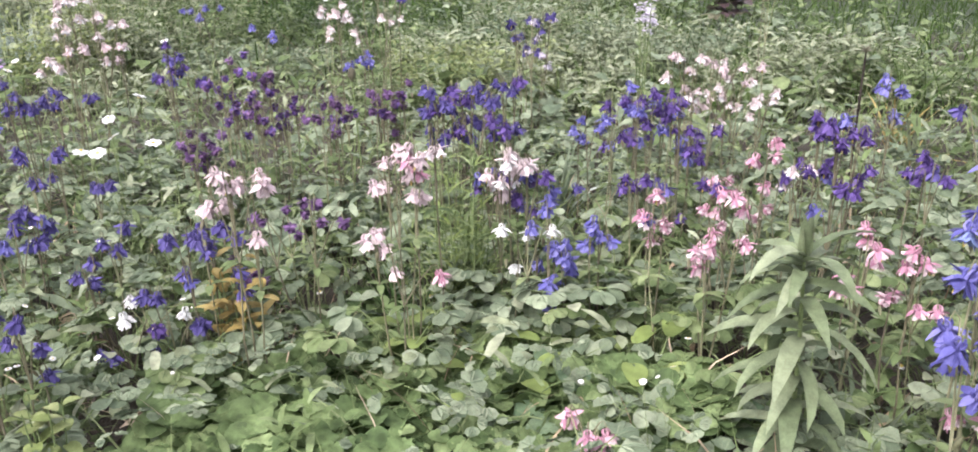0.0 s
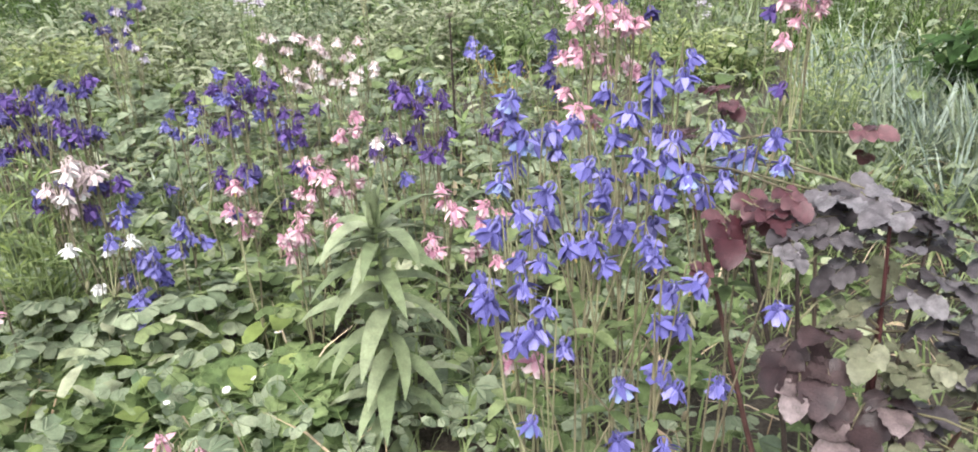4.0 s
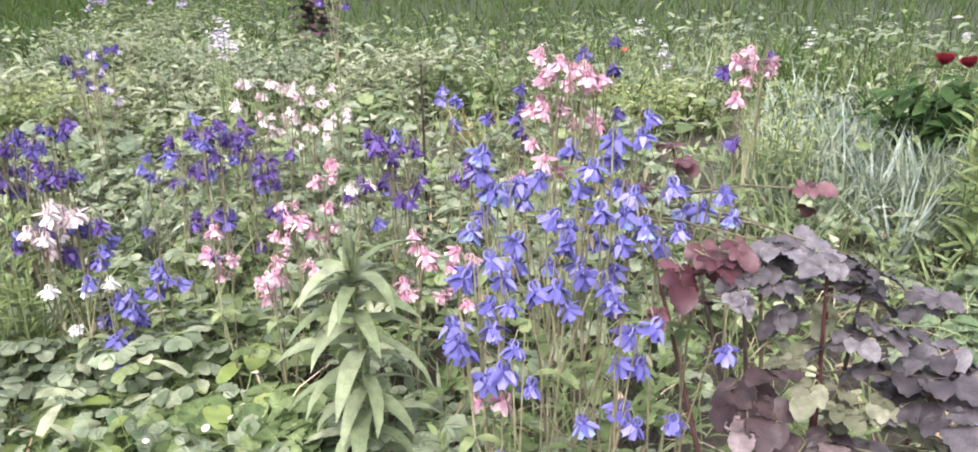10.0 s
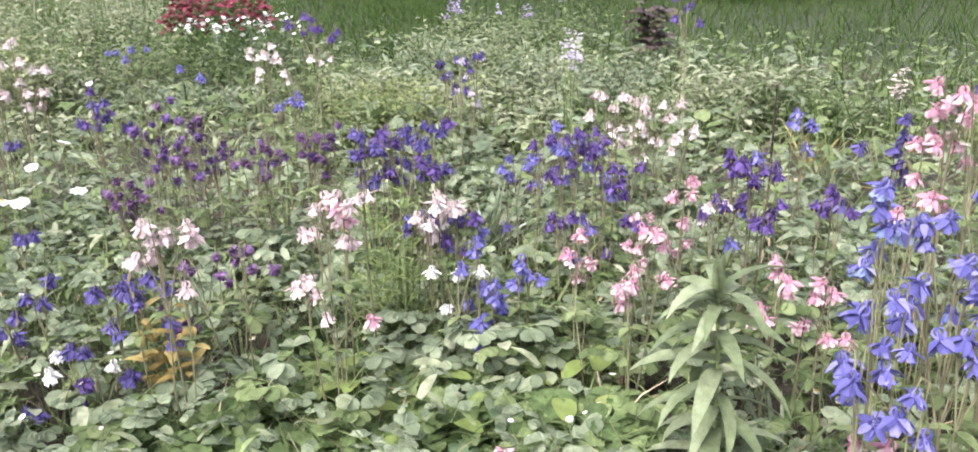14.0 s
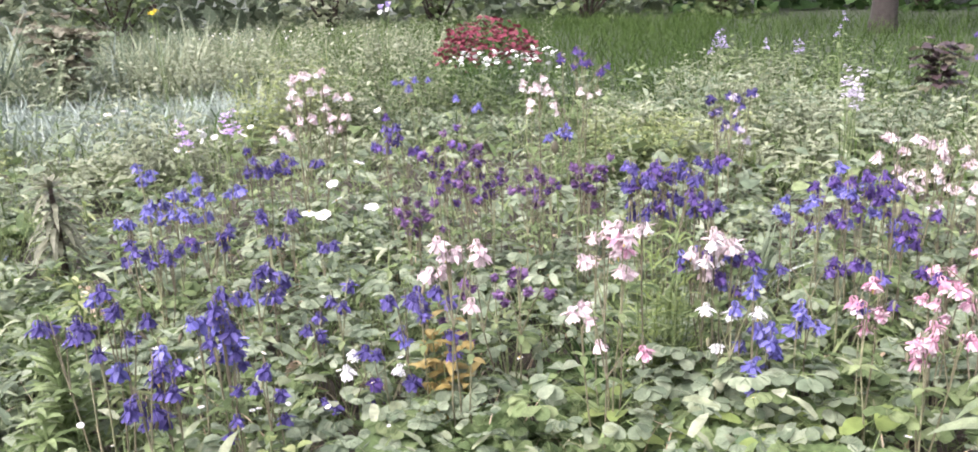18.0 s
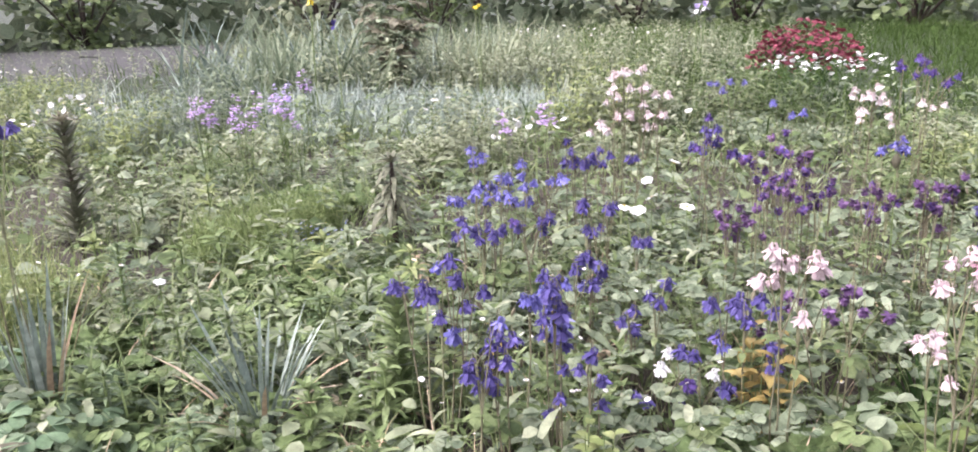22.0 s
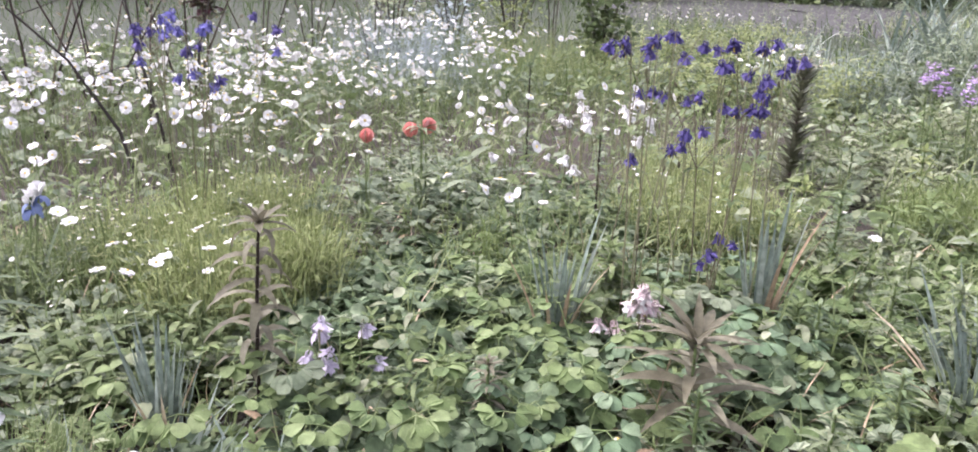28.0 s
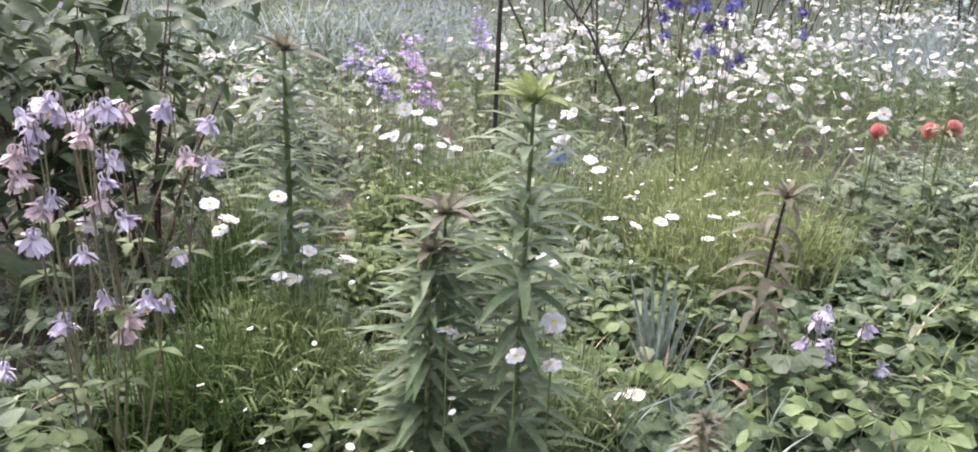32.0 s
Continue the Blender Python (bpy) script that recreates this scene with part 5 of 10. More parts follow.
columbine(-0.11, 3.61, [(-0.03, -0.03, 0.60), (0.00, -0.04, 0.48), (0.02, -0.15, 0.52), (0.01, -0.00, 0.50), (0.07, -0.01, 0.52), (0.10, 0.01, 0.49), (0.05, 0.02, 0.50), (-0.05, 0.08, 0.46), (-0.06, 0.06, 0.51), (-0.07, 0.05, 0.58), (-0.04, 0.01, 0.59)], "indigo", "deep indigo columbine with nodding bells", 0.049, "violet")
columbine(-1.03, 3.87, [(-0.04, -0.05, 0.64), (0.03, -0.03, 0.52), (0.03, 0.03, 0.59), (0.01, 0.02, 0.66), (-0.01, 0.03, 0.59), (-0.02, 0.01, 0.62)], "violetplum", "purple double columbine with dense shaggy flowers", 0.045, "plum")
columbine(-0.92, 3.73, [(-0.09, -0.04, 0.68), (0.03, -0.10, 0.62), (0.03, -0.03, 0.72), (0.06, -0.02, 0.62), (0.05, 0.04, 0.62), (-0.03, 0.06, 0.55), (-0.03, 0.05, 0.75), (-0.03, 0.04, 0.56)], "violetplum", "purple double columbine with dense shaggy flowers", 0.045, "plum")
columbine(-0.86, 3.86, [(-0.05, -0.03, 0.58), (-0.04, -0.05, 0.77), (0.04, -0.04, 0.62), (0.05, -0.04, 0.69), (0.04, -0.01, 0.66), (0.03, -0.01, 0.68), (0.03, 0.06, 0.60), (-0.00, 0.01, 0.66), (-0.00, 0.02, 0.63), (-0.05, 0.06, 0.60), (-0.05, 0.03, 0.67)], "violetplum", "purple double columbine with dense shaggy flowers", 0.045, "plum")
columbine(-0.83, 3.67, [(-0.05, -0.15, 0.58), (-0.00, -0.07, 0.58), (0.05, -0.00, 0.50), (0.03, 0.01, 0.54), (0.02, 0.03, 0.49), (0.00, 0.04, 0.55), (-0.01, 0.05, 0.53), (-0.01, 0.05, 0.59), (-0.03, 0.05, 0.57)], "violetplum", "purple double columbine with dense shaggy flowers", 0.045, "plum")
columbine(-0.93, 3.71, [(-0.01, -0.02, 0.54), (-0.01, -0.11, 0.62), (0.00, -0.07, 0.54), (0.02, -0.03, 0.58), (0.04, 0.02, 0.47), (0.03, 0.03, 0.55), (-0.07, 0.19, 0.52)], "violetplum", "purple double columbine with dense shaggy flowers", 0.045, "plum")
columbine(-0.75, 3.80, [(-0.03, -0.04, 0.50), (0.03, -0.09, 0.56), (0.06, -0.12, 0.60), (0.05, -0.06, 0.61), (0.05, -0.05, 0.56), (0.01, 0.16, 0.52), (-0.01, 0.03, 0.48), (-0.01, 0.01, 0.50), (-0.05, 0.06, 0.47), (-0.08, 0.08, 0.55), (-0.03, 0.00, 0.53)], "violetplum", "purple double columbine with dense shaggy flowers", 0.045, "plum")
columbine(-0.97, 3.43, [(-0.03, -0.02, 0.50), (-0.01, -0.02, 0.44), (-0.01, -0.01, 0.51), (-0.03, -0.07, 0.53), (0.00, -0.08, 0.49), (0.03, -0.01, 0.55), (0.02, -0.01, 0.48), (0.05, -0.00, 0.52), (0.01, 0.02, 0.42), (0.03, 0.07, 0.47), (0.01, 0.02, 0.46), (-0.03, 0.07, 0.41), (-0.03, 0.03, 0.55)], "plum", "dark plum double columbine on wiry stalks", 0.045)
columbine(-0.87, 3.42, [(-0.01, -0.04, 0.51), (0.02, -0.00, 0.45), (-0.02, 0.04, 0.54)], "plum", "dark plum double columbine on wiry stalks", 0.045)
columbine(-0.53, 3.74, [(-0.02, -0.03, 0.50), (-0.01, -0.02, 0.60), (0.01, -0.04, 0.59), (0.05, -0.04, 0.58), (0.07, -0.03, 0.56), (0.01, 0.00, 0.57), (0.03, 0.03, 0.53), (-0.03, 0.05, 0.60), (-0.02, 0.02, 0.52), (-0.04, 0.04, 0.52), (-0.03, 0.01, 0.47), (-0.02, 0.00, 0.50)], "plum", "dark plum double columbine on wiry stalks", 0.045, "violetplum")
columbine(-0.55, 3.61, [(-0.07, -0.01, 0.56), (-0.02, -0.00, 0.56), (0.05, -0.02, 0.52), (0.07, 0.02, 0.56), (0.00, 0.01, 0.61), (-0.04, 0.00, 0.57)], "plum", "dark plum double columbine on wiry stalks", 0.045, "violetplum")
columbine(-0.35, 3.67, [(0.02, -0.08, 0.59), (0.03, -0.07, 0.58), (0.04, 0.04, 0.60), (0.02, 0.04, 0.63), (-0.03, 0.06, 0.60), (-0.04, 0.01, 0.64), (-0.03, 0.00, 0.58)], "plum", "dark plum double columbine on wiry stalks", 0.045, "violetplum")
columbine(-0.33, 3.79, [(-0.06, -0.01, 0.61), (-0.05, -0.03, 0.55), (-0.01, -0.04, 0.55), (0.01, -0.02, 0.47), (0.02, -0.01, 0.58), (0.03, -0.01, 0.62), (0.07, -0.00, 0.66), (0.04, 0.00, 0.61), (0.04, 0.02, 0.57), (-0.01, 0.05, 0.51), (-0.09, 0.06, 0.61)], "plum", "dark plum double columbine on wiry stalks", 0.045, "violetplum")
columbine(-0.46, 2.87, [(-0.13, -0.01, 0.41), (-0.07, -0.09, 0.47), (0.00, -0.06, 0.44), (0.01, -0.02, 0.40), (0.04, -0.04, 0.51), (0.16, -0.07, 0.46), (0.09, -0.04, 0.45), (0.02, 0.04, 0.45), (0.04, 0.08, 0.46), (0.03, 0.12, 0.45), (-0.04, 0.04, 0.46), (-0.15, 0.06, 0.42)], "plum", "dark plum double columbine on wiry stalks", 0.043)
columbine(-1.93, 3.94, [(-0.03, -0.05, 0.53), (-0.02, -0.06, 0.55), (0.01, -0.10, 0.65), (0.08, -0.05, 0.53), (0.07, -0.03, 0.54), (0.05, 0.07, 0.54), (-0.05, 0.10, 0.52), (-0.03, 0.05, 0.53), (-0.04, 0.05, 0.51), (-0.03, 0.02, 0.58)], "indigo", "deep indigo columbine with nodding bells", 0.047)
columbine(-1.79, 4.03, [(-0.08, -0.00, 0.53), (0.02, -0.10, 0.54), (0.09, -0.17, 0.60), (0.12, 0.04, 0.55), (0.07, 0.07, 0.54), (-0.11, 0.10, 0.56), (-0.12, 0.06, 0.54)], "indigo", "deep indigo columbine with nodding bells", 0.047)
columbine(-1.43, 4.28, [(-0.00, -0.10, 0.60), (0.04, -0.02, 0.62), (-0.04, 0.12, 0.55)], "indigo", "deep indigo columbine with nodding bells", 0.047, "violet")
columbine(-1.32, 4.15, [(-0.03, -0.01, 0.69), (-0.08, -0.06, 0.63), (-0.02, -0.01, 0.65), (-0.05, -0.09, 0.63), (0.03, -0.16, 0.78), (0.02, -0.03, 0.71), (0.01, -0.01, 0.64), (0.05, 0.07, 0.58), (0.06, 0.11, 0.58), (0.07, 0.14, 0.56), (0.00, 0.05, 0.65), (-0.05, 0.00, 0.70)], "indigo", "deep indigo columbine with nodding bells", 0.047, "violet")
columbine(-1.99, 3.23, [(-0.02, -0.02, 0.71), (0.07, -0.11, 0.57), (0.01, -0.01, 0.56), (0.05, -0.01, 0.52), (0.02, -0.00, 0.68), (0.04, 0.01, 0.49), (-0.06, 0.05, 0.64), (-0.06, 0.05, 0.65), (-0.05, 0.03, 0.50)], "blue", "clear blue columbine with nodding flowers among the leaves", 0.049)
columbine(-1.85, 3.33, [(0.03, -0.02, 0.60), (0.10, -0.04, 0.58), (-0.01, 0.03, 0.64), (-0.06, 0.01, 0.56), (-0.06, 0.01, 0.58)], "blue", "clear blue columbine with nodding flowers among the leaves", 0.049)
columbine(-1.91, 3.19, [(-0.11, -0.07, 0.51), (-0.07, -0.10, 0.52), (-0.09, -0.14, 0.53), (0.09, -0.06, 0.55), (0.11, -0.03, 0.55), (0.04, 0.04, 0.60), (0.06, 0.06, 0.51), (0.04, 0.14, 0.48), (-0.03, 0.09, 0.54), (-0.05, 0.08, 0.55)], "blue", "clear blue columbine with nodding flowers among the leaves", 0.049)
columbine(-1.73, 3.32, [(-0.06, -0.04, 0.56), (0.12, -0.05, 0.62), (0.05, -0.01, 0.59), (0.08, 0.01, 0.60), (-0.12, 0.06, 0.47), (-0.08, 0.03, 0.49)], "blue", "clear blue columbine with nodding flowers among the leaves", 0.049)
columbine(-1.75, 2.91, [(-0.12, -0.01, 0.44), (-0.05, -0.05, 0.52), (-0.02, -0.07, 0.50), (0.00, -0.04, 0.48), (0.04, -0.07, 0.46), (0.11, -0.07, 0.49), (0.06, -0.01, 0.48), (0.03, 0.09, 0.45), (-0.00, 0.09, 0.41), (-0.00, 0.05, 0.47), (-0.03, 0.08, 0.48), (-0.02, 0.00, 0.48)], "indigo", "deep indigo columbine with nodding bells", 0.043)
columbine(-1.63, 3.09, [(-0.03, -0.06, 0.47), (-0.03, -0.10, 0.50), (0.11, -0.06, 0.52), (0.03, 0.00, 0.49), (0.05, 0.01, 0.49), (0.02, 0.03, 0.46), (0.01, 0.05, 0.43), (-0.01, 0.13, 0.48), (-0.15, 0.01, 0.43)], "indigo", "deep indigo columbine with nodding bells", 0.043, "dim")
columbine(-1.37, 3.20, [(-0.10, -0.03, 0.55), (-0.07, -0.03, 0.46), (-0.08, -0.04, 0.54), (-0.03, -0.06, 0.46), (0.01, -0.20, 0.61), (0.01, -0.00, 0.54), (0.13, 0.02, 0.42), (0.10, 0.04, 0.42), (0.13, 0.09, 0.41), (0.02, 0.02, 0.55), (-0.05, 0.10, 0.52), (-0.07, 0.08, 0.44)], "indigo", "deep indigo columbine with nodding bells", 0.043, "dim")
columbine(-1.25, 2.77, [(-0.14, -0.01, 0.35), (-0.05, -0.01, 0.39), (-0.07, -0.02, 0.40), (-0.03, -0.17, 0.47), (0.04, -0.04, 0.50), (0.05, -0.00, 0.40), (0.05, 0.00, 0.48), (0.03, 0.00, 0.50), (0.04, 0.06, 0.45), (0.04, 0.06, 0.40), (0.05, 0.08, 0.43), (0.00, 0.03, 0.38), (-0.02, 0.01, 0.44)], "indigo", "deep indigo columbine with nodding bells", 0.047, "blue")
columbine(-1.00, 2.73, [(-0.02, -0.01, 0.29), (-0.02, -0.02, 0.31), (-0.04, -0.06, 0.34), (0.05, -0.06, 0.44), (0.05, 0.02, 0.39), (0.04, 0.10, 0.43), (-0.05, 0.04, 0.34)], "indigo", "deep indigo columbine with nodding bells", 0.045)
columbine(-1.08, 2.20, [(-0.01, -0.01, 0.56), (0.01, 0.01, 0.55)], "indigo", "deep indigo columbine with nodding bells", 0.049, "blue")
columbine(-0.99, 2.18, [(-0.03, -0.01, 0.48), (-0.00, -0.02, 0.57), (0.02, -0.09, 0.56), (0.01, -0.04, 0.61), (0.02, -0.06, 0.63), (0.04, -0.03, 0.56), (0.02, 0.01, 0.49), (0.00, 0.01, 0.48), (-0.00, 0.01, 0.57), (-0.02, 0.08, 0.42), (-0.03, 0.09, 0.48), (-0.02, 0.05, 0.46), (-0.00, 0.00, 0.51), (-0.01, 0.01, 0.55)], "indigo", "deep indigo columbine with nodding bells", 0.049, "blue")
columbine(-1.34, 2.14, [(-0.12, -0.03, 0.55), (-0.08, -0.10, 0.58), (-0.02, -0.06, 0.54), (0.01, -0.05, 0.56), (0.04, -0.05, 0.50), (0.05, -0.01, 0.65), (0.11, 0.06, 0.55), (0.04, 0.03, 0.58), (0.03, 0.02, 0.42), (0.03, 0.05, 0.58), (0.04, 0.07, 0.49), (-0.04, 0.05, 0.60), (-0.08, 0.03, 0.54)], "indigo", "deep indigo columbine with nodding bells", 0.048, "blue")
columbine(-1.07, 2.04, [(-0.02, -0.00, 0.44), (-0.02, -0.00, 0.37), (0.02, -0.02, 0.56), (0.05, -0.04, 0.47), (0.05, -0.01, 0.52), (-0.03, 0.06, 0.46), (-0.02, 0.01, 0.53), (-0.03, 0.00, 0.48)], "indigo", "deep indigo columbine with nodding bells", 0.043, "blue")
columbine(-1.08, 1.97, [(-0.02, -0.01, 0.46), (-0.01, -0.04, 0.45), (0.07, -0.01, 0.55), (0.01, 0.02, 0.42), (-0.03, 0.03, 0.38), (-0.02, 0.01, 0.43)], "indigo", "deep indigo columbine with nodding bells", 0.043, "blue")
columbine(-0.89, 2.13, [(-0.08, -0.01, 0.29), (-0.02, -0.04, 0.44), (-0.02, -0.06, 0.37), (0.05, -0.02, 0.49), (0.00, 0.00, 0.43), (0.04, 0.05, 0.39), (0.03, 0.07, 0.31)], "indigo", "deep indigo columbine with nodding bells", 0.042)
columbine(-0.66, 2.69, [(-0.06, -0.02, 0.33), (-0.03, -0.01, 0.46), (-0.08, -0.06, 0.47), (-0.01, -0.03, 0.46), (0.04, -0.10, 0.45), (0.01, -0.01, 0.43), (0.09, -0.01, 0.30), (0.07, 0.02, 0.34), (0.07, 0.04, 0.44), (0.03, 0.04, 0.47), (-0.04, 0.09, 0.40), (-0.03, 0.04, 0.46), (-0.08, 0.01, 0.34)], "indigo", "deep indigo columbine with nodding bells", 0.047, "blue")
columbine(-0.78, 2.56, [(-0.13, -0.06, 0.19), (-0.08, -0.09, 0.20), (0.02, -0.04, 0.26), (0.02, -0.01, 0.24), (0.03, -0.02, 0.34), (0.10, 0.06, 0.22), (0.09, 0.08, 0.22), (-0.03, 0.06, 0.14), (-0.02, 0.01, 0.33)], "indigo", "deep indigo columbine with nodding bells", 0.047, "violet")
columbine(-0.80, 2.57, [(-0.04, -0.00, 0.32), (-0.04, -0.05, 0.29), (0.08, 0.05, 0.26)], "white", "small white columbine low among leaves", 0.045)
columbine(-0.63, 2.91, [(-0.05, -0.00, 0.30), (-0.01, -0.02, 0.23), (0.01, -0.01, 0.26), (0.06, -0.05, 0.25), (-0.01, 0.09, 0.21)], "plum", "dark plum double columbine on wiry stalks", 0.043)
columbine(-0.51, 2.57, [(-0.07, -0.02, 0.59), (-0.04, -0.02, 0.68), (0.08, -0.02, 0.65), (0.04, 0.00, 0.50), (0.06, 0.01, 0.67), (0.00, 0.03, 0.64), (0.00, 0.01, 0.64), (-0.04, 0.01, 0.59), (-0.03, 0.00, 0.64)], "blush", "pale pink columbine with flared bells", 0.049, "shell")
columbine(-0.10, 2.69, [(-0.07, -0.05, 0.62), (-0.01, -0.01, 0.70), (0.02, -0.04, 0.68), (0.02, -0.03, 0.71), (0.05, -0.05, 0.69), (0.03, -0.03, 0.59), (0.04, 0.02, 0.57), (0.04, 0.02, 0.63), (0.01, 0.04, 0.62), (-0.07, 0.07, 0.58), (-0.06, 0.06, 0.65)], "blush", "pale pink columbine with flared bells", 0.050, "pinkbell")
columbine(-0.13, 2.60, [(-0.03, -0.04, 0.52), (0.01, -0.01, 0.40), (0.13, -0.03, 0.40), (-0.03, 0.05, 0.44), (-0.07, 0.03, 0.47)], "blush", "pale pink columbine with flared bells", 0.045, "pinkbell")
columbine(-0.03, 2.79, [(-0.01, -0.01, 0.67), (0.01, 0.01, 0.67)], "shell", "white and pale pink columbine in full bloom", 0.047)
columbine(0.14, 2.99, [(-0.04, -0.03, 0.55), (-0.00, -0.04, 0.53), (0.02, -0.06, 0.60), (0.02, -0.04, 0.61), (0.03, 0.01, 0.52), (0.03, 0.02, 0.55), (0.02, 0.03, 0.60), (-0.02, 0.05, 0.51), (-0.00, 0.01, 0.48), (-0.02, 0.02, 0.51), (-0.03, 0.02, 0.52)], "shell", "white and pale pink columbine in full bloom", 0.049, "blush")
columbine(0.20, 3.02, [(0.01, -0.03, 0.56), (0.01, -0.03, 0.57), (0.02, 0.01, 0.56), (-0.02, 0.03, 0.57), (-0.02, 0.02, 0.52)], "shell", "white and pale pink columbine in full bloom", 0.049, "blush")
columbine(0.18, 3.03, [(-0.12, -0.03, 0.49), (-0.11, -0.04, 0.53), (-0.04, -0.03, 0.53), (0.00, -0.02, 0.46), (0.09, -0.02, 0.53), (0.03, 0.00, 0.53), (0.05, 0.01, 0.41), (0.11, 0.02, 0.47), (0.05, 0.02, 0.51), (0.01, 0.03, 0.42), (-0.01, 0.03, 0.45), (-0.07, 0.03, 0.52)], "violet", "violet columbine crowded with nodding flowers", 0.047, "blue")
columbine(0.27, 2.87, [(0.00, -0.02, 0.48), (0.02, -0.08, 0.20), (0.01, -0.06, 0.27), (0.03, 0.01, 0.25), (0.01, 0.00, 0.50), (-0.00, 0.05, 0.18), (-0.02, 0.08, 0.27), (-0.04, 0.03, 0.41)], "blue", "clear blue columbine with nodding flowers among the leaves", 0.047)
columbine(0.32, 2.89, [(-0.02, -0.00, 0.35), (0.01, -0.04, 0.33), (0.01, -0.02, 0.37), (0.02, -0.01, 0.31), (0.03, -0.00, 0.28), (-0.01, 0.02, 0.32), (-0.03, 0.05, 0.33)], "blue", "clear blue columbine with nodding flowers among the leaves", 0.047)
columbine(0.39, 2.93, [(0.00, -0.02, 0.35), (0.02, -0.07, 0.42), (0.01, -0.02, 0.35), (0.04, -0.03, 0.38), (0.02, -0.01, 0.42), (0.07, -0.01, 0.36), (-0.03, 0.08, 0.14), (-0.13, 0.07, 0.12)], "blue", "clear blue columbine with nodding flowers among the leaves", 0.047)
columbine(0.21, 2.84, [(-0.06, -0.06, 0.45), (0.08, -0.04, 0.44), (0.01, 0.07, 0.39), (-0.03, 0.02, 0.30)], "white", "small white columbine low among leaves", 0.040)
columbine(0.79, 2.98, [(-0.02, -0.01, 0.43), (-0.02, -0.06, 0.51), (0.08, -0.00, 0.59), (0.04, 0.00, 0.49), (0.01, 0.00, 0.53), (-0.02, 0.06, 0.49), (-0.03, 0.01, 0.52), (-0.05, 0.00, 0.44)], "pink", "bright pink double columbine on thin stalks", 0.047, "pinkbell")
columbine(0.87, 2.89, [(-0.07, -0.02, 0.51), (0.02, -0.05, 0.64), (0.03, -0.01, 0.67), (0.03, 0.02, 0.47), (0.02, 0.02, 0.53), (0.00, 0.02, 0.44), (-0.03, 0.02, 0.46)], "pink", "bright pink double columbine on thin stalks", 0.047, "pinkbell")
columbine(0.98, 2.95, [(-0.02, -0.04, 0.58), (0.04, 0.00, 0.57), (-0.02, 0.03, 0.52)], "shell", "white and pale pink columbine in full bloom", 0.043)
columbine(1.07, 2.99, [(-0.02, -0.08, 0.71), (0.02, -0.07, 0.65), (0.06, -0.03, 0.67), (0.01, 0.02, 0.55), (0.01, 0.04, 0.66), (-0.01, 0.05, 0.67), (-0.02, 0.03, 0.70), (-0.02, 0.01, 0.66), (-0.03, 0.02, 0.71)], "violet", "violet columbine crowded with nodding flowers", 0.049, "blue")
columbine(1.15, 3.06, [(-0.02, -0.02, 0.69), (0.04, -0.05, 0.64), (0.04, -0.02, 0.66), (-0.01, 0.07, 0.54), (-0.01, 0.01, 0.67), (-0.04, 0.01, 0.64)], "violet", "violet columbine crowded with nodding flowers", 0.049, "blue")
columbine(1.03, 2.99, [(-0.07, -0.01, 0.54), (-0.27, -0.06, 0.52), (-0.02, -0.06, 0.57), (0.01, -0.05, 0.45), (0.08, -0.07, 0.52), (0.11, -0.08, 0.51), (0.16, -0.02, 0.56), (0.15, 0.02, 0.52), (0.12, 0.09, 0.48), (0.08, 0.07, 0.51), (-0.04, 0.10, 0.48), (-0.02, 0.02, 0.57), (-0.29, 0.04, 0.50)], "violet", "violet columbine crowded with nodding flowers", 0.049, "blue")
columbine(1.37, 3.02, [(-0.02, -0.00, 0.52), (0.01, -0.11, 0.55), (0.02, -0.01, 0.54), (0.01, 0.01, 0.56), (0.03, 0.08, 0.52), (-0.00, 0.03, 0.58), (-0.05, 0.00, 0.54)], "violet", "violet columbine crowded with nodding flowers", 0.047, "indigo")
columbine(1.60, 3.94, [(-0.03, -0.01, 0.59), (-0.01, -0.11, 0.61), (0.03, -0.03, 0.58), (0.03, 0.01, 0.47), (0.02, 0.01, 0.49), (-0.01, 0.06, 0.62), (-0.03, 0.07, 0.58)], "blue", "clear blue columbine with nodding flowers among the leaves", 0.045)
columbine(0.57, 2.79, [(-0.02, -0.01, 0.48), (-0.02, -0.01, 0.48), (-0.01, -0.10, 0.58), (0.03, -0.01, 0.46), (0.02, 0.00, 0.47), (0.03, 0.04, 0.55), (0.00, 0.03, 0.41), (-0.03, 0.05, 0.47)], "pink", "bright pink double columbine on thin stalks", 0.045, "indigo")
columbine(0.71, 2.65, [(-0.01, -0.00, 0.49), (-0.02, -0.01, 0.45), (-0.06, -0.10, 0.48), (-0.02, -0.04, 0.47), (0.08, 0.00, 0.46), (0.07, 0.02, 0.46), (0.02, 0.04, 0.50), (0.01, 0.08, 0.40), (-0.04, 0.01, 0.39), (-0.04, 0.00, 0.44)], "pink", "bright pink double columbine on thin stalks", 0.045)
columbine(1.04, 2.54, [(-0.03, -0.05, 0.41), (0.01, -0.07, 0.52), (0.01, 0.00, 0.52), (0.06, 0.06, 0.44), (0.00, 0.00, 0.55), (-0.03, 0.04, 0.37), (-0.03, 0.01, 0.42)], "pink", "bright pink double columbine on thin stalks", 0.045, "pinkbell")
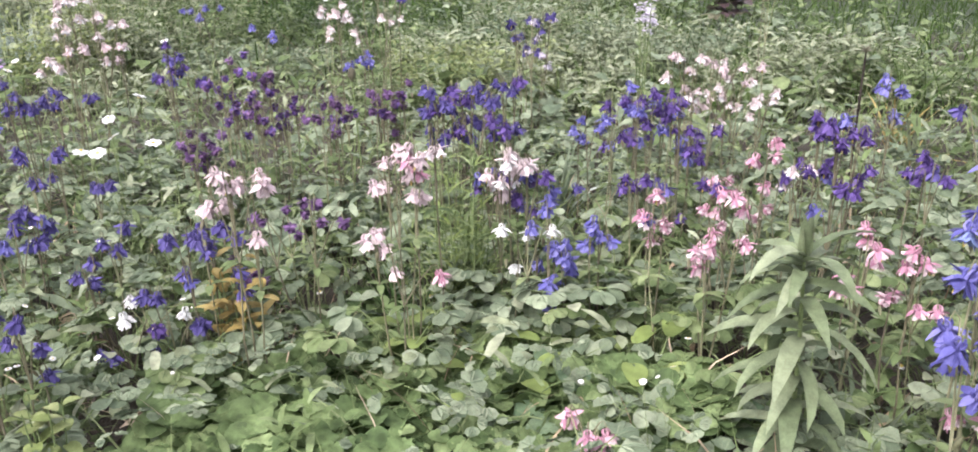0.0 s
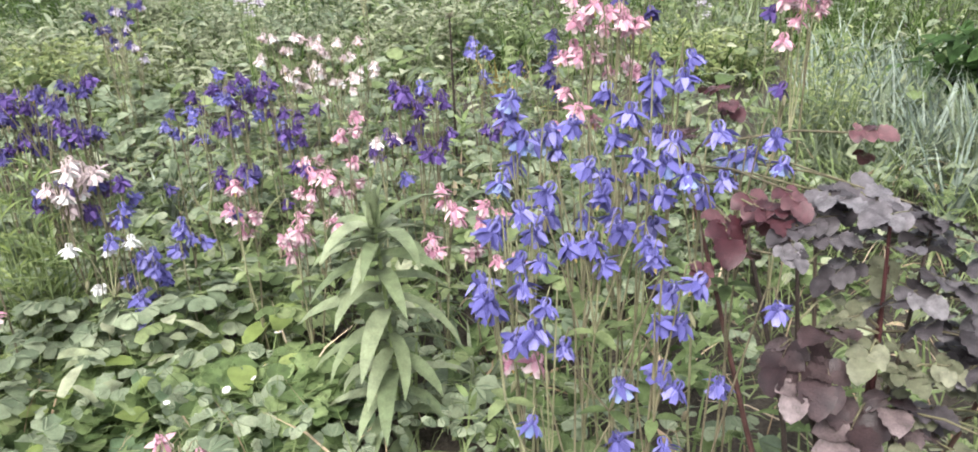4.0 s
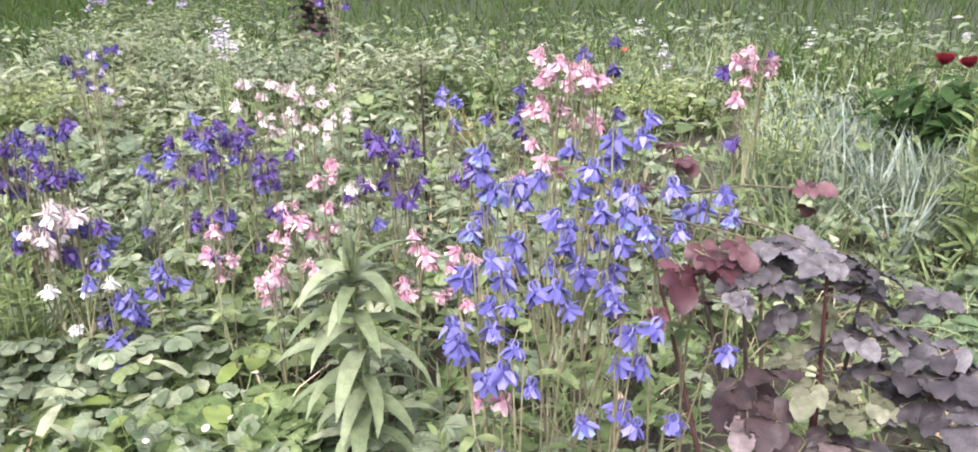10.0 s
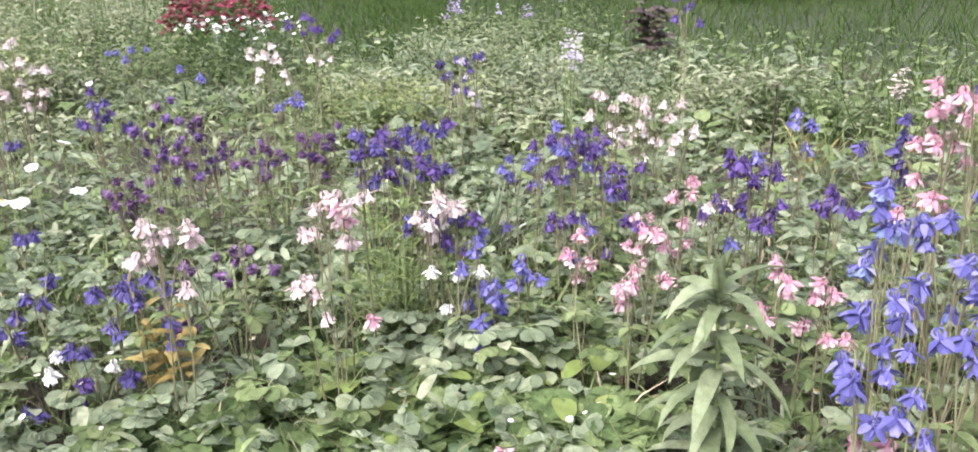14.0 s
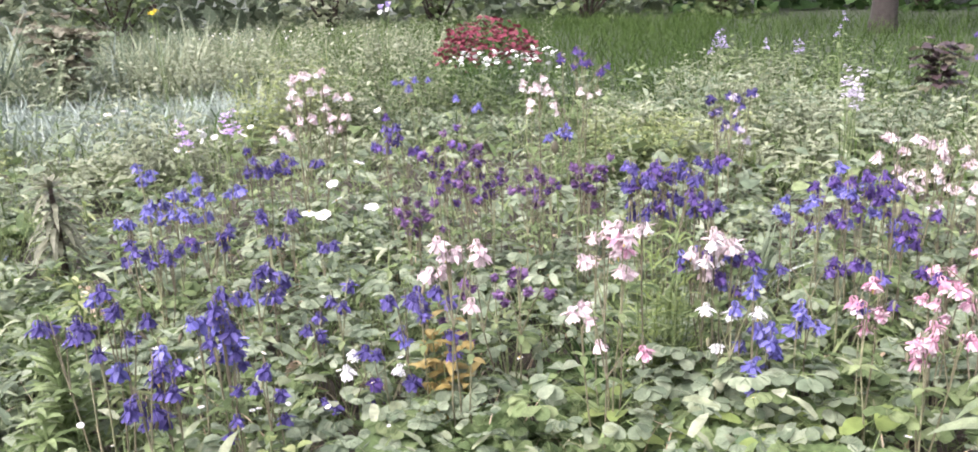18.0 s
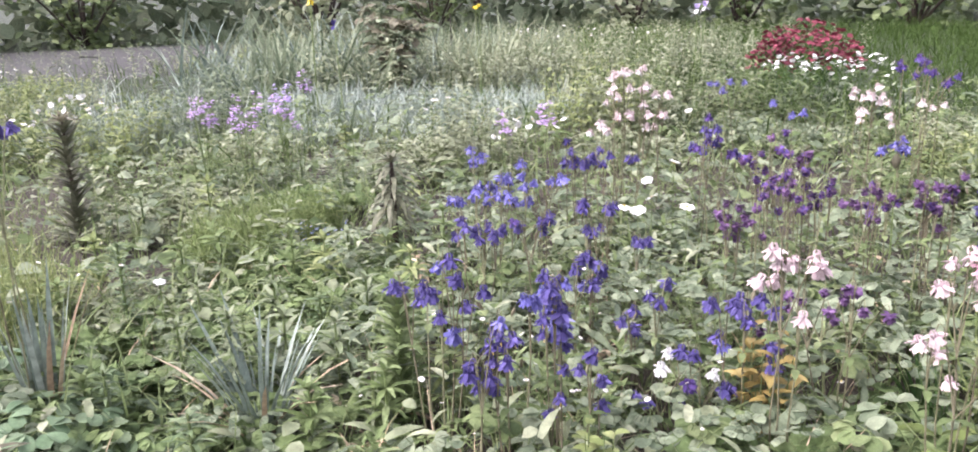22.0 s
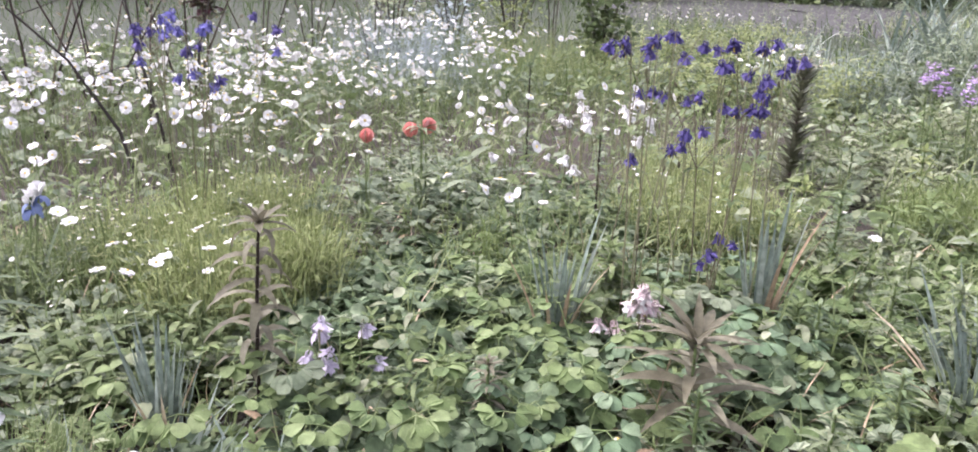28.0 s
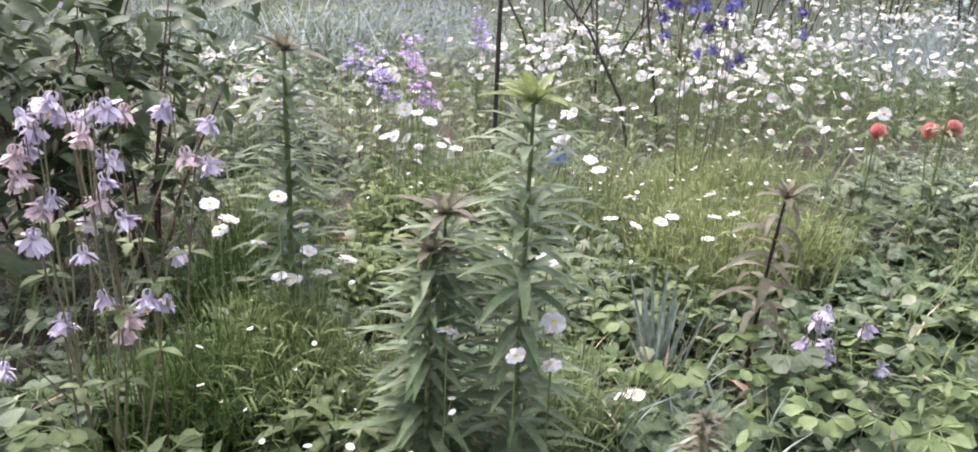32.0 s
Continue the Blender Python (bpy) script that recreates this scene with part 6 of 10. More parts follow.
columbine(1.14, 2.47, [(-0.03, -0.02, 0.49), (-0.02, -0.03, 0.53), (0.00, -0.05, 0.39), (0.06, -0.02, 0.37), (0.05, 0.06, 0.46), (-0.02, 0.04, 0.39), (-0.05, 0.02, 0.39)], "pink", "bright pink double columbine on thin stalks", 0.045, "pinkbell")
columbine(-0.91, 5.27, [(-0.02, -0.01, 0.73), (-0.02, -0.06, 0.62), (0.02, -0.17, 0.68), (0.04, -0.07, 0.75), (0.01, -0.01, 0.75), (0.07, -0.04, 0.72), (0.07, 0.03, 0.74), (0.03, 0.09, 0.78), (-0.06, 0.13, 0.64), (-0.08, 0.06, 0.73), (-0.08, 0.06, 0.76)], "shell", "white and pale pink columbine in full bloom", 0.047)
columbine(-0.69, 5.26, [(-0.09, -0.05, 0.65), (-0.08, -0.17, 0.73), (0.05, -0.01, 0.72), (0.14, 0.10, 0.70), (0.08, 0.10, 0.68), (-0.10, 0.04, 0.59)], "shell", "white and pale pink columbine in full bloom", 0.047)
columbine(-0.72, 5.54, [(-0.08, -0.03, 0.87), (0.08, -0.08, 0.85), (0.21, -0.11, 0.84), (0.03, 0.03, 0.85), (-0.02, 0.07, 0.83), (-0.02, 0.03, 0.82), (-0.10, 0.05, 0.89), (-0.10, 0.04, 0.86)], "dim", "faded dark violet columbine behind the others", 0.047)
columbine(-0.66, 5.69, [(-0.08, -0.03, 0.91), (-0.04, -0.02, 0.89), (0.07, -0.07, 0.78), (0.08, -0.06, 0.79), (0.06, 0.03, 0.76), (-0.01, 0.03, 0.83), (-0.08, 0.12, 0.87)], "dim", "faded dark violet columbine behind the others", 0.047)
columbine(0.17, 4.92, [(-0.09, -0.04, 0.73), (0.09, -0.10, 0.77), (0.02, 0.09, 0.72), (-0.02, 0.05, 0.60)], "indigo", "deep indigo columbine with nodding bells", 0.047, "lilac")
columbine(0.18, 5.11, [(-0.09, -0.01, 0.63), (-0.11, -0.04, 0.69), (-0.02, -0.02, 0.56), (-0.04, -0.05, 0.55), (-0.01, -0.03, 0.72), (0.03, -0.06, 0.71), (0.05, -0.06, 0.67), (0.11, -0.06, 0.74), (0.11, -0.00, 0.72), (0.09, 0.00, 0.48), (0.05, 0.01, 0.53), (0.03, 0.04, 0.62), (0.03, 0.07, 0.54), (0.01, 0.08, 0.60), (-0.06, 0.10, 0.62), (-0.08, 0.02, 0.62), (-0.11, 0.01, 0.68)], "indigo", "deep indigo columbine with nodding bells", 0.047, "lilac")
columbine(-1.97, 4.46, [(0.01, -0.09, 0.82), (0.07, -0.18, 0.86), (0.05, -0.09, 0.79), (0.07, -0.08, 0.92), (0.04, 0.03, 0.91), (-0.00, 0.15, 0.81), (-0.03, 0.05, 0.78), (-0.07, 0.07, 0.87), (-0.13, 0.13, 0.73), (-0.02, 0.00, 0.90)], "shell", "white and pale pink columbine in full bloom", 0.047, "blush")
columbine(-1.86, 4.51, [(-0.02, -0.09, 0.84), (0.03, 0.00, 0.84), (0.01, 0.02, 0.93), (-0.01, 0.06, 0.82), (-0.01, 0.01, 0.91)], "shell", "white and pale pink columbine in full bloom", 0.047, "blush")
columbine(-1.78, 4.56, [(0.10, -0.14, 0.71), (-0.08, 0.13, 0.60), (-0.02, 0.00, 0.79)], "shell", "white and pale pink columbine in full bloom", 0.047, "blush")
columbine(-1.87, 4.38, [(-0.21, -0.01, 0.60), (-0.09, -0.04, 0.62), (-0.10, -0.11, 0.67), (0.02, -0.14, 0.71), (0.20, -0.03, 0.72), (0.22, -0.00, 0.82), (0.10, 0.03, 0.71), (0.08, 0.06, 0.64), (0.05, 0.08, 0.75), (0.01, 0.02, 0.70), (-0.01, 0.03, 0.71), (-0.18, 0.07, 0.62), (-0.08, 0.03, 0.70)], "shell", "white and pale pink columbine in full bloom", 0.047, "blush")
columbine(-0.74, 4.84, [(-0.37, -0.02, 0.70), (0.02, -0.11, 0.55), (0.11, -0.02, 0.55), (0.10, -0.00, 0.55), (0.06, 0.02, 0.56), (0.08, 0.08, 0.58), (-0.00, 0.06, 0.53)], "blue", "clear blue columbine with nodding flowers among the leaves", 0.047)
columbine(-1.83, 6.04, [(-0.09, -0.03, 0.70), (-0.16, -0.09, 0.69), (-0.17, -0.18, 0.70), (0.21, -0.07, 0.58), (0.30, 0.07, 0.49), (0.26, 0.17, 0.46), (-0.02, 0.04, 0.69), (-0.17, 0.06, 0.64), (-0.16, 0.02, 0.63)], "blue", "clear blue columbine with nodding flowers among the leaves", 0.049)
columbine(-2.63, 1.17, [(-0.01, -0.02, 1.03), (-0.03, -0.09, 1.02), (-0.01, -0.10, 1.05), (0.03, -0.16, 1.04), (0.05, -0.02, 1.06), (0.10, 0.12, 1.05), (-0.02, 0.11, 1.00), (-0.01, 0.05, 1.07), (-0.05, 0.09, 1.06), (-0.05, 0.00, 1.01)], "indigo", "deep indigo columbine with nodding bells", 0.049)
columbine(-2.64, 1.46, [(-0.02, -0.01, 0.97), (-0.05, -0.05, 1.02), (0.04, -0.07, 0.98), (0.06, -0.05, 1.05), (-0.01, 0.11, 0.91), (-0.03, 0.07, 0.94)], "indigo", "deep indigo columbine with nodding bells", 0.049)
columbine(-2.54, 1.55, [(-0.05, -0.03, 1.04), (0.04, -0.07, 0.91), (0.02, -0.02, 1.06), (0.12, -0.10, 0.96), (0.00, 0.03, 0.97), (-0.01, 0.10, 1.00), (-0.05, 0.08, 0.99), (-0.08, 0.02, 0.87)], "indigo", "deep indigo columbine with nodding bells", 0.049)
columbine(-2.66, 1.38, [(-0.06, -0.00, 0.86), (-0.14, -0.18, 0.86), (-0.11, -0.15, 0.87), (-0.03, -0.15, 0.87), (0.02, -0.08, 0.86), (0.15, 0.12, 0.85), (0.13, 0.10, 0.85), (0.13, 0.12, 0.78), (0.04, 0.09, 0.83), (-0.13, 0.13, 0.81)], "indigo", "deep indigo columbine with nodding bells", 0.047)
columbine(-2.65, 1.28, [(-0.02, -0.01, 0.69), (-0.11, -0.11, 0.64), (0.09, -0.01, 0.77), (0.05, -0.00, 0.72), (0.03, 0.02, 0.75), (-0.04, 0.11, 0.75)], "indigo", "deep indigo columbine with nodding bells", 0.047)
columbine(-2.58, 1.43, [(-0.02, -0.04, 0.30), (0.04, -0.04, 0.36), (0.04, 0.04, 0.39), (-0.06, 0.04, 0.38)], "indigo", "deep indigo columbine with nodding bells", 0.043)
columbine(-2.97, 1.17, [(-0.13, -0.08, 0.76), (-0.04, -0.09, 0.74), (-0.07, -0.15, 0.57), (0.00, -0.09, 0.71), (0.01, -0.14, 0.55), (0.10, 0.10, 0.75), (0.06, 0.06, 0.81), (0.08, 0.12, 0.71), (0.04, 0.09, 0.79), (0.03, 0.10, 0.66), (-0.08, 0.09, 0.74)], "white", "small white columbine low among leaves", 0.047)
columbine(-4.02, 1.31, [(-0.12, -0.04, 0.31), (-0.09, -0.24, 0.36), (-0.12, -0.33, 0.32), (0.08, -0.04, 0.55), (0.05, 0.01, 0.52), (0.04, 0.06, 0.66), (0.12, 0.29, 0.55), (0.03, 0.29, 0.58)], "white", "small white columbine low among leaves", 0.047)
columbine(-2.37, 1.07, [(-0.06, -0.04, 0.16), (-0.03, -0.11, 0.19), (0.02, -0.01, 0.27), (0.04, 0.01, 0.32), (0.02, 0.00, 0.28), (0.03, 0.01, 0.32), (0.01, 0.03, 0.26), (-0.01, 0.07, 0.25), (-0.02, 0.04, 0.20)], "shell", "white and pale pink columbine low among leaves", 0.056, "blush")
columbine(-2.31, 0.14, [(-0.05, -0.05, 0.24), (0.01, -0.08, 0.19), (0.04, -0.04, 0.31), (0.03, -0.02, 0.21), (0.06, -0.03, 0.19), (0.03, 0.12, 0.17), (-0.12, 0.09, 0.21)], "lilac", "pale lilac columbine with large drooping bells", 0.054)
columbine(-3.67, -0.40, [(-0.09, -0.02, 0.96), (-0.15, -0.14, 0.95), (0.03, -0.16, 0.98), (0.06, -0.06, 0.96), (0.17, -0.14, 0.99), (0.16, -0.02, 1.00), (0.13, 0.12, 1.00), (0.06, 0.14, 0.78), (0.02, 0.07, 0.91), (-0.06, 0.08, 0.97), (-0.08, 0.10, 0.73), (-0.07, 0.03, 0.79), (-0.17, 0.00, 0.87)], "blue", "clear blue columbine with nodding flowers among the leaves", 0.049, "indigo")
columbine(-3.76, -0.34, [(-0.16, -0.27, 0.89), (-0.06, -0.15, 1.00), (0.04, -0.23, 0.84), (0.02, -0.09, 0.77), (0.07, -0.09, 1.03), (0.18, 0.31, 0.90), (-0.01, 0.22, 1.02), (-0.08, 0.30, 0.96)], "blue", "clear blue columbine with nodding flowers among the leaves", 0.049, "indigo")
columbine(-1.26, -1.40, [(-0.08, -0.03, 0.85), (-0.05, -0.02, 0.86), (-0.00, -0.01, 0.88), (0.01, -0.03, 0.90), (0.04, -0.04, 0.86), (0.07, -0.03, 0.89), (0.06, 0.03, 0.92), (-0.02, 0.08, 0.90), (-0.02, 0.05, 0.89)], "lilac", "pale lilac columbine with large drooping bells", 0.050)
columbine(-1.33, -1.30, [(-0.01, -0.07, 0.78), (-0.01, -0.10, 0.78), (0.02, -0.11, 0.65), (0.04, -0.05, 0.75), (0.07, 0.01, 0.69), (-0.03, 0.14, 0.79), (-0.04, 0.14, 0.87), (-0.04, 0.04, 0.89)], "lilac", "pale lilac columbine with large drooping bells", 0.050)
columbine(-1.22, -1.34, [(-0.02, -0.00, 0.52), (0.03, -0.05, 0.74), (0.13, -0.12, 0.41), (0.05, -0.04, 0.49), (0.09, -0.04, 0.68), (0.02, -0.00, 0.63), (-0.05, 0.08, 0.52), (-0.09, 0.09, 0.50), (-0.15, 0.08, 0.58)], "lilac", "pale lilac columbine with large drooping bells", 0.050)
columbine(-1.25, -1.36, [(0.04, -0.09, 0.82), (0.08, -0.08, 0.82), (0.09, -0.07, 0.78), (0.07, -0.04, 0.72), (0.06, 0.06, 0.87), (-0.11, 0.15, 0.80), (-0.03, 0.04, 0.46), (-0.02, 0.01, 0.72), (-0.05, 0.01, 0.42), (-0.12, 0.00, 0.87)], "blush", "pale pink columbine with flared bells", 0.048, "lilac")
# lilies before bloom
lily(0.84, 2.27, 0.62, 0.18, 0.0175, 46, LEAF_LILY, "tall lily before bloom with broad fresh green leaves", lean=(-0.02, 0.0), droop=1.4, rise=0.45, flare=True)
lily(-1.515, -0.553, 0.98, 0.19, 0.0135, 0, LEAF_LILY_DIM, "tall lily with a pale yellow-green tip", crown=LEAF_LIME, droop=0.8, rise=0.55, whorls=22, tuft=18)
lily(-1.492, -0.744, 0.66, 0.18, 0.0125, 0, LEAF_LILY_DIM, "lily with bronze tip and dense narrow leaves", crown=LEAF_BRONZE, droop=0.65, rise=0.45, whorls=17)
lily(-1.559, -0.738, 0.72, 0.18, 0.0125, 0, LEAF_LILY_DIM, "lily with bronze tip and dense narrow leaves", crown=LEAF_BRONZE, droop=0.65, rise=0.45, whorls=17)
lily(-1.968, -1.35, 0.95, 0.2, 0.014, 0, LEAF_LILY_DIM, "tall dark green lily with drooping leaves", crown=LEAF_BRONZE, droop=0.85, whorls=24, thick=1.6)
lily(-2.27, -0.081, 0.65, 0.13, 0.0125, 32, LEAF_BRONZE, "lily with bronze leaves on a dark stem", stem=STEM_DARK, droop=1.4, bare=0.3, lean=(0.03, 0.03))
lily(-1.959, 1.08, 0.36, 0.22, 0.0165, 30, LEAF_BRONZE, "low lily with a star of long bronze leaves", droop=0.7, rise=0.5)
lily(-2.034, 0.528, 0.3, 0.09, 0.006, 0, LEAF_BRONZE, "small lily shoot with reddish tip", whorls=8)
lily(-1.747, -0.163, 0.25, 0.09, 0.008, 0, LEAF_BRONZE, "small lily shoot with reddish tip", whorls=8)
lily(-2.679, 3.461, 0.58, 0.23, 0.015, 0, LEAF_OLIVE, "lily with a dark bare stem below", stem=STEM_DARK, bare=0.5, droop=1.3, rise=0.5, whorls=8, thick=2.8)
lily(-4.294, 2.738, 0.78, 0.19, 0.016, 0, LEAF_OLIVE, "tall slim lily with dark crowded leaves", stem=STEM_DARK, crown=LEAF_BRONZE, droop=0.5, rise=0.85, bare=0.12, whorls=20, thick=1.6)
lily(-1.6, 2.25, 0.51, 0.13, 0.0135, 0, LEAF_FRESH, "young green lily with dense upright leaves", droop=0.7, rise=0.9, whorls=17, thick=1.2)
lily(-2.981, 2.171, 0.45, 0.09, 0.008, 0, LEAF_LILY_DIM, "young green lily among the strawberries", droop=0.7, rise=0.7, whorls=12)
lily(-3.606, 1.355, 0.55, 0.08, 0.007, 0, LEAF_LILY_DIM, "slim lily on a dark stem", stem=STEM_DARK, whorls=12)
lily(-4.847, 1.341, 0.7, 0.1, 0.009, 0, LEAF_LILY_DIM, "slim lily on a dark stem", stem=STEM_DARK, whorls=12)
lily(-3.83, 0.582, 0.72, 0.13, 0.012, 0, LEAF_LILY, "lily with light green arching leaves", whorls=8)
lily(-2.044, 1.957, 0.42, 0.1, 0.007, 0, LEAF_LILY, "young lily with pale narrow leaves", whorls=12)
lily(-2.789, 1.141, 0.3, 0.1, 0.008, 0, LEAF_LILY, "young lily with pale narrow leaves", whorls=10)
lily(-1.809, 2.051, 0.2, 0.08, 0.007, 0, LEAF_LILY, "lily shoot with yellow-green narrow leaves", whorls=8)
lily(-1.793, 2.082, 0.25, 0.08, 0.007, 0, LEAF_LILY, "lily shoot with yellow-green narrow leaves", whorls=8)
lily(3.359, 2.836, 0.7, 0.13, 0.012, 0, LEAF_LIME, "lily with yellow-green upright leaves", droop=0.5, rise=0.95, whorls=12)
lily(1.505, 4.015, 0.75, 0.07, 0.006, 16, LEAF_BRONZE, "dark thin lily stem with few leaves", stem=STEM_DARK, bare=0.3)
lily(-3.282, 2.868, 0.264, 0.1, 0.008, 0, LEAF_LILY_DIM, "young lily shoot with a pale star of leaves", whorls=6, tuft=6, droop=0.8, rise=0.6)
lily(-2.329, 1.961, 0.3285, 0.1, 0.008, 0, LEAF_LILY, "young lily shoot with a pale star of leaves", whorls=6, tuft=6, droop=0.8, rise=0.6)
lily(-2.275, 1.656, 0.288, 0.1, 0.008, 0, LEAF_LILY_DIM, "young lily shoot with a pale star of leaves", whorls=6, tuft=6, droop=0.8, rise=0.6)
lily(-2.429, 1.184, 0.32399999999999995, 0.1, 0.008, 0, LEAF_LILY_DIM, "young lily shoot with a pale star of leaves", whorls=6, tuft=6, droop=0.8, rise=0.6)
lily(-1.85, 2.273, 0.255, 0.1, 0.008, 0, LEAF_LILY, "young lily shoot with a pale star of leaves", whorls=6, tuft=6, droop=0.8, rise=0.6)
lily(-1.704, 1.348, 0.2505, 0.1, 0.008, 0, LEAF_LILY, "young lily shoot with a pale star of leaves", whorls=6, tuft=6, droop=0.8, rise=0.6)
lily(-2.721, 2.327, 0.291, 0.1, 0.008, 0, LEAF_LILY, "young lily shoot with a pale star of leaves", whorls=6, tuft=6, droop=0.8, rise=0.6)
lily(-3.107, 3.036, 0.252, 0.1, 0.008, 0, LEAF_LILY_DIM, "young lily shoot with a pale star of leaves", whorls=6, tuft=6, droop=0.8, rise=0.6)
lily(-3.269, 1.887, 0.306, 0.1, 0.008, 0, LEAF_LILY_DIM, "young lily shoot with a pale star of leaves", whorls=6, tuft=6, droop=0.8, rise=0.6)
lily(-2.283, 2.561, 0.24, 0.1, 0.008, 0, LEAF_LILY_DIM, "young lily shoot with a pale star of leaves", whorls=6, tuft=6, droop=0.8, rise=0.6)
lily(-1.831, 1.039, 0.27, 0.1, 0.008, 0, LEAF_LILY_DIM, "young lily shoot with a pale star of leaves", whorls=6, tuft=6, droop=0.8, rise=0.6)
lily(-1.84, 1.64, 0.27, 0.1, 0.008, 0, LEAF_LILY_DIM, "young lily shoot with a pale star of leaves", whorls=6, tuft=6, droop=0.8, rise=0.6)
lily(-2.78, 0.644, 0.303, 0.1, 0.008, 0, LEAF_LILY, "young lily shoot with a pale star of leaves", whorls=6, tuft=6, droop=0.8, rise=0.6)
lily(-3.891, 4.331, 0.3, 0.1, 0.008, 0, LEAF_LILY, "young lily shoot with a pale star of leaves", whorls=6, tuft=6, droop=0.8, rise=0.6)
lily(-4.553, 4.571, 0.3, 0.1, 0.008, 0, LEAF_LILY, "young lily shoot with a pale star of leaves", whorls=6, tuft=6, droop=0.8, rise=0.6)
lily(-1.612, 2.131, 0.3, 0.1, 0.008, 0, LEAF_LILY, "young lily shoot with a pale star of leaves", whorls=6, tuft=6, droop=0.8, rise=0.6)
lily(-1.674, 2.324, 0.3, 0.1, 0.008, 0, LEAF_LILY, "young lily shoot with a pale star of leaves", whorls=6, tuft=6, droop=0.8, rise=0.6)
# strap-leaved clumps
straps("iris_clump", -2.554, 0.872, 30, 0.5, 0.0106, LEAF_SWORD, "upright blue-grey iris clump", "iris", fan=0.07, droop=0.16, second=LEAF_DRY)
straps("iris_clump", -2.54, 1.604, 20, 0.56, 0.0119, LEAF_SWORD, "upright blue-grey iris clump with pale dry tips", "iris", fan=0.05, droop=0.12, second=LEAF_DRY)
straps("iris_clump", -1.907, 1.938, 60, 0.46, 0.008, LEAF_SWORD, "dense grey-green tuft of narrow leaves", "iris", fan=0.28, droop=0.35, second=LEAF_DRY)
straps("iris_clump", -2.174, 2.203, 30, 0.3, 0.006, LEAF_SILVER, "dense grey-green tuft of narrow leaves", "iris", fan=0.5)
straps("iris_clump", -2.104, -0.305, 22, 0.42, 0.0075, LEAF_SWORD, "blue-grey iris clump among strawberry leaves", "iris", fan=0.05, droop=0.15, second=LEAF_DRY)
straps("iris_clump", -2.178, -0.326, 20, 0.38, 0.0081, LEAF_SWORD, "blue-grey iris clump among strawberry leaves", "iris", fan=0.06, droop=0.15)
straps("iris_clump", 0.31, 4.0, 34, 0.44, 0.009, LEAF_GREY, "grey-green iris clump behind the columbines", "iris", fan=0.32, second=LEAF_SILVER)
straps("grass_clump", 0.001, 3.189, 26, 0.5, 0.006, GRASS_FRESH, "tall feathery green tuft between the columbines", "grass", fan=0.45)
straps("grass_clump", -0.246, 3.169, 18, 0.3, 0.007, LEAF_DARK, "dark green tuft of narrow leaves", "grass", fan=0.45)
straps("iris_clump", -4.741, 7.004, 24, 0.38, 0.009, LEAF_PALE, "pale green strap-leaved clump", "iris", fan=0.5, second=LEAF_DRY)
straps("iris_clump", 2.081, 4.819, 22, 0.36, 0.009, LEAF_PALE, "yellowing strap-leaved clump with dry tips", "iris", fan=0.45, second=LEAF_GOLD)
straps("iris_clump", 2.111, 5.165, 14, 0.36, 0.008, LEAF_GOLD, "strap-leaved clump with yellow dying leaves", "iris", fan=0.5)
straps("iris_clump", 3.462, 3.658, 38, 0.42, 0.0055, LEAF_GREY, "dense grey-green strap-leaved clump", "iris", fan=0.32)
straps("iris_clump", 3.425, 3.364, 38, 0.42, 0.0055, LEAF_SWORD, "dense grey-green strap-leaved clump", "iris", fan=0.32)
straps("iris_clump", 3.793, 3.499, 38, 0.42, 0.0055, LEAF_GREY, "dense grey-green strap-leaved clump", "iris", fan=0.32)
straps("iris_clump", 3.957, 3.974, 38, 0.42, 0.0055, LEAF_SWORD, "dense grey-green strap-leaved clump", "iris", fan=0.32)
straps("iris_clump", 3.392, 3.104, 38, 0.42, 0.0055, LEAF_GREY, "dense grey-green strap-leaved clump", "iris", fan=0.32)
straps("iris_clump", 3.055, 2.87, 38, 0.42, 0.0055, LEAF_SWORD, "dense grey-green strap-leaved clump", "iris", fan=0.32)
straps("iris_clump", 3.683, 3.24, 38, 0.42, 0.0055, LEAF_GREY, "dense grey-green strap-leaved clump", "iris", fan=0.32)
straps("grass_clump", 1.067, 2.421, 22, 0.25, 0.007, LEAF_GREY, "tuft with dry pink-brown leaf tips", "grass", fan=0.6, second=LEAF_DRY)
straps("grass_clump", 1.753, 1.818, 20, 0.24, 0.006, LEAF_PALE, "pale tuft with dry leaves under the rose", "grass", fan=0.7, second=LEAF_DRY)
# ox-eye daisies
oxeye(-1.474, 4.061, 0.56, 1, 0.029, "white ox-eye daisy on a thin leaning stem", 1.25)
oxeye(-1.512, 3.853, 0.52, 1, 0.028, "white ox-eye daisy on a thin leaning stem", 1.25)
oxeye(-1.454, 3.512, 0.48, 1, 0.026, "white ox-eye daisy on a thin leaning stem", 1.25)
oxeye(-1.391, 3.512, 0.47, 1, 0.026, "white ox-eye daisy on a thin leaning stem", 1.25)
oxeye(-1.224, 3.618, 0.48, 1, 0.026, "white ox-eye daisy on a thin leaning stem", 1.25)
oxeye(-1.388, 3.635, 0.5, 1, 0.026, "white ox-eye daisy on a thin leaning stem", 1.25)
oxeye(-4.046, 5.482, 0.55, 2, 0.081, "white ox-eye daisy on a thin leaning stem", 1.0)
oxeye(-2.956, 5.133, 0.5, 2, 0.06, "white ox-eye daisy on a thin leaning stem", 1.0)
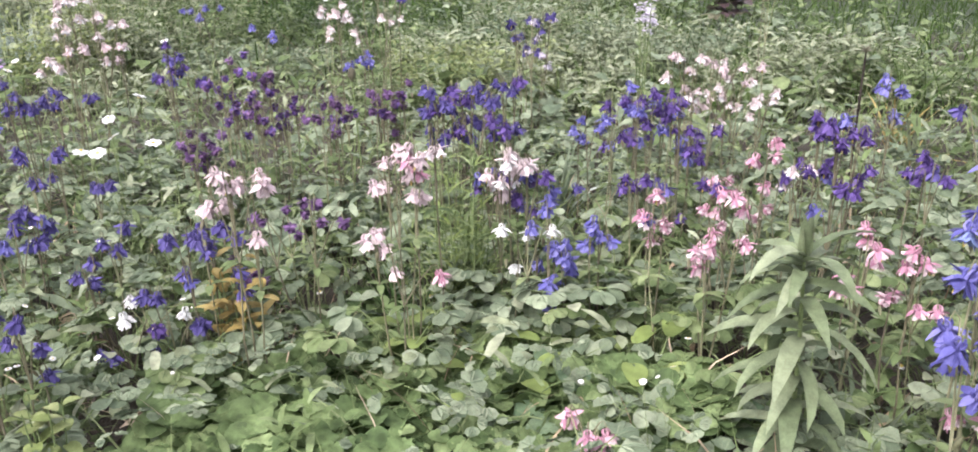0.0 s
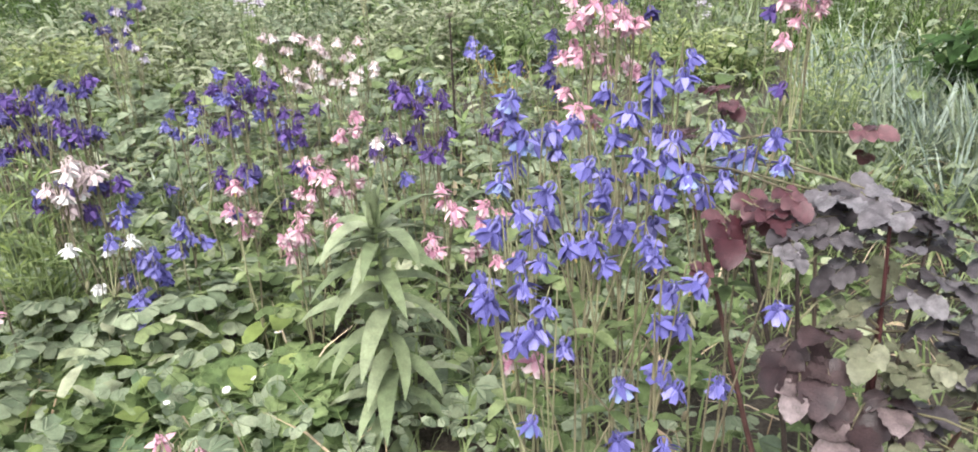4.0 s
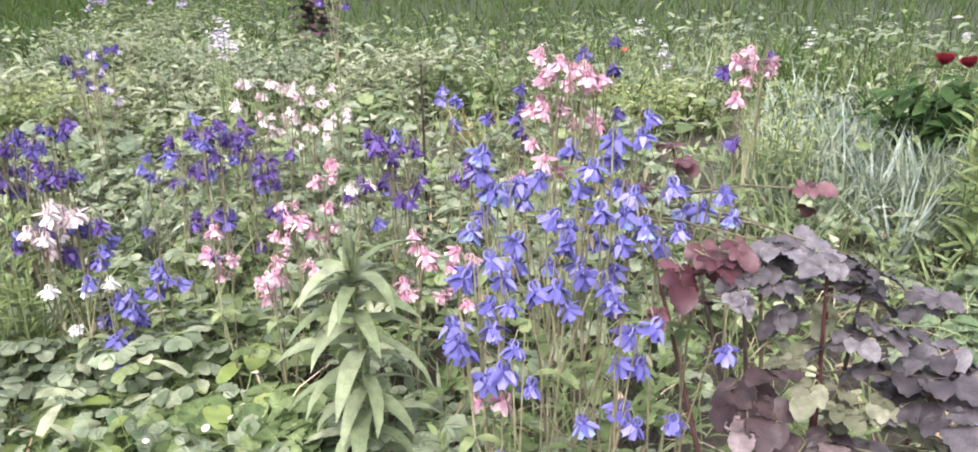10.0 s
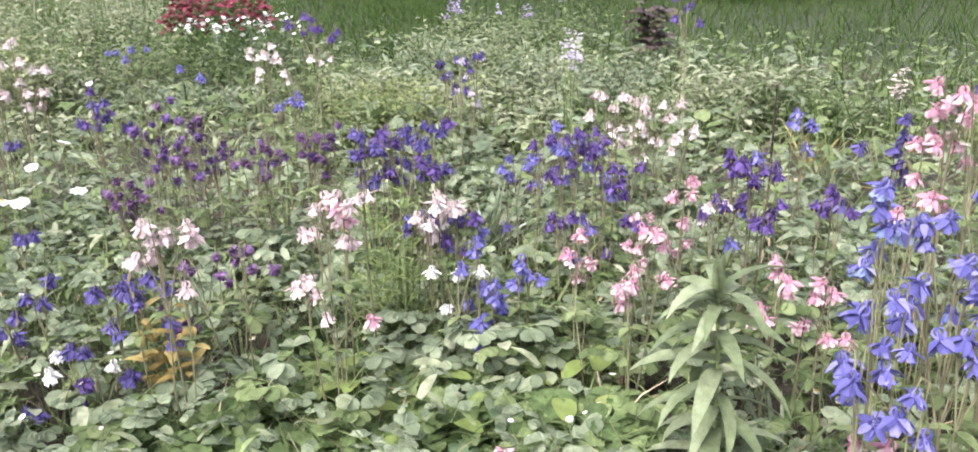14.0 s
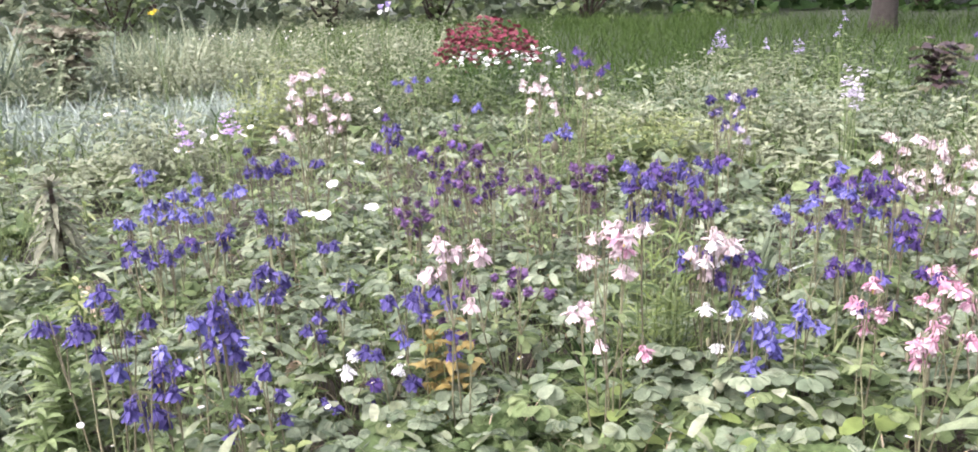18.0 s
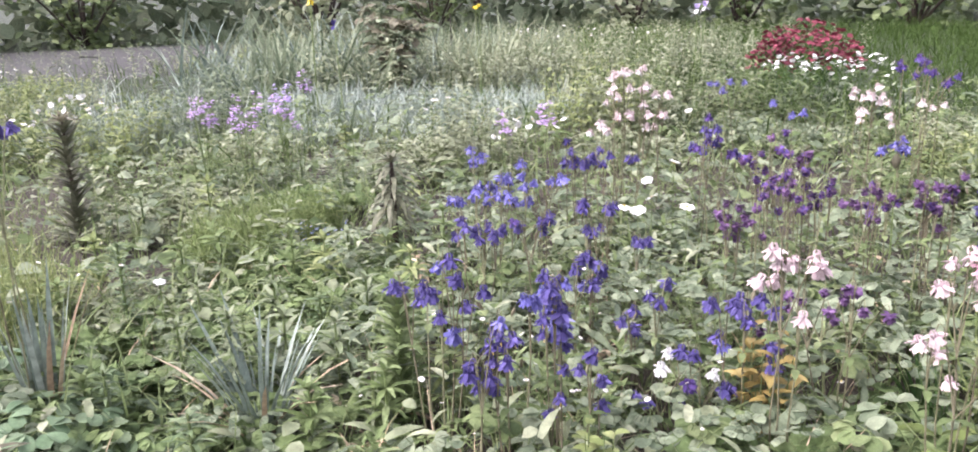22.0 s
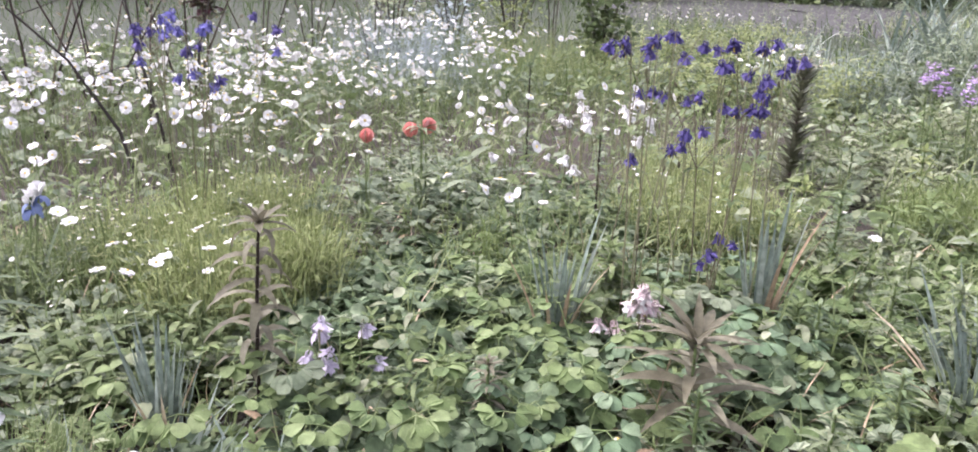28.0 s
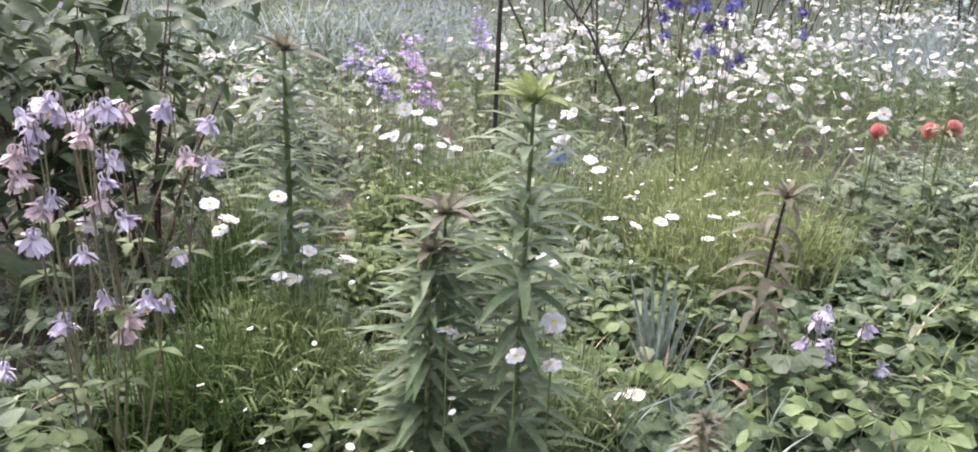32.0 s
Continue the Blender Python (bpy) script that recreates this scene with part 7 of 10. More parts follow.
oxeye(-2.68, 5.096, 0.5, 3, 0.098, "white ox-eye daisy on a thin leaning stem", 1.0)
oxeye(-2.095, 5.733, 0.55, 1, 0.042, "white ox-eye daisy on a thin leaning stem", 1.0)
oxeye(-1.68, -1.40, 0.59, 1, 0.0, "white ox-eye daisy on a thin leaning stem", 1.05)
oxeye(-1.70, -1.39, 0.52, 1, 0.0, "white ox-eye daisy on a thin leaning stem", 1.05)
oxeye(-1.71, -1.37, 0.54, 1, 0.0, "white ox-eye daisy on a thin leaning stem", 1.05)
oxeye(-1.78, -1.33, 0.47, 1, 0.0, "white ox-eye daisy on a thin leaning stem", 1.05)
oxeye(-1.75, -1.25, 0.61, 1, 0.0, "white ox-eye daisy on a thin leaning stem", 1.05)
oxeye(-1.84, -1.24, 0.51, 1, 0.0, "white ox-eye daisy on a thin leaning stem", 1.05)
oxeye(-1.79, -1.28, 0.37, 1, 0.0, "white ox-eye daisy on a thin leaning stem", 1.05)
oxeye(-1.85, -1.29, 0.35, 1, 0.0, "white ox-eye daisy on a thin leaning stem", 1.05)
oxeye(-1.89, -1.21, 0.36, 1, 0.0, "white ox-eye daisy on a thin leaning stem", 1.05)
oxeye(-1.93, -1.17, 0.37, 1, 0.0, "white ox-eye daisy on a thin leaning stem", 1.05)
oxeye(-1.87, -1.24, 0.42, 1, 0.0, "white ox-eye daisy on a thin leaning stem", 1.05)
oxeye(-1.83, -1.26, 0.35, 1, 0.0, "white ox-eye daisy on a thin leaning stem", 1.05)
oxeye(-1.92, -1.15, 0.39, 1, 0.0, "white ox-eye daisy on a thin leaning stem", 1.05)
oxeye(-1.43, -0.68, 0.51, 1, 0.0, "white ox-eye daisy on a thin leaning stem", 1.00)
oxeye(-1.41, -0.53, 0.49, 1, 0.0, "white ox-eye daisy on a thin leaning stem", 1.00)
oxeye(-1.46, -0.47, 0.46, 1, 0.0, "white ox-eye daisy on a thin leaning stem", 1.00)
oxeye(-1.50, -0.48, 0.53, 1, 0.0, "white ox-eye daisy on a thin leaning stem", 1.00)
oxeye(-1.70, -0.65, 0.57, 1, 0.0, "white ox-eye daisy on a thin leaning stem", 1.05)
oxeye(-1.62, -0.67, 0.64, 1, 0.0, "white ox-eye daisy on a thin leaning stem", 1.05)
oxeye(-1.67, -0.54, 0.59, 1, 0.0, "white ox-eye daisy on a thin leaning stem", 1.05)
oxeye(-1.67, -0.65, 0.60, 1, 0.0, "white ox-eye daisy on a thin leaning stem", 1.05)
oxeye(-1.93, -0.38, 0.14, 1, 0.0, "white ox-eye daisy on a thin leaning stem", 1.00)
oxeye(-1.88, -0.34, 0.18, 1, 0.0, "white ox-eye daisy on a thin leaning stem", 1.00)
oxeye(-1.92, -0.49, 0.08, 1, 0.0, "white ox-eye daisy on a thin leaning stem", 1.00)
oxeye(-1.91, -0.42, 0.05, 1, 0.0, "white ox-eye daisy on a thin leaning stem", 1.00)
oxeye(-1.89, -0.53, 0.05, 1, 0.0, "white ox-eye daisy on a thin leaning stem", 1.00)
oxeye(-2.70, -0.57, 0.35, 1, 0.0, "white ox-eye daisy on a thin leaning stem", 1.00)
oxeye(-2.74, -0.25, 0.31, 1, 0.0, "white ox-eye daisy on a thin leaning stem", 1.00)
oxeye(-2.66, -0.51, 0.45, 1, 0.0, "white ox-eye daisy on a thin leaning stem", 1.00)
oxeye(-2.77, -0.41, 0.34, 1, 0.0, "white ox-eye daisy on a thin leaning stem", 1.00)
oxeye(-2.70, -0.37, 0.38, 1, 0.0, "white ox-eye daisy on a thin leaning stem", 1.00)
oxeye(-2.67, -0.26, 0.48, 1, 0.0, "white ox-eye daisy on a thin leaning stem", 1.00)
oxeye(-2.73, -0.24, 0.39, 1, 0.0, "white ox-eye daisy on a thin leaning stem", 1.00)
oxeye(-2.78, -0.18, 0.40, 1, 0.0, "white ox-eye daisy on a thin leaning stem", 1.00)
oxeye(-2.53, -1.16, 0.65, 1, 0.0, "white ox-eye daisy on a thin leaning stem", 1.00)
oxeye(-2.57, -1.22, 0.66, 1, 0.0, "white ox-eye daisy on a thin leaning stem", 1.00)
oxeye(-2.62, -1.10, 0.54, 1, 0.0, "white ox-eye daisy on a thin leaning stem", 1.00)
oxeye(-2.66, -0.65, 0.55, 1, 0.0, "white ox-eye daisy on a thin leaning stem", 1.00)
oxeye(-2.62, -0.61, 0.53, 1, 0.0, "white ox-eye daisy on a thin leaning stem", 1.00)
oxeye(-2.68, -0.48, 0.35, 1, 0.0, "white ox-eye daisy on a thin leaning stem", 1.00)
oxeye(-3.278, -0.853, 0.6, 3, 0.044, "white ox-eye daisy on a thin leaning stem", 1.0)
oxeye(-3.35, -0.684, 0.58, 3, 0.057, "white ox-eye daisy on a thin leaning stem", 1.0)
oxeye(-4.159, 1.369, 0.5, 3, 0.079, "white ox-eye daisy on a thin leaning stem", 1.1)
oxeye(-4.395, 1.721, 0.5, 2, 0.067, "white ox-eye daisy on a thin leaning stem", 1.1)
oxeye(-3.428, 1.054, 0.3, 1, 0.026, "white ox-eye daisy on a thin leaning stem", 1.0)
oxeye(-2.875, 2.264, 0.28, 1, 0.021, "white ox-eye daisy on a thin leaning stem", 1.0)
oxeye(-2.811, 2.227, 0.3, 1, 0.019, "white ox-eye daisy on a thin leaning stem", 1.0)
oxeye(-3.968, 5.499, 0.55, 2, 0.065, "white ox-eye daisy on a thin leaning stem", 1.2)
# roses, peony, tulips and other single plants
rose_spray(1.47, 1.52, "rose bush with dark wine, ash-purple and red young leaves", (
    (LEAF_RED, [(1.26, 1.65, 0.78, 0.78), (1.32, 1.67, 0.8, 0.7), (1.43, 1.97, 0.90, 0.50), (1.31, 1.91, 0.85, 0.84), (1.42, 1.91, 0.88, 0.43), (1.32, 1.59, 0.84, 0.51), (1.30, 1.61, 0.80, 0.68), (1.59, 1.75, 0.85, 0.57), (1.21, 1.64, 0.72, 0.40), (1.62, 1.41, 0.68, 0.30)]),
    (LEAF_WINE, [(1.31, 1.50, 0.62, 0.93), (1.28, 1.53, 0.62, 0.73), (1.34, 1.49, 0.65, 0.72), (1.28, 1.48, 0.59, 0.63), (1.36, 1.45, 0.52, 1.04), (1.43, 1.46, 0.53, 0.77), (1.75, 1.26, 0.50, 0.92), (1.35, 1.51, 0.54, 0.67), (1.35, 1.44, 0.48, 0.92)]),
    (LEAF_ASH, [(1.38, 1.58, 0.83, 0.74), (1.46, 1.60, 0.82, 0.86), (1.50, 1.54, 0.81, 0.93), (1.50, 1.50, 0.80, 0.67), (1.35, 1.57, 0.80, 0.65), (1.42, 1.56, 0.77, 0.67), (1.64, 1.50, 0.73, 0.65), (1.51, 1.47, 0.72, 0.68), (1.47, 1.48, 0.70, 0.56), (1.54, 1.47, 0.63, 0.80), (1.55, 1.39, 0.64, 1.10), (1.59, 1.42, 0.68, 0.91), (1.67, 1.41, 0.63, 0.73), (1.73, 1.37, 0.64, 0.65), (1.66, 1.37, 0.62, 0.64), (1.47, 1.44, 0.52, 0.66), (1.49, 1.30, 0.54, 0.47), (1.61, 1.35, 0.43, 0.53), (1.31, 1.56, 0.80, 0.52), (1.42, 1.50, 0.82, 0.60), (1.62, 1.39, 0.60, 0.67), (1.68, 1.36, 0.57, 0.52), (1.53, 1.45, 0.71, 0.56)]),
    (LEAF_OLIVE, [(1.38, 1.46, 0.63, 0.61), (1.45, 1.47, 0.62, 0.46), (1.38, 1.51, 0.66, 0.45), (1.40, 1.56, 0.67, 0.51), (1.48, 1.43, 0.51, 0.48), (1.54, 1.41, 0.57, 0.47), (1.54, 1.43, 0.54, 0.53), (1.44, 1.45, 0.58, 0.59), (1.48, 1.41, 0.61, 0.50), (1.46, 1.53, 0.72, 0.50), (1.59, 1.39, 0.53, 0.53), (1.50, 1.37, 0.47, 0.52), (1.42, 1.39, 0.48, 0.59), (1.63, 1.34, 0.50, 0.54), (1.59, 1.26, 0.50, 0.43)])))
rose_bush(3.946, 2.448, 1.15, 0.42, 15, 8, (LEAF_BRONZE, LEAF_BRONZE, LEAF_WINE), "tall rose bush with brown-red leaves", size=1.1)
rose_bush(-7.668, 9.168, 1.3, 0.6, 12, 9, (LEAF_BRONZE, LEAF_BRONZE, LEAF_GREY), "rose bush with dull red-brown leaves", size=1.4, low=0.08)
globe("peony", 3.997, 3.624, 0.6, 0.085, CRIMSON, "dark red double peony over dark leaves", "peony", n=2, r=0.2, bush=30)
globe("tulip", -3.862, 0.606, 0.52, 0.085, SALMON, "salmon red tulip with broad grey leaves", "tulip", leaf=LEAF_GREY, n=2, r=0.08, closed=0.35, cup=0.75)
globe("tulip", -3.855, 0.331, 0.5, 0.08, SALMON, "salmon pink tulip with broad grey leaves", "tulip", leaf=LEAF_GREY, closed=0.35, cup=0.75)
globe("poppy", 2.899, 4.755, 0.6, 0.03, CORAL, "orange poppy on a thin stem", "poppy", leaf=LEAF_MID, bush=8)
leafy_plant("golden_shoot", -0.6, 2.704, 0.42, 0.09, 8, 10, LEAF_GOLD, "plant with golden yellow leaves among columbines", split=True, leaf=0.08, half=0.018)
leafy_plant("euphorbia", 3.09, 3.644, 0.6, 0.24, 24, 14, LEAF_LIME, "yellow-green leafy perennial with fine leaves", leaf=0.06, half=0.008)
leafy_plant("fern", 3.479, 2.745, 0.3, 0.2, 12, 14, LEAF_LIME, "yellow-green fern-like plant with arching fronds", leaf=0.08, half=0.012)
leafy_plant("bud_plant", -0.81, 2.059, 0.34, 0.06, 5, 8, LEAF_LIME, "yellow-green buds on a leafy shoot", leaf=0.07, half=0.02)
pale = thing("bergenia", 2.38, 1.28, 0, "low plant with large pale round leaves", "plant")
for i in range(3):
    set_part("leaf", Shape().add(strip(0.15, 0.075, (0.3, 0.85, 1.0, 1.0, 0.85, 0.35), 0.25, 0.5, 0.12)).mesh("round_leaf", LEAF_PALE_ROUND), pale, at(0, 0, 0.2 + 0.03 * i, 0.9 + i * 2.2, 0, 0, 1.35 - 0.35 * i))
    set_part("leaf_stalk", Shape().add(tube([(0, 0, 0), (0, 0, 0.2 + 0.03 * i)], (0.004, 0.003), 5)).mesh("leaf_stalk", STEM), pale, Matrix.Translation((0.004 * i, 0, 0)))
# farther flowers
blossom_mound("azalea", -2.329, 9.256, 0.948, 0.56, 460, ROSERED, "dark red azalea bush in full bloom", LEAF_DARK, 0.03, drop=0.6, crust=0.72, seed=3)
blossom_mound("azalea", -2.45, 8.6, 0.98, 0.16, 60, ROSERED, "dark red azalea branch beside the bush", LEAF_DARK, 0.03)
blossom_mound("white_arabis", -2.194, 8.258, 0.722, 0.221, 26, WHITE, "mound of white flowers before the azalea", LEAF_GREY, 0.022, drop=0.25, crust=0.8)
blossom_mound("white_arabis", -1.852, 8.277, 0.716, 0.253, 30, WHITE, "mound of white flowers before the azalea", LEAF_GREY, 0.022, drop=0.25, crust=0.8)
blossom_mound("white_arabis", -1.553, 8.507, 0.726, 0.233, 30, WHITE, "mound of white flowers before the azalea", LEAF_GREY, 0.022, drop=0.25, crust=0.8)
spire(0.779, 5.311, 0.809, 0.051, 3, LILAC, "lilac sweet rocket with loose flower heads", "dames_rocket")
spire(0.85, 5.993, 0.763, 0.05, 3, LILAC, "lilac sweet rocket with loose flower heads", "dames_rocket")
spire(-0.006, 9.114, 0.754, 0.116, 4, MAUVE, "lilac sweet rocket with loose flower heads", "dames_rocket")
spire(0.429, 9.279, 0.745, 0.047, 1, MAUVE, "lilac sweet rocket with loose flower heads", "dames_rocket")
spire(0.727, 8.813, 0.666, 0.044, 2, MAUVE, "lilac sweet rocket with loose flower heads", "dames_rocket")
spire(1.157, 9.593, 0.851, 0.047, 2, MAUVE, "lilac sweet rocket with loose flower heads", "dames_rocket")
spire(-4.551, 3.787, 0.714, 0.114, 5, ORCHID, "orchid-coloured sweet rocket with loose heads", "dames_rocket")
spire(-4.436, 4.002, 0.714, 0.122, 6, ORCHID, "orchid-coloured sweet rocket with loose heads", "dames_rocket")
spire(-4.3, 4.23, 0.675, 0.09, 4, ORCHID, "orchid-coloured sweet rocket with loose heads", "dames_rocket")
spire(-4.407, 4.564, 0.811, 0.051, 2, ORCHID, "orchid-coloured sweet rocket with loose heads", "dames_rocket")
spire(-5.233, 5.056, 0.653, 0.117, 5, MAUVE, "lilac sweet rocket with loose flower heads", "dames_rocket")
spire(-2.835, 4.656, 0.686, 0.036, 2, ORCHID, "lilac sweet rocket with loose flower heads", "dames_rocket")
spire(-2.708, 4.916, 0.646, 0.045, 2, ORCHID, "lilac sweet rocket with loose flower heads", "dames_rocket")
spire(-3.647, -1.698, 0.75, 0.04, 3, ORCHID, "orchid-coloured sweet rocket among daisies", "dames_rocket")
spire(-3.476, -1.774, 0.654, 0.069, 4, MAUVE, "mauve sweet rocket among daisies", "dames_rocket")
spire(-3.844, -2.061, 0.683, 0.031, 2, MAUVE, "mauve sweet rocket among daisies", "dames_rocket")
spire(-4.46, -1.644, 0.796, 0.054, 4, MAUVE, "mauve sweet rocket among daisies", "dames_rocket")
spire(-3.439, -1.55, 0.666, 0.054, 3, ORCHID, "orchid-coloured sweet rocket among daisies", "dames_rocket")
spire(3.889, 6.315, 0.564, 0.024, 2, WHITE, "white bell spire on a thin stem", "white_spire")
spire(3.549, 5.396, 0.518, 0.041, 2, LILAC, "lilac sweet rocket with loose flower heads", "dames_rocket")
spire(2.644, 5.359, 0.592, 0.038, 2, SHELL, "pale sweet rocket with small heads", "dames_rocket")
spire(4.684, 5.362, 0.519, 0.022, 1, WHITE, "white flower head on a tall stem", "white_spire")
iris(-2.84, 7.62, 1.14, WHITE, MAUVE, "tall iris with white and lilac flowers", 2, 14)
iris(-6.612, 6.721, 1.285, YELLOW, YELLOW, "tall yellow bearded iris in bloom", 2, 14)
iris(-5.544, 8.218, 1.184, YELLOW, STEM_DARK, "iris with yellow falls and brown standards", 2, 12)
iris(-5.463, 5.987, 1.074, INDIGO, INDIGO, "dark violet iris in bloom", 1, 10)
iris(-3.083, -0.922, 0.463, SKYBLUE, WHITE, "pale blue bearded iris in bloom", 3, 10)
iris(-4.111, -4.116, 0.713, MAUVE, LILAC, "pale mauve iris in bloom", 1, 10)
columbine(1.47, 5.62, [(-0.05, 0.02, 0.96), (0.04, -0.03, 0.93)], "dim", "faded dark violet columbine behind the others", leaves=3)
columbine(3.01, 4.01, [(-0.04, 0.01, 0.95), (0.04, -0.02, 0.97)], "indigo", "deep indigo columbine with nodding bells", leaves=2)
columbine(1.29, 4.73, [(-0.06, 0.0, 0.94), (0.0, 0.04, 0.98), (0.05, -0.03, 0.92)], "dim", "faded dark violet columbine behind the others", leaves=2)
columbine(1.98, 3.21, [(0.0, 0.0, 0.9)], "indigo", "deep indigo columbine with nodding bells", leaves=2)
rose_bush(1.883, 8.768, 0.8, 0.22, 7, 6, (LEAF_BRONZE, LEAF_WINE), "rose with dull red leaves at the meadow edge")
rose_bush(-11.413, -1.12, 1.2, 0.4, 9, 7, (LEAF_RED, LEAF_BRONZE), "bush with coral red young leaves")
# thin shrubs and sticks on the left
shrub(-6.272, -1.694, 1.7, 0.8, 40, LEAF_BRONZE, "almost bare shrub with leaning dark branches", leaf=0.04, half=0.012, seed=21, stems=4, thin=0.5, girth=0.5)
shrub(-8.294, -0.319, 1.5, 0.5, 40, LEAF_BRONZE, "almost bare shrub with leaning dark branches", leaf=0.04, half=0.012, seed=22, stems=4, thin=0.5, girth=0.5)
shrub(-7.124, -0.837, 1.6, 0.6, 40, LEAF_BRONZE, "almost bare shrub with leaning dark branches", leaf=0.04, half=0.012, seed=23, stems=4, thin=0.5, girth=0.5)
shrub(-9.946, 0.148, 1.5, 0.5, 40, LEAF_BRONZE, "almost bare shrub with leaning dark branches", leaf=0.04, half=0.012, seed=24, stems=4, thin=0.5, girth=0.5)
shrub(-6.524, -1.354, 1.5, 0.75, 160, LEAF_BRONZE, "thin shrub with dark bare branches", leaf=0.04, half=0.012, seed=4, stems=5, thin=0.5, girth=0.5)
shrub(-6.851, -1.103, 1.5, 0.35, 90, LEAF_BRONZE, "young tree with two dark stems", leaf=0.04, half=0.012, seed=5, stems=2, thin=0.5, girth=0.5)
shrub(-8.571, 0.732, 1.2, 0.25, 60, LEAF_GREY, "bare thin shrub among daisies", leaf=0.035, half=0.01, seed=6, stems=3, thin=0.5, girth=0.5)
shrub(-10.42, 3.058, 1.5, 0.2, 90, LEAF_GREY, "bare thin shrub among daisies", leaf=0.035, half=0.01, seed=7, stems=3, thin=0.5, girth=0.5)
shrub(-9.346, 3.339, 1.5, 0.42, 900, LEAF_MID, "narrow green leafy bush", leaf=0.09, half=0.036, seed=8, stems=5, girth=0.5, full=True)
shrub(-2.121, -2.41, 1.2, 0.55, 850, LEAF_PEONY, "peony bush with red stems and broad dull leaves", leaf=0.13, half=0.024, seed=9, stems=10, stem=STEM_RED, prof=LANCE, name="peony_bush", girth=0.45)
shrub(-2.279, -2.106, 1.1, 0.35, 380, LEAF_PEONY, "peony bush with red stems and narrow leaves", leaf=0.09, half=0.014, seed=10, stems=7, stem=STEM_RED, prof=LANCE, name="peony_bush", girth=0.45)
stick(-4.1, -1.42, 1.5, "dark wooden stake in the flower bed")
stick(-9.709, 13.073, 0.9, "dark wooden stake in the flower bed")
# masses of leaves that nobody could count
strap_mass(-6.876, 7.146, 0.702, 800, 0.28, 0.006, LEAF_SILVER, "mass of silver-grey strap leaves")
strap_mass(-6.104, 7.829, 0.796, 800, 0.28, 0.006, LEAF_SILVER, "mass of silver-grey strap leaves")
strap_mass(-4.983, 7.902, 0.64, 800, 0.28, 0.006, LEAF_SILVER, "mass of silver-grey strap leaves")
strap_mass(-8.82, 9.946, 1.305, 800, 0.28, 0.006, LEAF_SILVER, "mass of silver-grey strap leaves")
strap_mass(-7.034, 10.638, 1.044, 800, 0.28, 0.006, LEAF_SILVER, "mass of silver-grey strap leaves")
strap_mass(-5.885, 5.771, 0.314, 800, 0.28, 0.006, LEAF_SILVER, "mass of silver-grey strap leaves")
strap_mass(-7.309, 12.785, 0.914, 300, 0.42, 0.008, LEAF_PALE, "mass of iris sword leaves")
strap_mass(-5.171, 11.191, 0.686, 300, 0.42, 0.008, LEAF_PALE, "mass of iris sword leaves")
strap_mass(-10.5, 14.419, 1.323, 300, 0.42, 0.008, LEAF_PALE, "mass of iris sword leaves")
strap_mass(-4.797, 9.14, 0.571, 300, 0.42, 0.008, LEAF_PALE, "mass of iris sword leaves")
strap_mass(-6.855, 4.886, 0.408, 800, 0.28, 0.006, LEAF_SILVER, "mass of silver-grey strap leaves")
strap_mass(-6.51, 7.751, 0.857, 800, 0.28, 0.006, LEAF_SILVER, "mass of silver-grey strap leaves")
strap_mass(-5.628, 8.346, 0.774, 800, 0.28, 0.006, LEAF_SILVER, "mass of silver-grey strap leaves")
strap_mass(-7.709, 7.715, 0.692, 800, 0.28, 0.006, LEAF_SILVER, "mass of silver-grey strap leaves")
strap_mass(-7.834, 4.953, 0.442, 800, 0.28, 0.006, LEAF_SILVER, "mass of silver-grey strap leaves")
strap_mass(-16.337, 16.427, 1.462, 300, 0.45, 0.009, LEAF_PALE, "mass of iris sword leaves")
strap_mass(-9.222, 15.511, 1.365, 300, 0.45, 0.009, LEAF_PALE, "mass of iris sword leaves")
strap_mass(-15.625, 13.695, 1.014, 300, 0.45, 0.009, LEAF_PALE, "mass of iris sword leaves")
strap_mass(-5.457, 11.842, 0.874, 300, 0.45, 0.009, LEAF_PALE, "mass of iris sword leaves")
strap_mass(3.709, 3.928, 0.36, 400, 0.34, 0.006, LEAF_GREY, "mass of grey-green narrow leaves")
strap_mass(3.104, 3.448, 0.253, 400, 0.34, 0.006, LEAF_GREY, "mass of grey-green narrow leaves")
strap_mass(3.058, 3.703, 0.207, 400, 0.34, 0.006, LEAF_GREY, "mass of grey-green narrow leaves")
strap_mass(3.731, 3.256, 0.229, 400, 0.34, 0.006, LEAF_GREY, "mass of grey-green narrow leaves")
fine_mass(-3.451, -0.447, 0.37, 900, 0.42, LEAF_LIME, "fine yellow-green feathery plants dotted white")
fine_mass(-3.791, -0.18, 0.328, 900, 0.42, LEAF_LIME, "fine yellow-green feathery plants dotted white")
fine_mass(-2.987, -0.241, 0.262, 900, 0.42, LEAF_LIME, "fine yellow-green feathery plants dotted white")
fine_mass(-3.092, 0.014, 0.16, 900, 0.42, LEAF_LIME, "fine yellow-green feathery plants dotted white")
fine_mass(-3.433, 3.082, 0.294, 600, 0.36, GRASS_FRESH, "fine feathery green plants")
fine_mass(-3.487, 3.578, 0.284, 600, 0.36, GRASS_FRESH, "fine feathery green plants")
fine_mass(-4.315, 2.138, 0.382, 500, 0.42, LEAF_LIME, "fine yellow-green stems under the columbines")
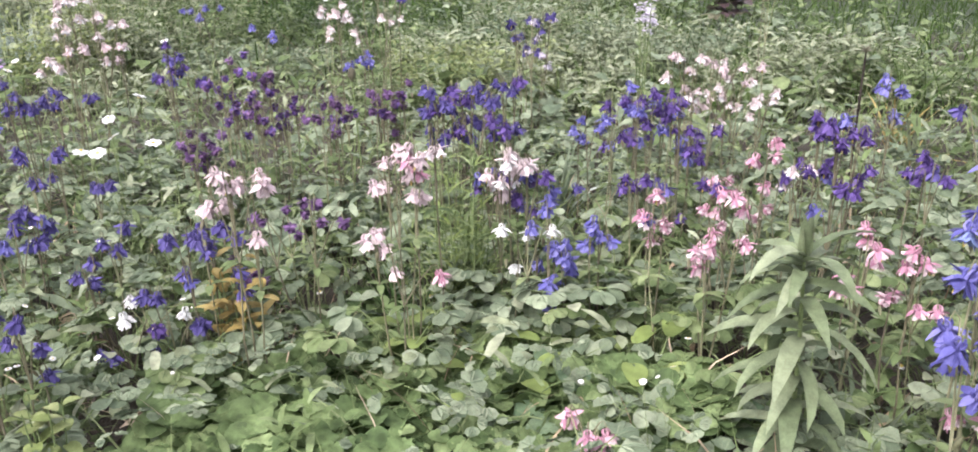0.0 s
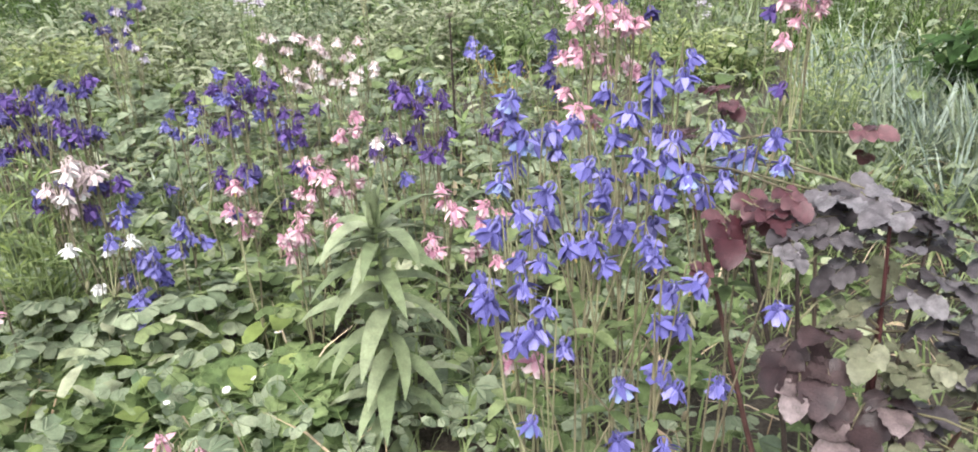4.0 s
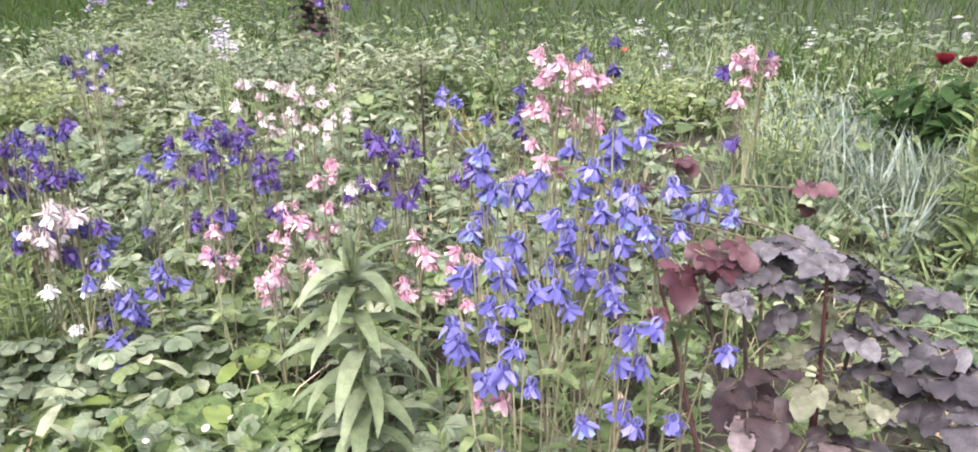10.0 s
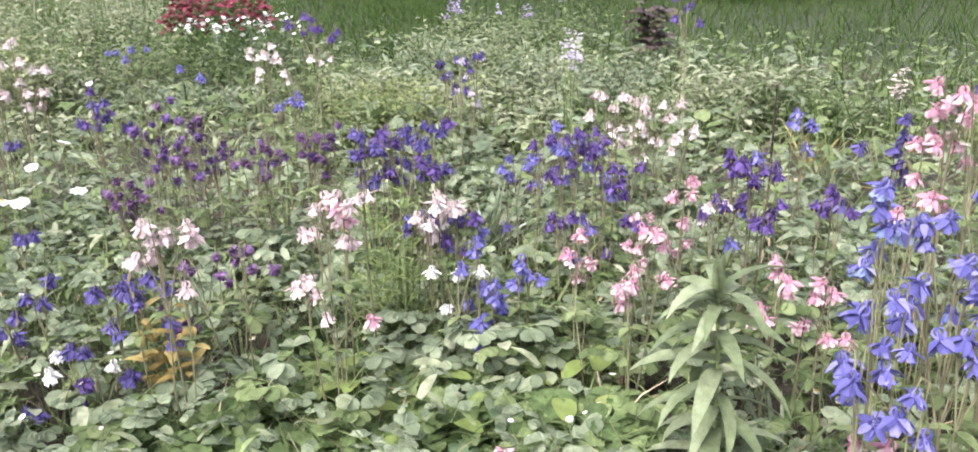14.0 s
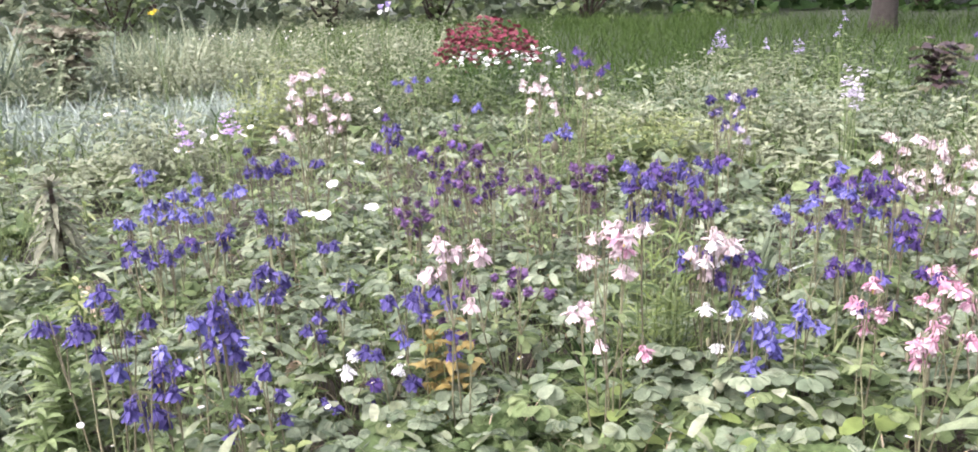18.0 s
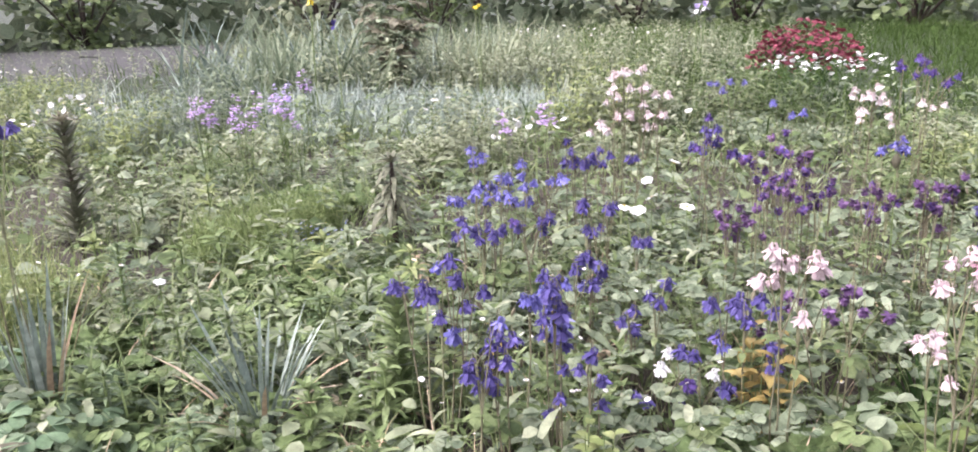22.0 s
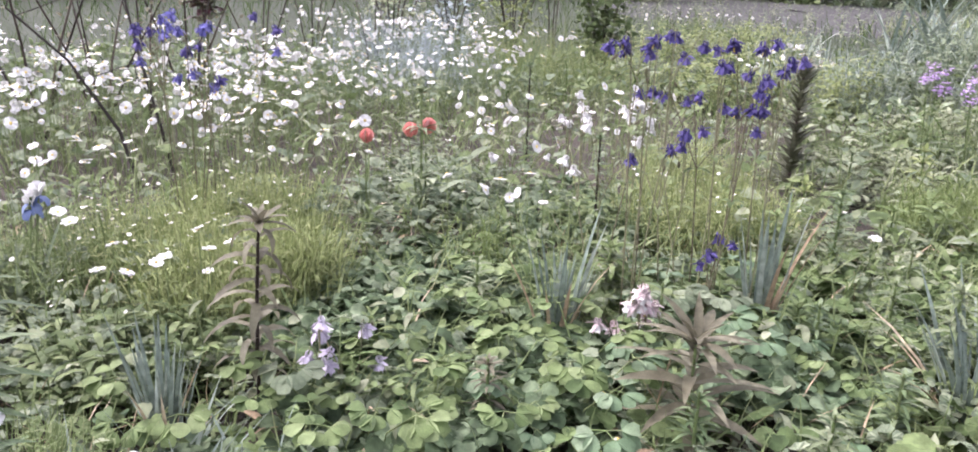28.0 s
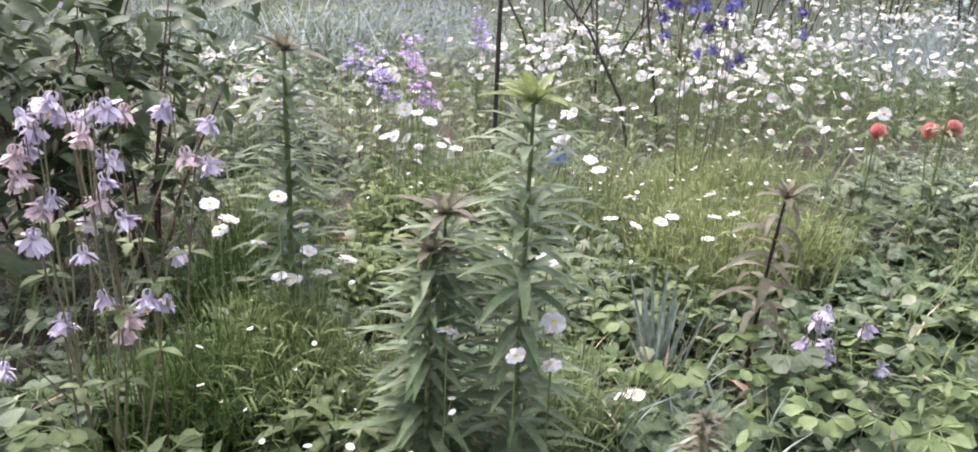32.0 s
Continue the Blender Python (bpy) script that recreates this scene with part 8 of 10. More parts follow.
fine_mass(-3.386, 1.938, 0.265, 500, 0.42, LEAF_LIME, "fine yellow-green stems under the columbines")
fine_mass(-2.083, -1.61, 0.211, 420, 0.42, MEADOW, "thin green stems of daisies and grasses")
fine_mass(-1.663, -1.154, 0.202, 420, 0.42, GRASS_FRESH, "thin green stems of daisies and grasses")
fine_mass(-1.457, -1.33, 0.175, 420, 0.42, MEADOW, "thin green stems of daisies and grasses")
fine_mass(-3.298, -0.876, 0.359, 420, 0.42, GRASS, "thin green stems of daisies and grasses")
fine_mass(-3.306, -1.259, 0.291, 420, 0.42, GRASS, "thin green stems of daisies and grasses")
fine_mass(-1.726, -0.528, 0.132, 420, 0.42, GRASS, "thin green stems of daisies and grasses")
fine_mass(-1.758, -1.282, 0.115, 420, 0.42, GRASS_FRESH, "thin green stems of daisies and grasses")
# fields of daisies
daisy_field(-7.114, -1.882, 0.56, 49, 0.58, "field of white ox-eye daisies")
daisy_field(-5.466, -1.142, 0.33, 22, 0.58, "field of white ox-eye daisies")
daisy_field(-6.057, -0.689, 0.454, 33, 0.58, "field of white ox-eye daisies")
daisy_field(-7.261, -0.115, 0.553, 64, 0.58, "field of white ox-eye daisies")
daisy_field(-9.095, 0.523, 0.763, 79, 0.58, "field of white ox-eye daisies")
daisy_field(-8.504, 1.212, 0.727, 79, 0.58, "field of white ox-eye daisies")
daisy_field(-6.5, 1.327, 0.425, 43, 0.58, "field of white ox-eye daisies")
daisy_field(-4.146, -0.379, 0.288, 8, 0.58, "field of white ox-eye daisies")
daisy_field(-4.381, 0.012, 0.31, 13, 0.58, "field of white ox-eye daisies")
daisy_field(-4.977, 0.601, 0.323, 18, 0.58, "field of white ox-eye daisies")
daisy_field(-4.54, 1.025, 0.268, 14, 0.58, "field of white ox-eye daisies")
daisy_field(-7.443, 2.061, 0.492, 43, 0.58, "field of white ox-eye daisies")
daisy_field(-3.637, -0.916, 0.172, 6, 0.58, "field of white ox-eye daisies")
daisy_field(-3.94, -0.694, 0.216, 6, 0.58, "field of white ox-eye daisies")
daisy_field(-3.623, 0.25, 0.157, 6, 0.58, "field of white ox-eye daisies")
daisy_field(-3.345, 0.833, 0.151, 4, 0.58, "field of white ox-eye daisies")
daisy_field(-5.761, -0.197, 0.36, 50, 0.58, "field of white ox-eye daisies")
daisy_field(-8.197, -1.206, 0.66, 49, 0.58, "field of white ox-eye daisies")
daisy_field(-3.628, -2.682, 0.184, 40, 0.58, "field of white ox-eye daisies")
daisy_field(-3.165, -2.182, 0.186, 30, 0.58, "field of white ox-eye daisies")
daisy_field(-3.586, -1.793, 0.229, 35, 0.58, "field of white ox-eye daisies")
daisy_field(-4.683, -1.524, 0.352, 70, 0.58, "field of white ox-eye daisies")
daisy_field(-5.525, -1.231, 0.482, 90, 0.58, "field of white ox-eye daisies")
daisy_field(-5.054, -0.589, 0.429, 80, 0.58, "field of white ox-eye daisies")
daisy_field(-6.382, -0.082, 0.521, 90, 0.58, "field of white ox-eye daisies")
daisy_field(-6.1, 0.5, 0.485, 80, 0.58, "field of white ox-eye daisies")
daisy_field(-8.916, 1.275, 0.687, 80, 0.58, "field of white ox-eye daisies")
daisy_field(-2.824, -1.347, 0.136, 12, 0.58, "field of white ox-eye daisies")
daisy_field(-4.167, -0.267, 0.264, 40, 0.58, "field of white ox-eye daisies")
daisy_field(-10.884, 0.638, 0.836, 25, 0.5, "field of white ox-eye daisies")
daisy_field(-6.484, 1.362, 0.406, 18, 0.5, "field of white ox-eye daisies")
daisy_field(-7.514, 4.559, 0.309, 14, 0.5, "field of white ox-eye daisies")
daisy_field(-4.744, 1.838, 0.324, 16, 0.5, "field of white ox-eye daisies")
daisy_field(-4.666, 1.181, 0.267, 14, 0.5, "field of white ox-eye daisies")
daisy_field(-3.135, 0.73, 0.203, 8, 0.5, "field of white ox-eye daisies")
daisy_field(-11.544, 5.541, 1.346, 40, 0.5, "field of white ox-eye daisies")
daisy_field(-7.427, 4.606, 0.354, 16, 0.45, "field of white ox-eye daisies")
daisy_field(-6.954, 3.862, 0.212, 8, 0.45, "field of white ox-eye daisies")
daisy_field(-3.207, 5.307, 0.171, 8, 0.45, "field of white ox-eye daisies")
daisy_field(-8.364, 16.537, 1.927, 40, 0.4, "field of white ox-eye daisies")
daisy_field(-10.543, 17.143, 1.655, 30, 0.4, "field of white ox-eye daisies")
daisy_field(-16.299, 18.742, 1.629, 20, 0.4, "field of white ox-eye daisies")
daisy_field(5.738, 4.774, 0.215, 10, 0.5, "field of white ox-eye daisies")
dots(2.45, 1.6, 0.28, 300, 0.24, SKYBLUE, "forget-me-nots with tiny pale blue flowers")
dots(2.35, 1.35, 0.22, 230, 0.22, SKYBLUE, "forget-me-nots with tiny pale blue flowers")
dots(2.15, 1.6, 0.18, 150, 0.24, SKYBLUE, "forget-me-nots with tiny pale blue flowers")
dots(-3.265, 3.354, 0.12, 60, 0.16, SKYBLUE, "forget-me-nots with tiny pale blue flowers")
dots(-3.23, 3.408, 0.196, 80, 0.16, SKYBLUE, "forget-me-nots with tiny pale blue flowers")
dots(0.491, 2.299, 0.171, 8, 0.36, WHITE, "tiny white flowers on thin stems")
dots(-4.35, 0.093, 0.788, 90, 0.36, WHITE, "tiny white flowers on thin stems")
dots(-3.363, -0.389, 0.483, 80, 0.36, WHITE, "tiny white flowers on thin stems")
dots(-3.138, -0.842, 0.733, 90, 0.36, WHITE, "tiny white flowers on thin stems")
dots(-3.367, 1.75, 0.693, 50, 0.36, WHITE, "tiny white flowers on thin stems")
dots(-1.143, 2.424, 0.549, 40, 0.36, WHITE, "tiny white flowers on thin stems")
dots(-1.543, -0.893, 0.423, 40, 0.36, WHITE, "tiny white flowers on thin stems")
# strawberry carpets
straw_carpet(-0.073, 2.372, 0.404, 211, "carpet of fresh green strawberry leaves", size=1.2)
straw_carpet(0.316, 2.566, 0.3, 151, "carpet of fresh green strawberry leaves", size=1.2)
straw_carpet(-0.419, 2.359, 0.282, 130, "carpet of fresh green strawberry leaves", size=1.2)
straw_carpet(0.551, 2.452, 0.189, 80, "carpet of fresh green strawberry leaves", size=1.2)
straw_carpet(2.595, 2.046, 0.171, 86, "carpet of fresh green strawberry leaves", LEAF_STRAW_GREY)
straw_carpet(-2.635, 2.562, 0.477, 237, "carpet of fresh green strawberry leaves")
straw_carpet(-2.74, 1.637, 0.444, 237, "carpet of fresh green strawberry leaves")
straw_carpet(-2.178, 1.847, 0.33, 158, "carpet of fresh green strawberry leaves")
straw_carpet(-3.067, 0.665, 0.409, 237, "carpet of fresh green strawberry leaves", LEAF_STRAW_GREY)
straw_carpet(-2.762, 0.282, 0.3, 158, "carpet of fresh green strawberry leaves", LEAF_STRAW_GREY)
straw_carpet(-2.217, 0.889, 0.317, 172, "carpet of fresh green strawberry leaves", LEAF_STRAW_GREY)
straw_carpet(-2.29, 1.545, 0.342, 187, "carpet of fresh green strawberry leaves", LEAF_STRAW_GREY)
straw_carpet(-3.915, 1.287, 0.461, 158, "carpet of fresh green strawberry leaves", LEAF_STRAW_GREY)
straw_carpet(-2.14, 0.301, 0.291, 172, "carpet of fresh green strawberry leaves", LEAF_STRAW_GREY)
straw_carpet(-2.785, 3.11, 0.354, 187, "carpet of fresh green strawberry leaves")
straw_carpet(-3.965, 4.083, 0.366, 144, "carpet of fresh green strawberry leaves")
straw_carpet(-2.859, 0.205, 0.314, 187, "carpet of fresh green strawberry leaves", LEAF_STRAW_GREY)
straw_carpet(-1.824, -0.18, 0.167, 79, "carpet of fresh green strawberry leaves", LEAF_STRAW_GREY)
straw_carpet(-1.912, 0.045, 0.14, 57, "carpet of fresh green strawberry leaves", LEAF_STRAW_GREY)
straw_carpet(-1.765, -0.424, 0.135, 50, "carpet of fresh green strawberry leaves", LEAF_STRAW_GREY)
# leafy perennials behind
leafy_mass(-0.226, 6.539, 0.605, 260, 0.42, LEAF_LIME, "leafy perennials not yet in bloom")
leafy_mass(0.471, 6.793, 0.589, 260, 0.45, LEAF_PALE, "leafy perennials not yet in bloom")
leafy_mass(-0.606, 6.204, 0.49, 200, 0.35, LEAF_MID, "leafy perennials not yet in bloom")
leafy_mass(1.079, 7.351, 0.593, 200, 0.5, LEAF_GREY, "leafy perennials not yet in bloom")
leafy_mass(1.908, 6.62, 0.587, 180, 0.36, LEAF_MID, "leafy perennials not yet in bloom")
leafy_mass(2.56, 6.495, 0.492, 160, 0.36, LEAF_MID, "leafy perennials not yet in bloom")
leafy_mass(0.172, 8.73, 0.699, 150, 0.5, LEAF_PALE, "leafy perennials not yet in bloom")
leafy_mass(0.152, 7.77, 0.561, 200, 0.45, LEAF_MID, "leafy perennials not yet in bloom")
leafy_mass(1.712, 6.342, 0.464, 200, 0.4, LEAF_PALE, "leafy perennials not yet in bloom")
leafy_mass(3.49, 5.396, 0.454, 180, 0.35, LEAF_LIME, "leafy perennials not yet in bloom")
leafy_mass(-0.379, 8.725, 0.748, 230, 0.42, LEAF_PALE, "leafy perennials not yet in bloom")
leafy_mass(0.666, 8.584, 0.701, 230, 0.45, LEAF_MID, "leafy perennials not yet in bloom")
leafy_mass(-0.348, 7.117, 0.565, 200, 0.32, LEAF_PALE, "leafy perennials not yet in bloom")
leafy_mass(-3.45, 8.555, 0.771, 180, 0.35, LEAF_PALE, "leafy perennials not yet in bloom")
leafy_mass(-1.958, 7.585, 0.65, 200, 0.32, LEAF_GREY, "leafy perennials not yet in bloom")
leafy_mass(-2.402, 9.56, 0.612, 120, 0.45, LEAF_GREY, "leafy perennials not yet in bloom")
leafy_mass(-4.584, 3.449, 0.602, 240, 0.28, LEAF_PALE, "leafy perennials not yet in bloom")
leafy_mass(-4.22, 4.496, 0.569, 200, 0.28, LEAF_GREY, "leafy perennials not yet in bloom")
leafy_mass(-10.259, 5.547, 0.931, 160, 0.35, LEAF_PALE, "leafy perennials not yet in bloom")
leafy_mass(-3.125, 2.339, 0.33, 150, 0.28, LEAF_PALE, "leafy perennials not yet in bloom")
leafy_mass(-3.74, 1.543, 0.358, 130, 0.25, LEAF_MID, "leafy perennials not yet in bloom")
leafy_mass(-5.184, 3.875, 0.514, 180, 0.35, LEAF_MID, "leafy perennials not yet in bloom")
leafy_mass(-10.569, 5.328, 0.975, 130, 0.4, LEAF_LIME, "leafy perennials not yet in bloom")
leafy_mass(-4.526, 0.756, 0.373, 150, 0.3, LEAF_GREY, "leafy perennials not yet in bloom")
leafy_mass(-3.674, -2.518, 0.377, 150, 0.35, LEAF_PEONY, "leafy perennials not yet in bloom")
leafy_mass(-1.412, -1.626, 0.227, 160, 0.2, LEAF_PEONY, "leafy perennials not yet in bloom")
leafy_mass(-1.623, -1.367, 0.239, 180, 0.22, LEAF_DARK, "leafy perennials not yet in bloom")
leafy_mass(-1.581, -0.911, 0.175, 150, 0.3, LEAF_MID, "leafy perennials not yet in bloom")
leafy_mass(-2.608, -0.493, 0.309, 170, 0.25, LEAF_MID, "leafy perennials not yet in bloom")
leafy_mass(4.556, 3.559, 0.41, 170, 0.4, LEAF_MID, "leafy perennials not yet in bloom")
leafy_mass(3.589, 2.393, 0.219, 100, 0.26, LEAF_MID, "leafy perennials not yet in bloom")
# tall sword leaves and grasses far back
strap_mass(-15.06, 15.783, 1.965, 338, 0.75, 0.013, LEAF_PALE, "tall narrow leaves far back in the bed")
strap_mass(-11.331, 14.95, 1.506, 286, 0.75, 0.013, LEAF_GREY, "tall narrow leaves far back in the bed")
strap_mass(-9.305, 15.647, 1.501, 286, 0.6, 0.013, LEAF_PALE, "tall narrow leaves far back in the bed")
strap_mass(-7.857, 16.954, 1.56, 286, 0.6, 0.013, GRASS, "tall narrow leaves far back in the bed")
strap_mass(-5.375, 15.153, 1.008, 208, 0.55, 0.013, LEAF_PALE, "tall narrow leaves far back in the bed")
strap_mass(-13.582, 12.882, 1.295, 260, 0.7, 0.013, LEAF_GREY, "tall narrow leaves far back in the bed")
strap_mass(-11.173, 11.35, 1.339, 286, 0.7, 0.013, LEAF_GREY, "tall narrow leaves far back in the bed")
strap_mass(-10.624, 14.29, 1.491, 286, 0.65, 0.013, LEAF_PALE, "tall narrow leaves far back in the bed")
strap_mass(-6.348, 14.845, 1.177, 260, 0.6, 0.013, LEAF_PALE, "tall narrow leaves far back in the bed")
strap_mass(-11.452, 9.584, 0.727, 156, 0.6, 0.013, LEAF_SILVER, "tall narrow leaves far back in the bed")
strap_mass(-11.258, 6.13, 1.305, 260, 0.5, 0.007, LEAF_SILVER, "tall narrow leaves far back in the bed")
strap_mass(-7.744, 5.311, 0.623, 234, 0.35, 0.007, LEAF_SILVER, "tall narrow leaves far back in the bed")
strap_mass(-7.901, 1.249, 1.144, 390, 0.5, 0.007, LEAF_GREY, "tall narrow leaves far back in the bed")
strap_mass(-6.443, -3.888, 0.937, 546, 0.6, 0.013, LEAF_SILVER, "tall narrow leaves far back in the bed")
strap_mass(-6.219, -4.822, 0.629, 338, 0.6, 0.013, LEAF_SILVER, "tall narrow leaves far back in the bed")
strap_mass(-9.18, 6.153, 1.09, 286, 0.4, 0.007, LEAF_SILVER, "tall narrow leaves far back in the bed")
strap_mass(-6.528, 7.595, 0.93, 338, 0.35, 0.007, LEAF_SILVER, "tall narrow leaves far back in the bed")
strap_mass(4.186, 6.189, 0.578, 234, 0.4, 0.007, LEAF_GREY, "tall narrow leaves far back in the bed")
strap_mass(5.096, 5.84, 0.629, 260, 0.45, 0.007, MEADOW, "tall narrow leaves far back in the bed")
leafy_plant("hosta", 1.638, 1.041, 0.795, 0.02, 1, 3, LEAF_PALE, "pale broad leaf held up on a stalk", leaf=0.14, half=0.055, prof=OVATE, split=True)
leafy_mass(-15.731, 19.795, 4.2, 200, 0.8, LEAF_GREY, "leafy perennials far back in the garden", 0.15)
leafy_mass(-10.209, 20.054, 3.898, 200, 0.7, LEAF_PALE, "leafy perennials far back in the garden", 0.15)
leafy_mass(-5.911, 17.316, 2.546, 160, 0.6, LEAF_PALE, "leafy perennials far back in the garden", 0.15)
leafy_mass(-22.084, 20.713, 3.801, 160, 0.8, LEAF_PALE, "leafy perennials far back in the garden", 0.15)
leafy_mass(-9.02, 16.847, 2.472, 160, 0.6, LEAF_PALE, "leafy perennials far back in the garden", 0.15)
leafy_mass(0.951, 10.948, 1.028, 160, 0.7, LEAF_MID, "leafy perennials far back in the garden", 0.15)
leafy_mass(0.223, 10.753, 0.876, 140, 0.55, LEAF_PALE, "leafy perennials far back in the garden", 0.15)
leafy_mass(-7.003, 17.758, 2.501, 160, 0.6, LEAF_PALE, "leafy perennials far back in the garden", 0.15)
leafy_mass(-10.887, 14.632, 2.541, 160, 0.7, LEAF_GREY, "leafy perennials far back in the garden", 0.15)
leafy_mass(-11.261, 5.406, 1.318, 130, 0.5, LEAF_LIME, "leafy perennials far back in the garden", 0.15)
bud_stalk(-0.516, 3.943, 0.66, "brown poppy bud on a tall pale stem")
bud_stalk(0.061, 5.774, 0.5, "poppy bud on a pale stem")
leafy_plant("withered_plant", -2.2, 3.052, 0.3, 0.05, 4, 7, LEAF_DRY, "withered plant with curled tan leaves", leaf=0.09, half=0.012, droop=1.6)
leafy_plant("withered_plant", -1.162, 2.833, 0.25, 0.05, 3, 6, LEAF_DRY, "withered plant with curled tan leaves", leaf=0.08, half=0.01, droop=1.6)
# peony foliage in the dark leaf colour, which carries the shade below the blooms
shrub(4.1, 3.7, 0.52, 0.32, 420, LEAF_DARK, "green peony leaves under red flowers, shade put into their colour", leaf=0.12, half=0.022, seed=14, stems=8, prof=LANCE, name="peony_bush")
leafy_mass(-0.475, 7.264, 0.528, 110, 0.45, LEAF_PALE, "broad-leaved perennials not yet in bloom", 0.14)
leafy_mass(0.332, 6.281, 0.502, 130, 0.4, LEAF_PALE, "broad-leaved perennials not yet in bloom", 0.14)
leafy_mass(0.706, 7.784, 0.574, 110, 0.5, LEAF_PALE, "broad-leaved perennials not yet in bloom", 0.14)
leafy_mass(-0.154, 8.365, 0.556, 90, 0.5, LEAF_GREY, "broad-leaved perennials not yet in bloom", 0.14)
leafy_mass(2.166, 6.725, 0.549, 110, 0.45, LEAF_PALE, "broad-leaved perennials not yet in bloom", 0.14)
leafy_mass(1.248, 7.528, 0.579, 110, 0.45, LEAF_PALE, "broad-leaved perennials not yet in bloom", 0.14)
leafy_mass(0.607, 8.342, 0.617, 110, 0.5, LEAF_PALE, "broad-leaved perennials not yet in bloom", 0.14)
leafy_mass(-0.779, 7.546, 0.56, 100, 0.35, LEAF_MID, "broad-leaved perennials not yet in bloom", 0.14)
leafy_mass(0.146, 9.733, 0.689, 110, 0.5, LEAF_PALE, "broad-leaved perennials not yet in bloom", 0.14)
leafy_mass(-2.847, 6.449, 0.442, 80, 0.28, LEAF_PALE, "broad-leaved perennials not yet in bloom", 0.14)
leafy_mass(-2.32, 7.307, 0.427, 80, 0.3, LEAF_GREY, "broad-leaved perennials not yet in bloom", 0.14)
leafy_mass(-4.226, 5.624, 0.519, 90, 0.25, LEAF_PALE, "broad-leaved perennials not yet in bloom", 0.14)
leafy_mass(-5.745, 4.952, 0.587, 100, 0.3, LEAF_PALE, "broad-leaved perennials not yet in bloom", 0.14)
leafy_mass(-3.813, 5.4, 0.466, 80, 0.28, LEAF_PALE, "broad-leaved perennials not yet in bloom", 0.14)
fine_mass(-2.651, 0.898, 0.103, 60, 0.5, GRASS, "thin green stems and feathery leaves")
fine_mass(-3.274, 0.731, 0.144, 70, 0.4, GRASS_FRESH, "thin green stems and feathery leaves")
fine_mass(-3.587, 3.254, 0.208, 260, 0.36, GRASS_FRESH, "thin green stems and feathery leaves")
fine_mass(-2.524, -1.798, 0.179, 160, 0.45, GRASS_FRESH, "thin green stems and feathery leaves")
fine_mass(-3.144, -1.472, 0.222, 200, 0.42, GRASS_FRESH, "thin green stems and feathery leaves")
fine_mass(-3.367, 1.75, 0.25, 160, 0.5, LEAF_LIME, "thin green stems and feathery leaves")
fine_mass(-3.67, 1.635, 0.175, 120, 0.55, LEAF_LIME, "thin green stems and feathery leaves")
fine_mass(-0.859, 3.156, 0.179, 60, 0.35, GRASS, "thin green stems and feathery leaves")
fine_mass(-1.125, 3.222, 0.212, 60, 0.4, GRASS, "thin green stems and feathery leaves")
fine_mass(-1.234, 2.477, 0.229, 80, 0.3, GRASS, "thin green stems and feathery leaves")
fine_mass(-8.833, -3.83, 0.913, 600, 0.52, LEAF_MIST, "hazy mass of fine blue-grey plants")
fine_mass(-7.073, -2.707, 0.493, 300, 0.52, LEAF_MIST, "hazy mass of fine blue-grey plants")
dots(-5.519, 11.515, 1.239, 110, 0.42, WHITE, "tiny white flowers on thin stems")
dots(-7.996, 14.843, 1.398, 80, 0.42, WHITE, "tiny white flowers on thin stems")
dots(-5.713, 9.555, 0.686, 30, 0.42, WHITE, "tiny white flowers on thin stems")
leafy_mass(-7.396, 13.763, 1.189, 160, 0.45, LEAF_MID, "fresh green perennials far back", 0.13)
leafy_mass(-6.804, 14.517, 1.226, 160, 0.5, LEAF_MID, "fresh green perennials far back", 0.13)
leafy_mass(-5.077, 12.248, 0.739, 120, 0.4, LEAF_MID, "fresh green perennials far back", 0.13)
strap_mass(-10.135, 10.439, 1.02, 221, 0.95, 0.011, LEAF_GREY, "tall broad iris leaves in clumps")
strap_mass(-13.157, 15.079, 1.437, 195, 0.95, 0.011, LEAF_PALE, "tall broad iris leaves in clumps")
strap_mass(-8.363, 11.199, 1.025, 221, 0.95, 0.011, LEAF_GREY, "tall broad iris leaves in clumps")
strap_mass(-20.999, 19.728, 1.989, 195, 0.95, 0.011, LEAF_PALE, "tall broad iris leaves in clumps")
strap_mass(-9.323, 14.013, 1.254, 195, 0.95, 0.011, LEAF_GREY, "tall broad iris leaves in clumps")
soil_bed(-19.0, 11.3, 6.0, "bare dug soil bed with few weeds")
leafy_mass(-30.525, 15.358, 1.565, 70, 0.6, LEAF_LIME, "light green bushes behind the bare bed", 0.14)
leafy_mass(-32.393, 17.812, 1.715, 70, 0.6, LEAF_LIME, "light green bushes behind the bare bed", 0.14)
leafy_mass(-24.614, 10.821, 1.033, 60, 0.6, LEAF_LIME, "light green bushes behind the bare bed", 0.14)
leafy_mass(-13.64, 10.453, 0.712, 40, 0.6, LEAF_LIME, "light green bushes behind the bare bed", 0.14)
leafy_mass(-12.228, 10.215, 0.554, 40, 0.6, LEAF_LIME, "light green bushes behind the bare bed", 0.14)
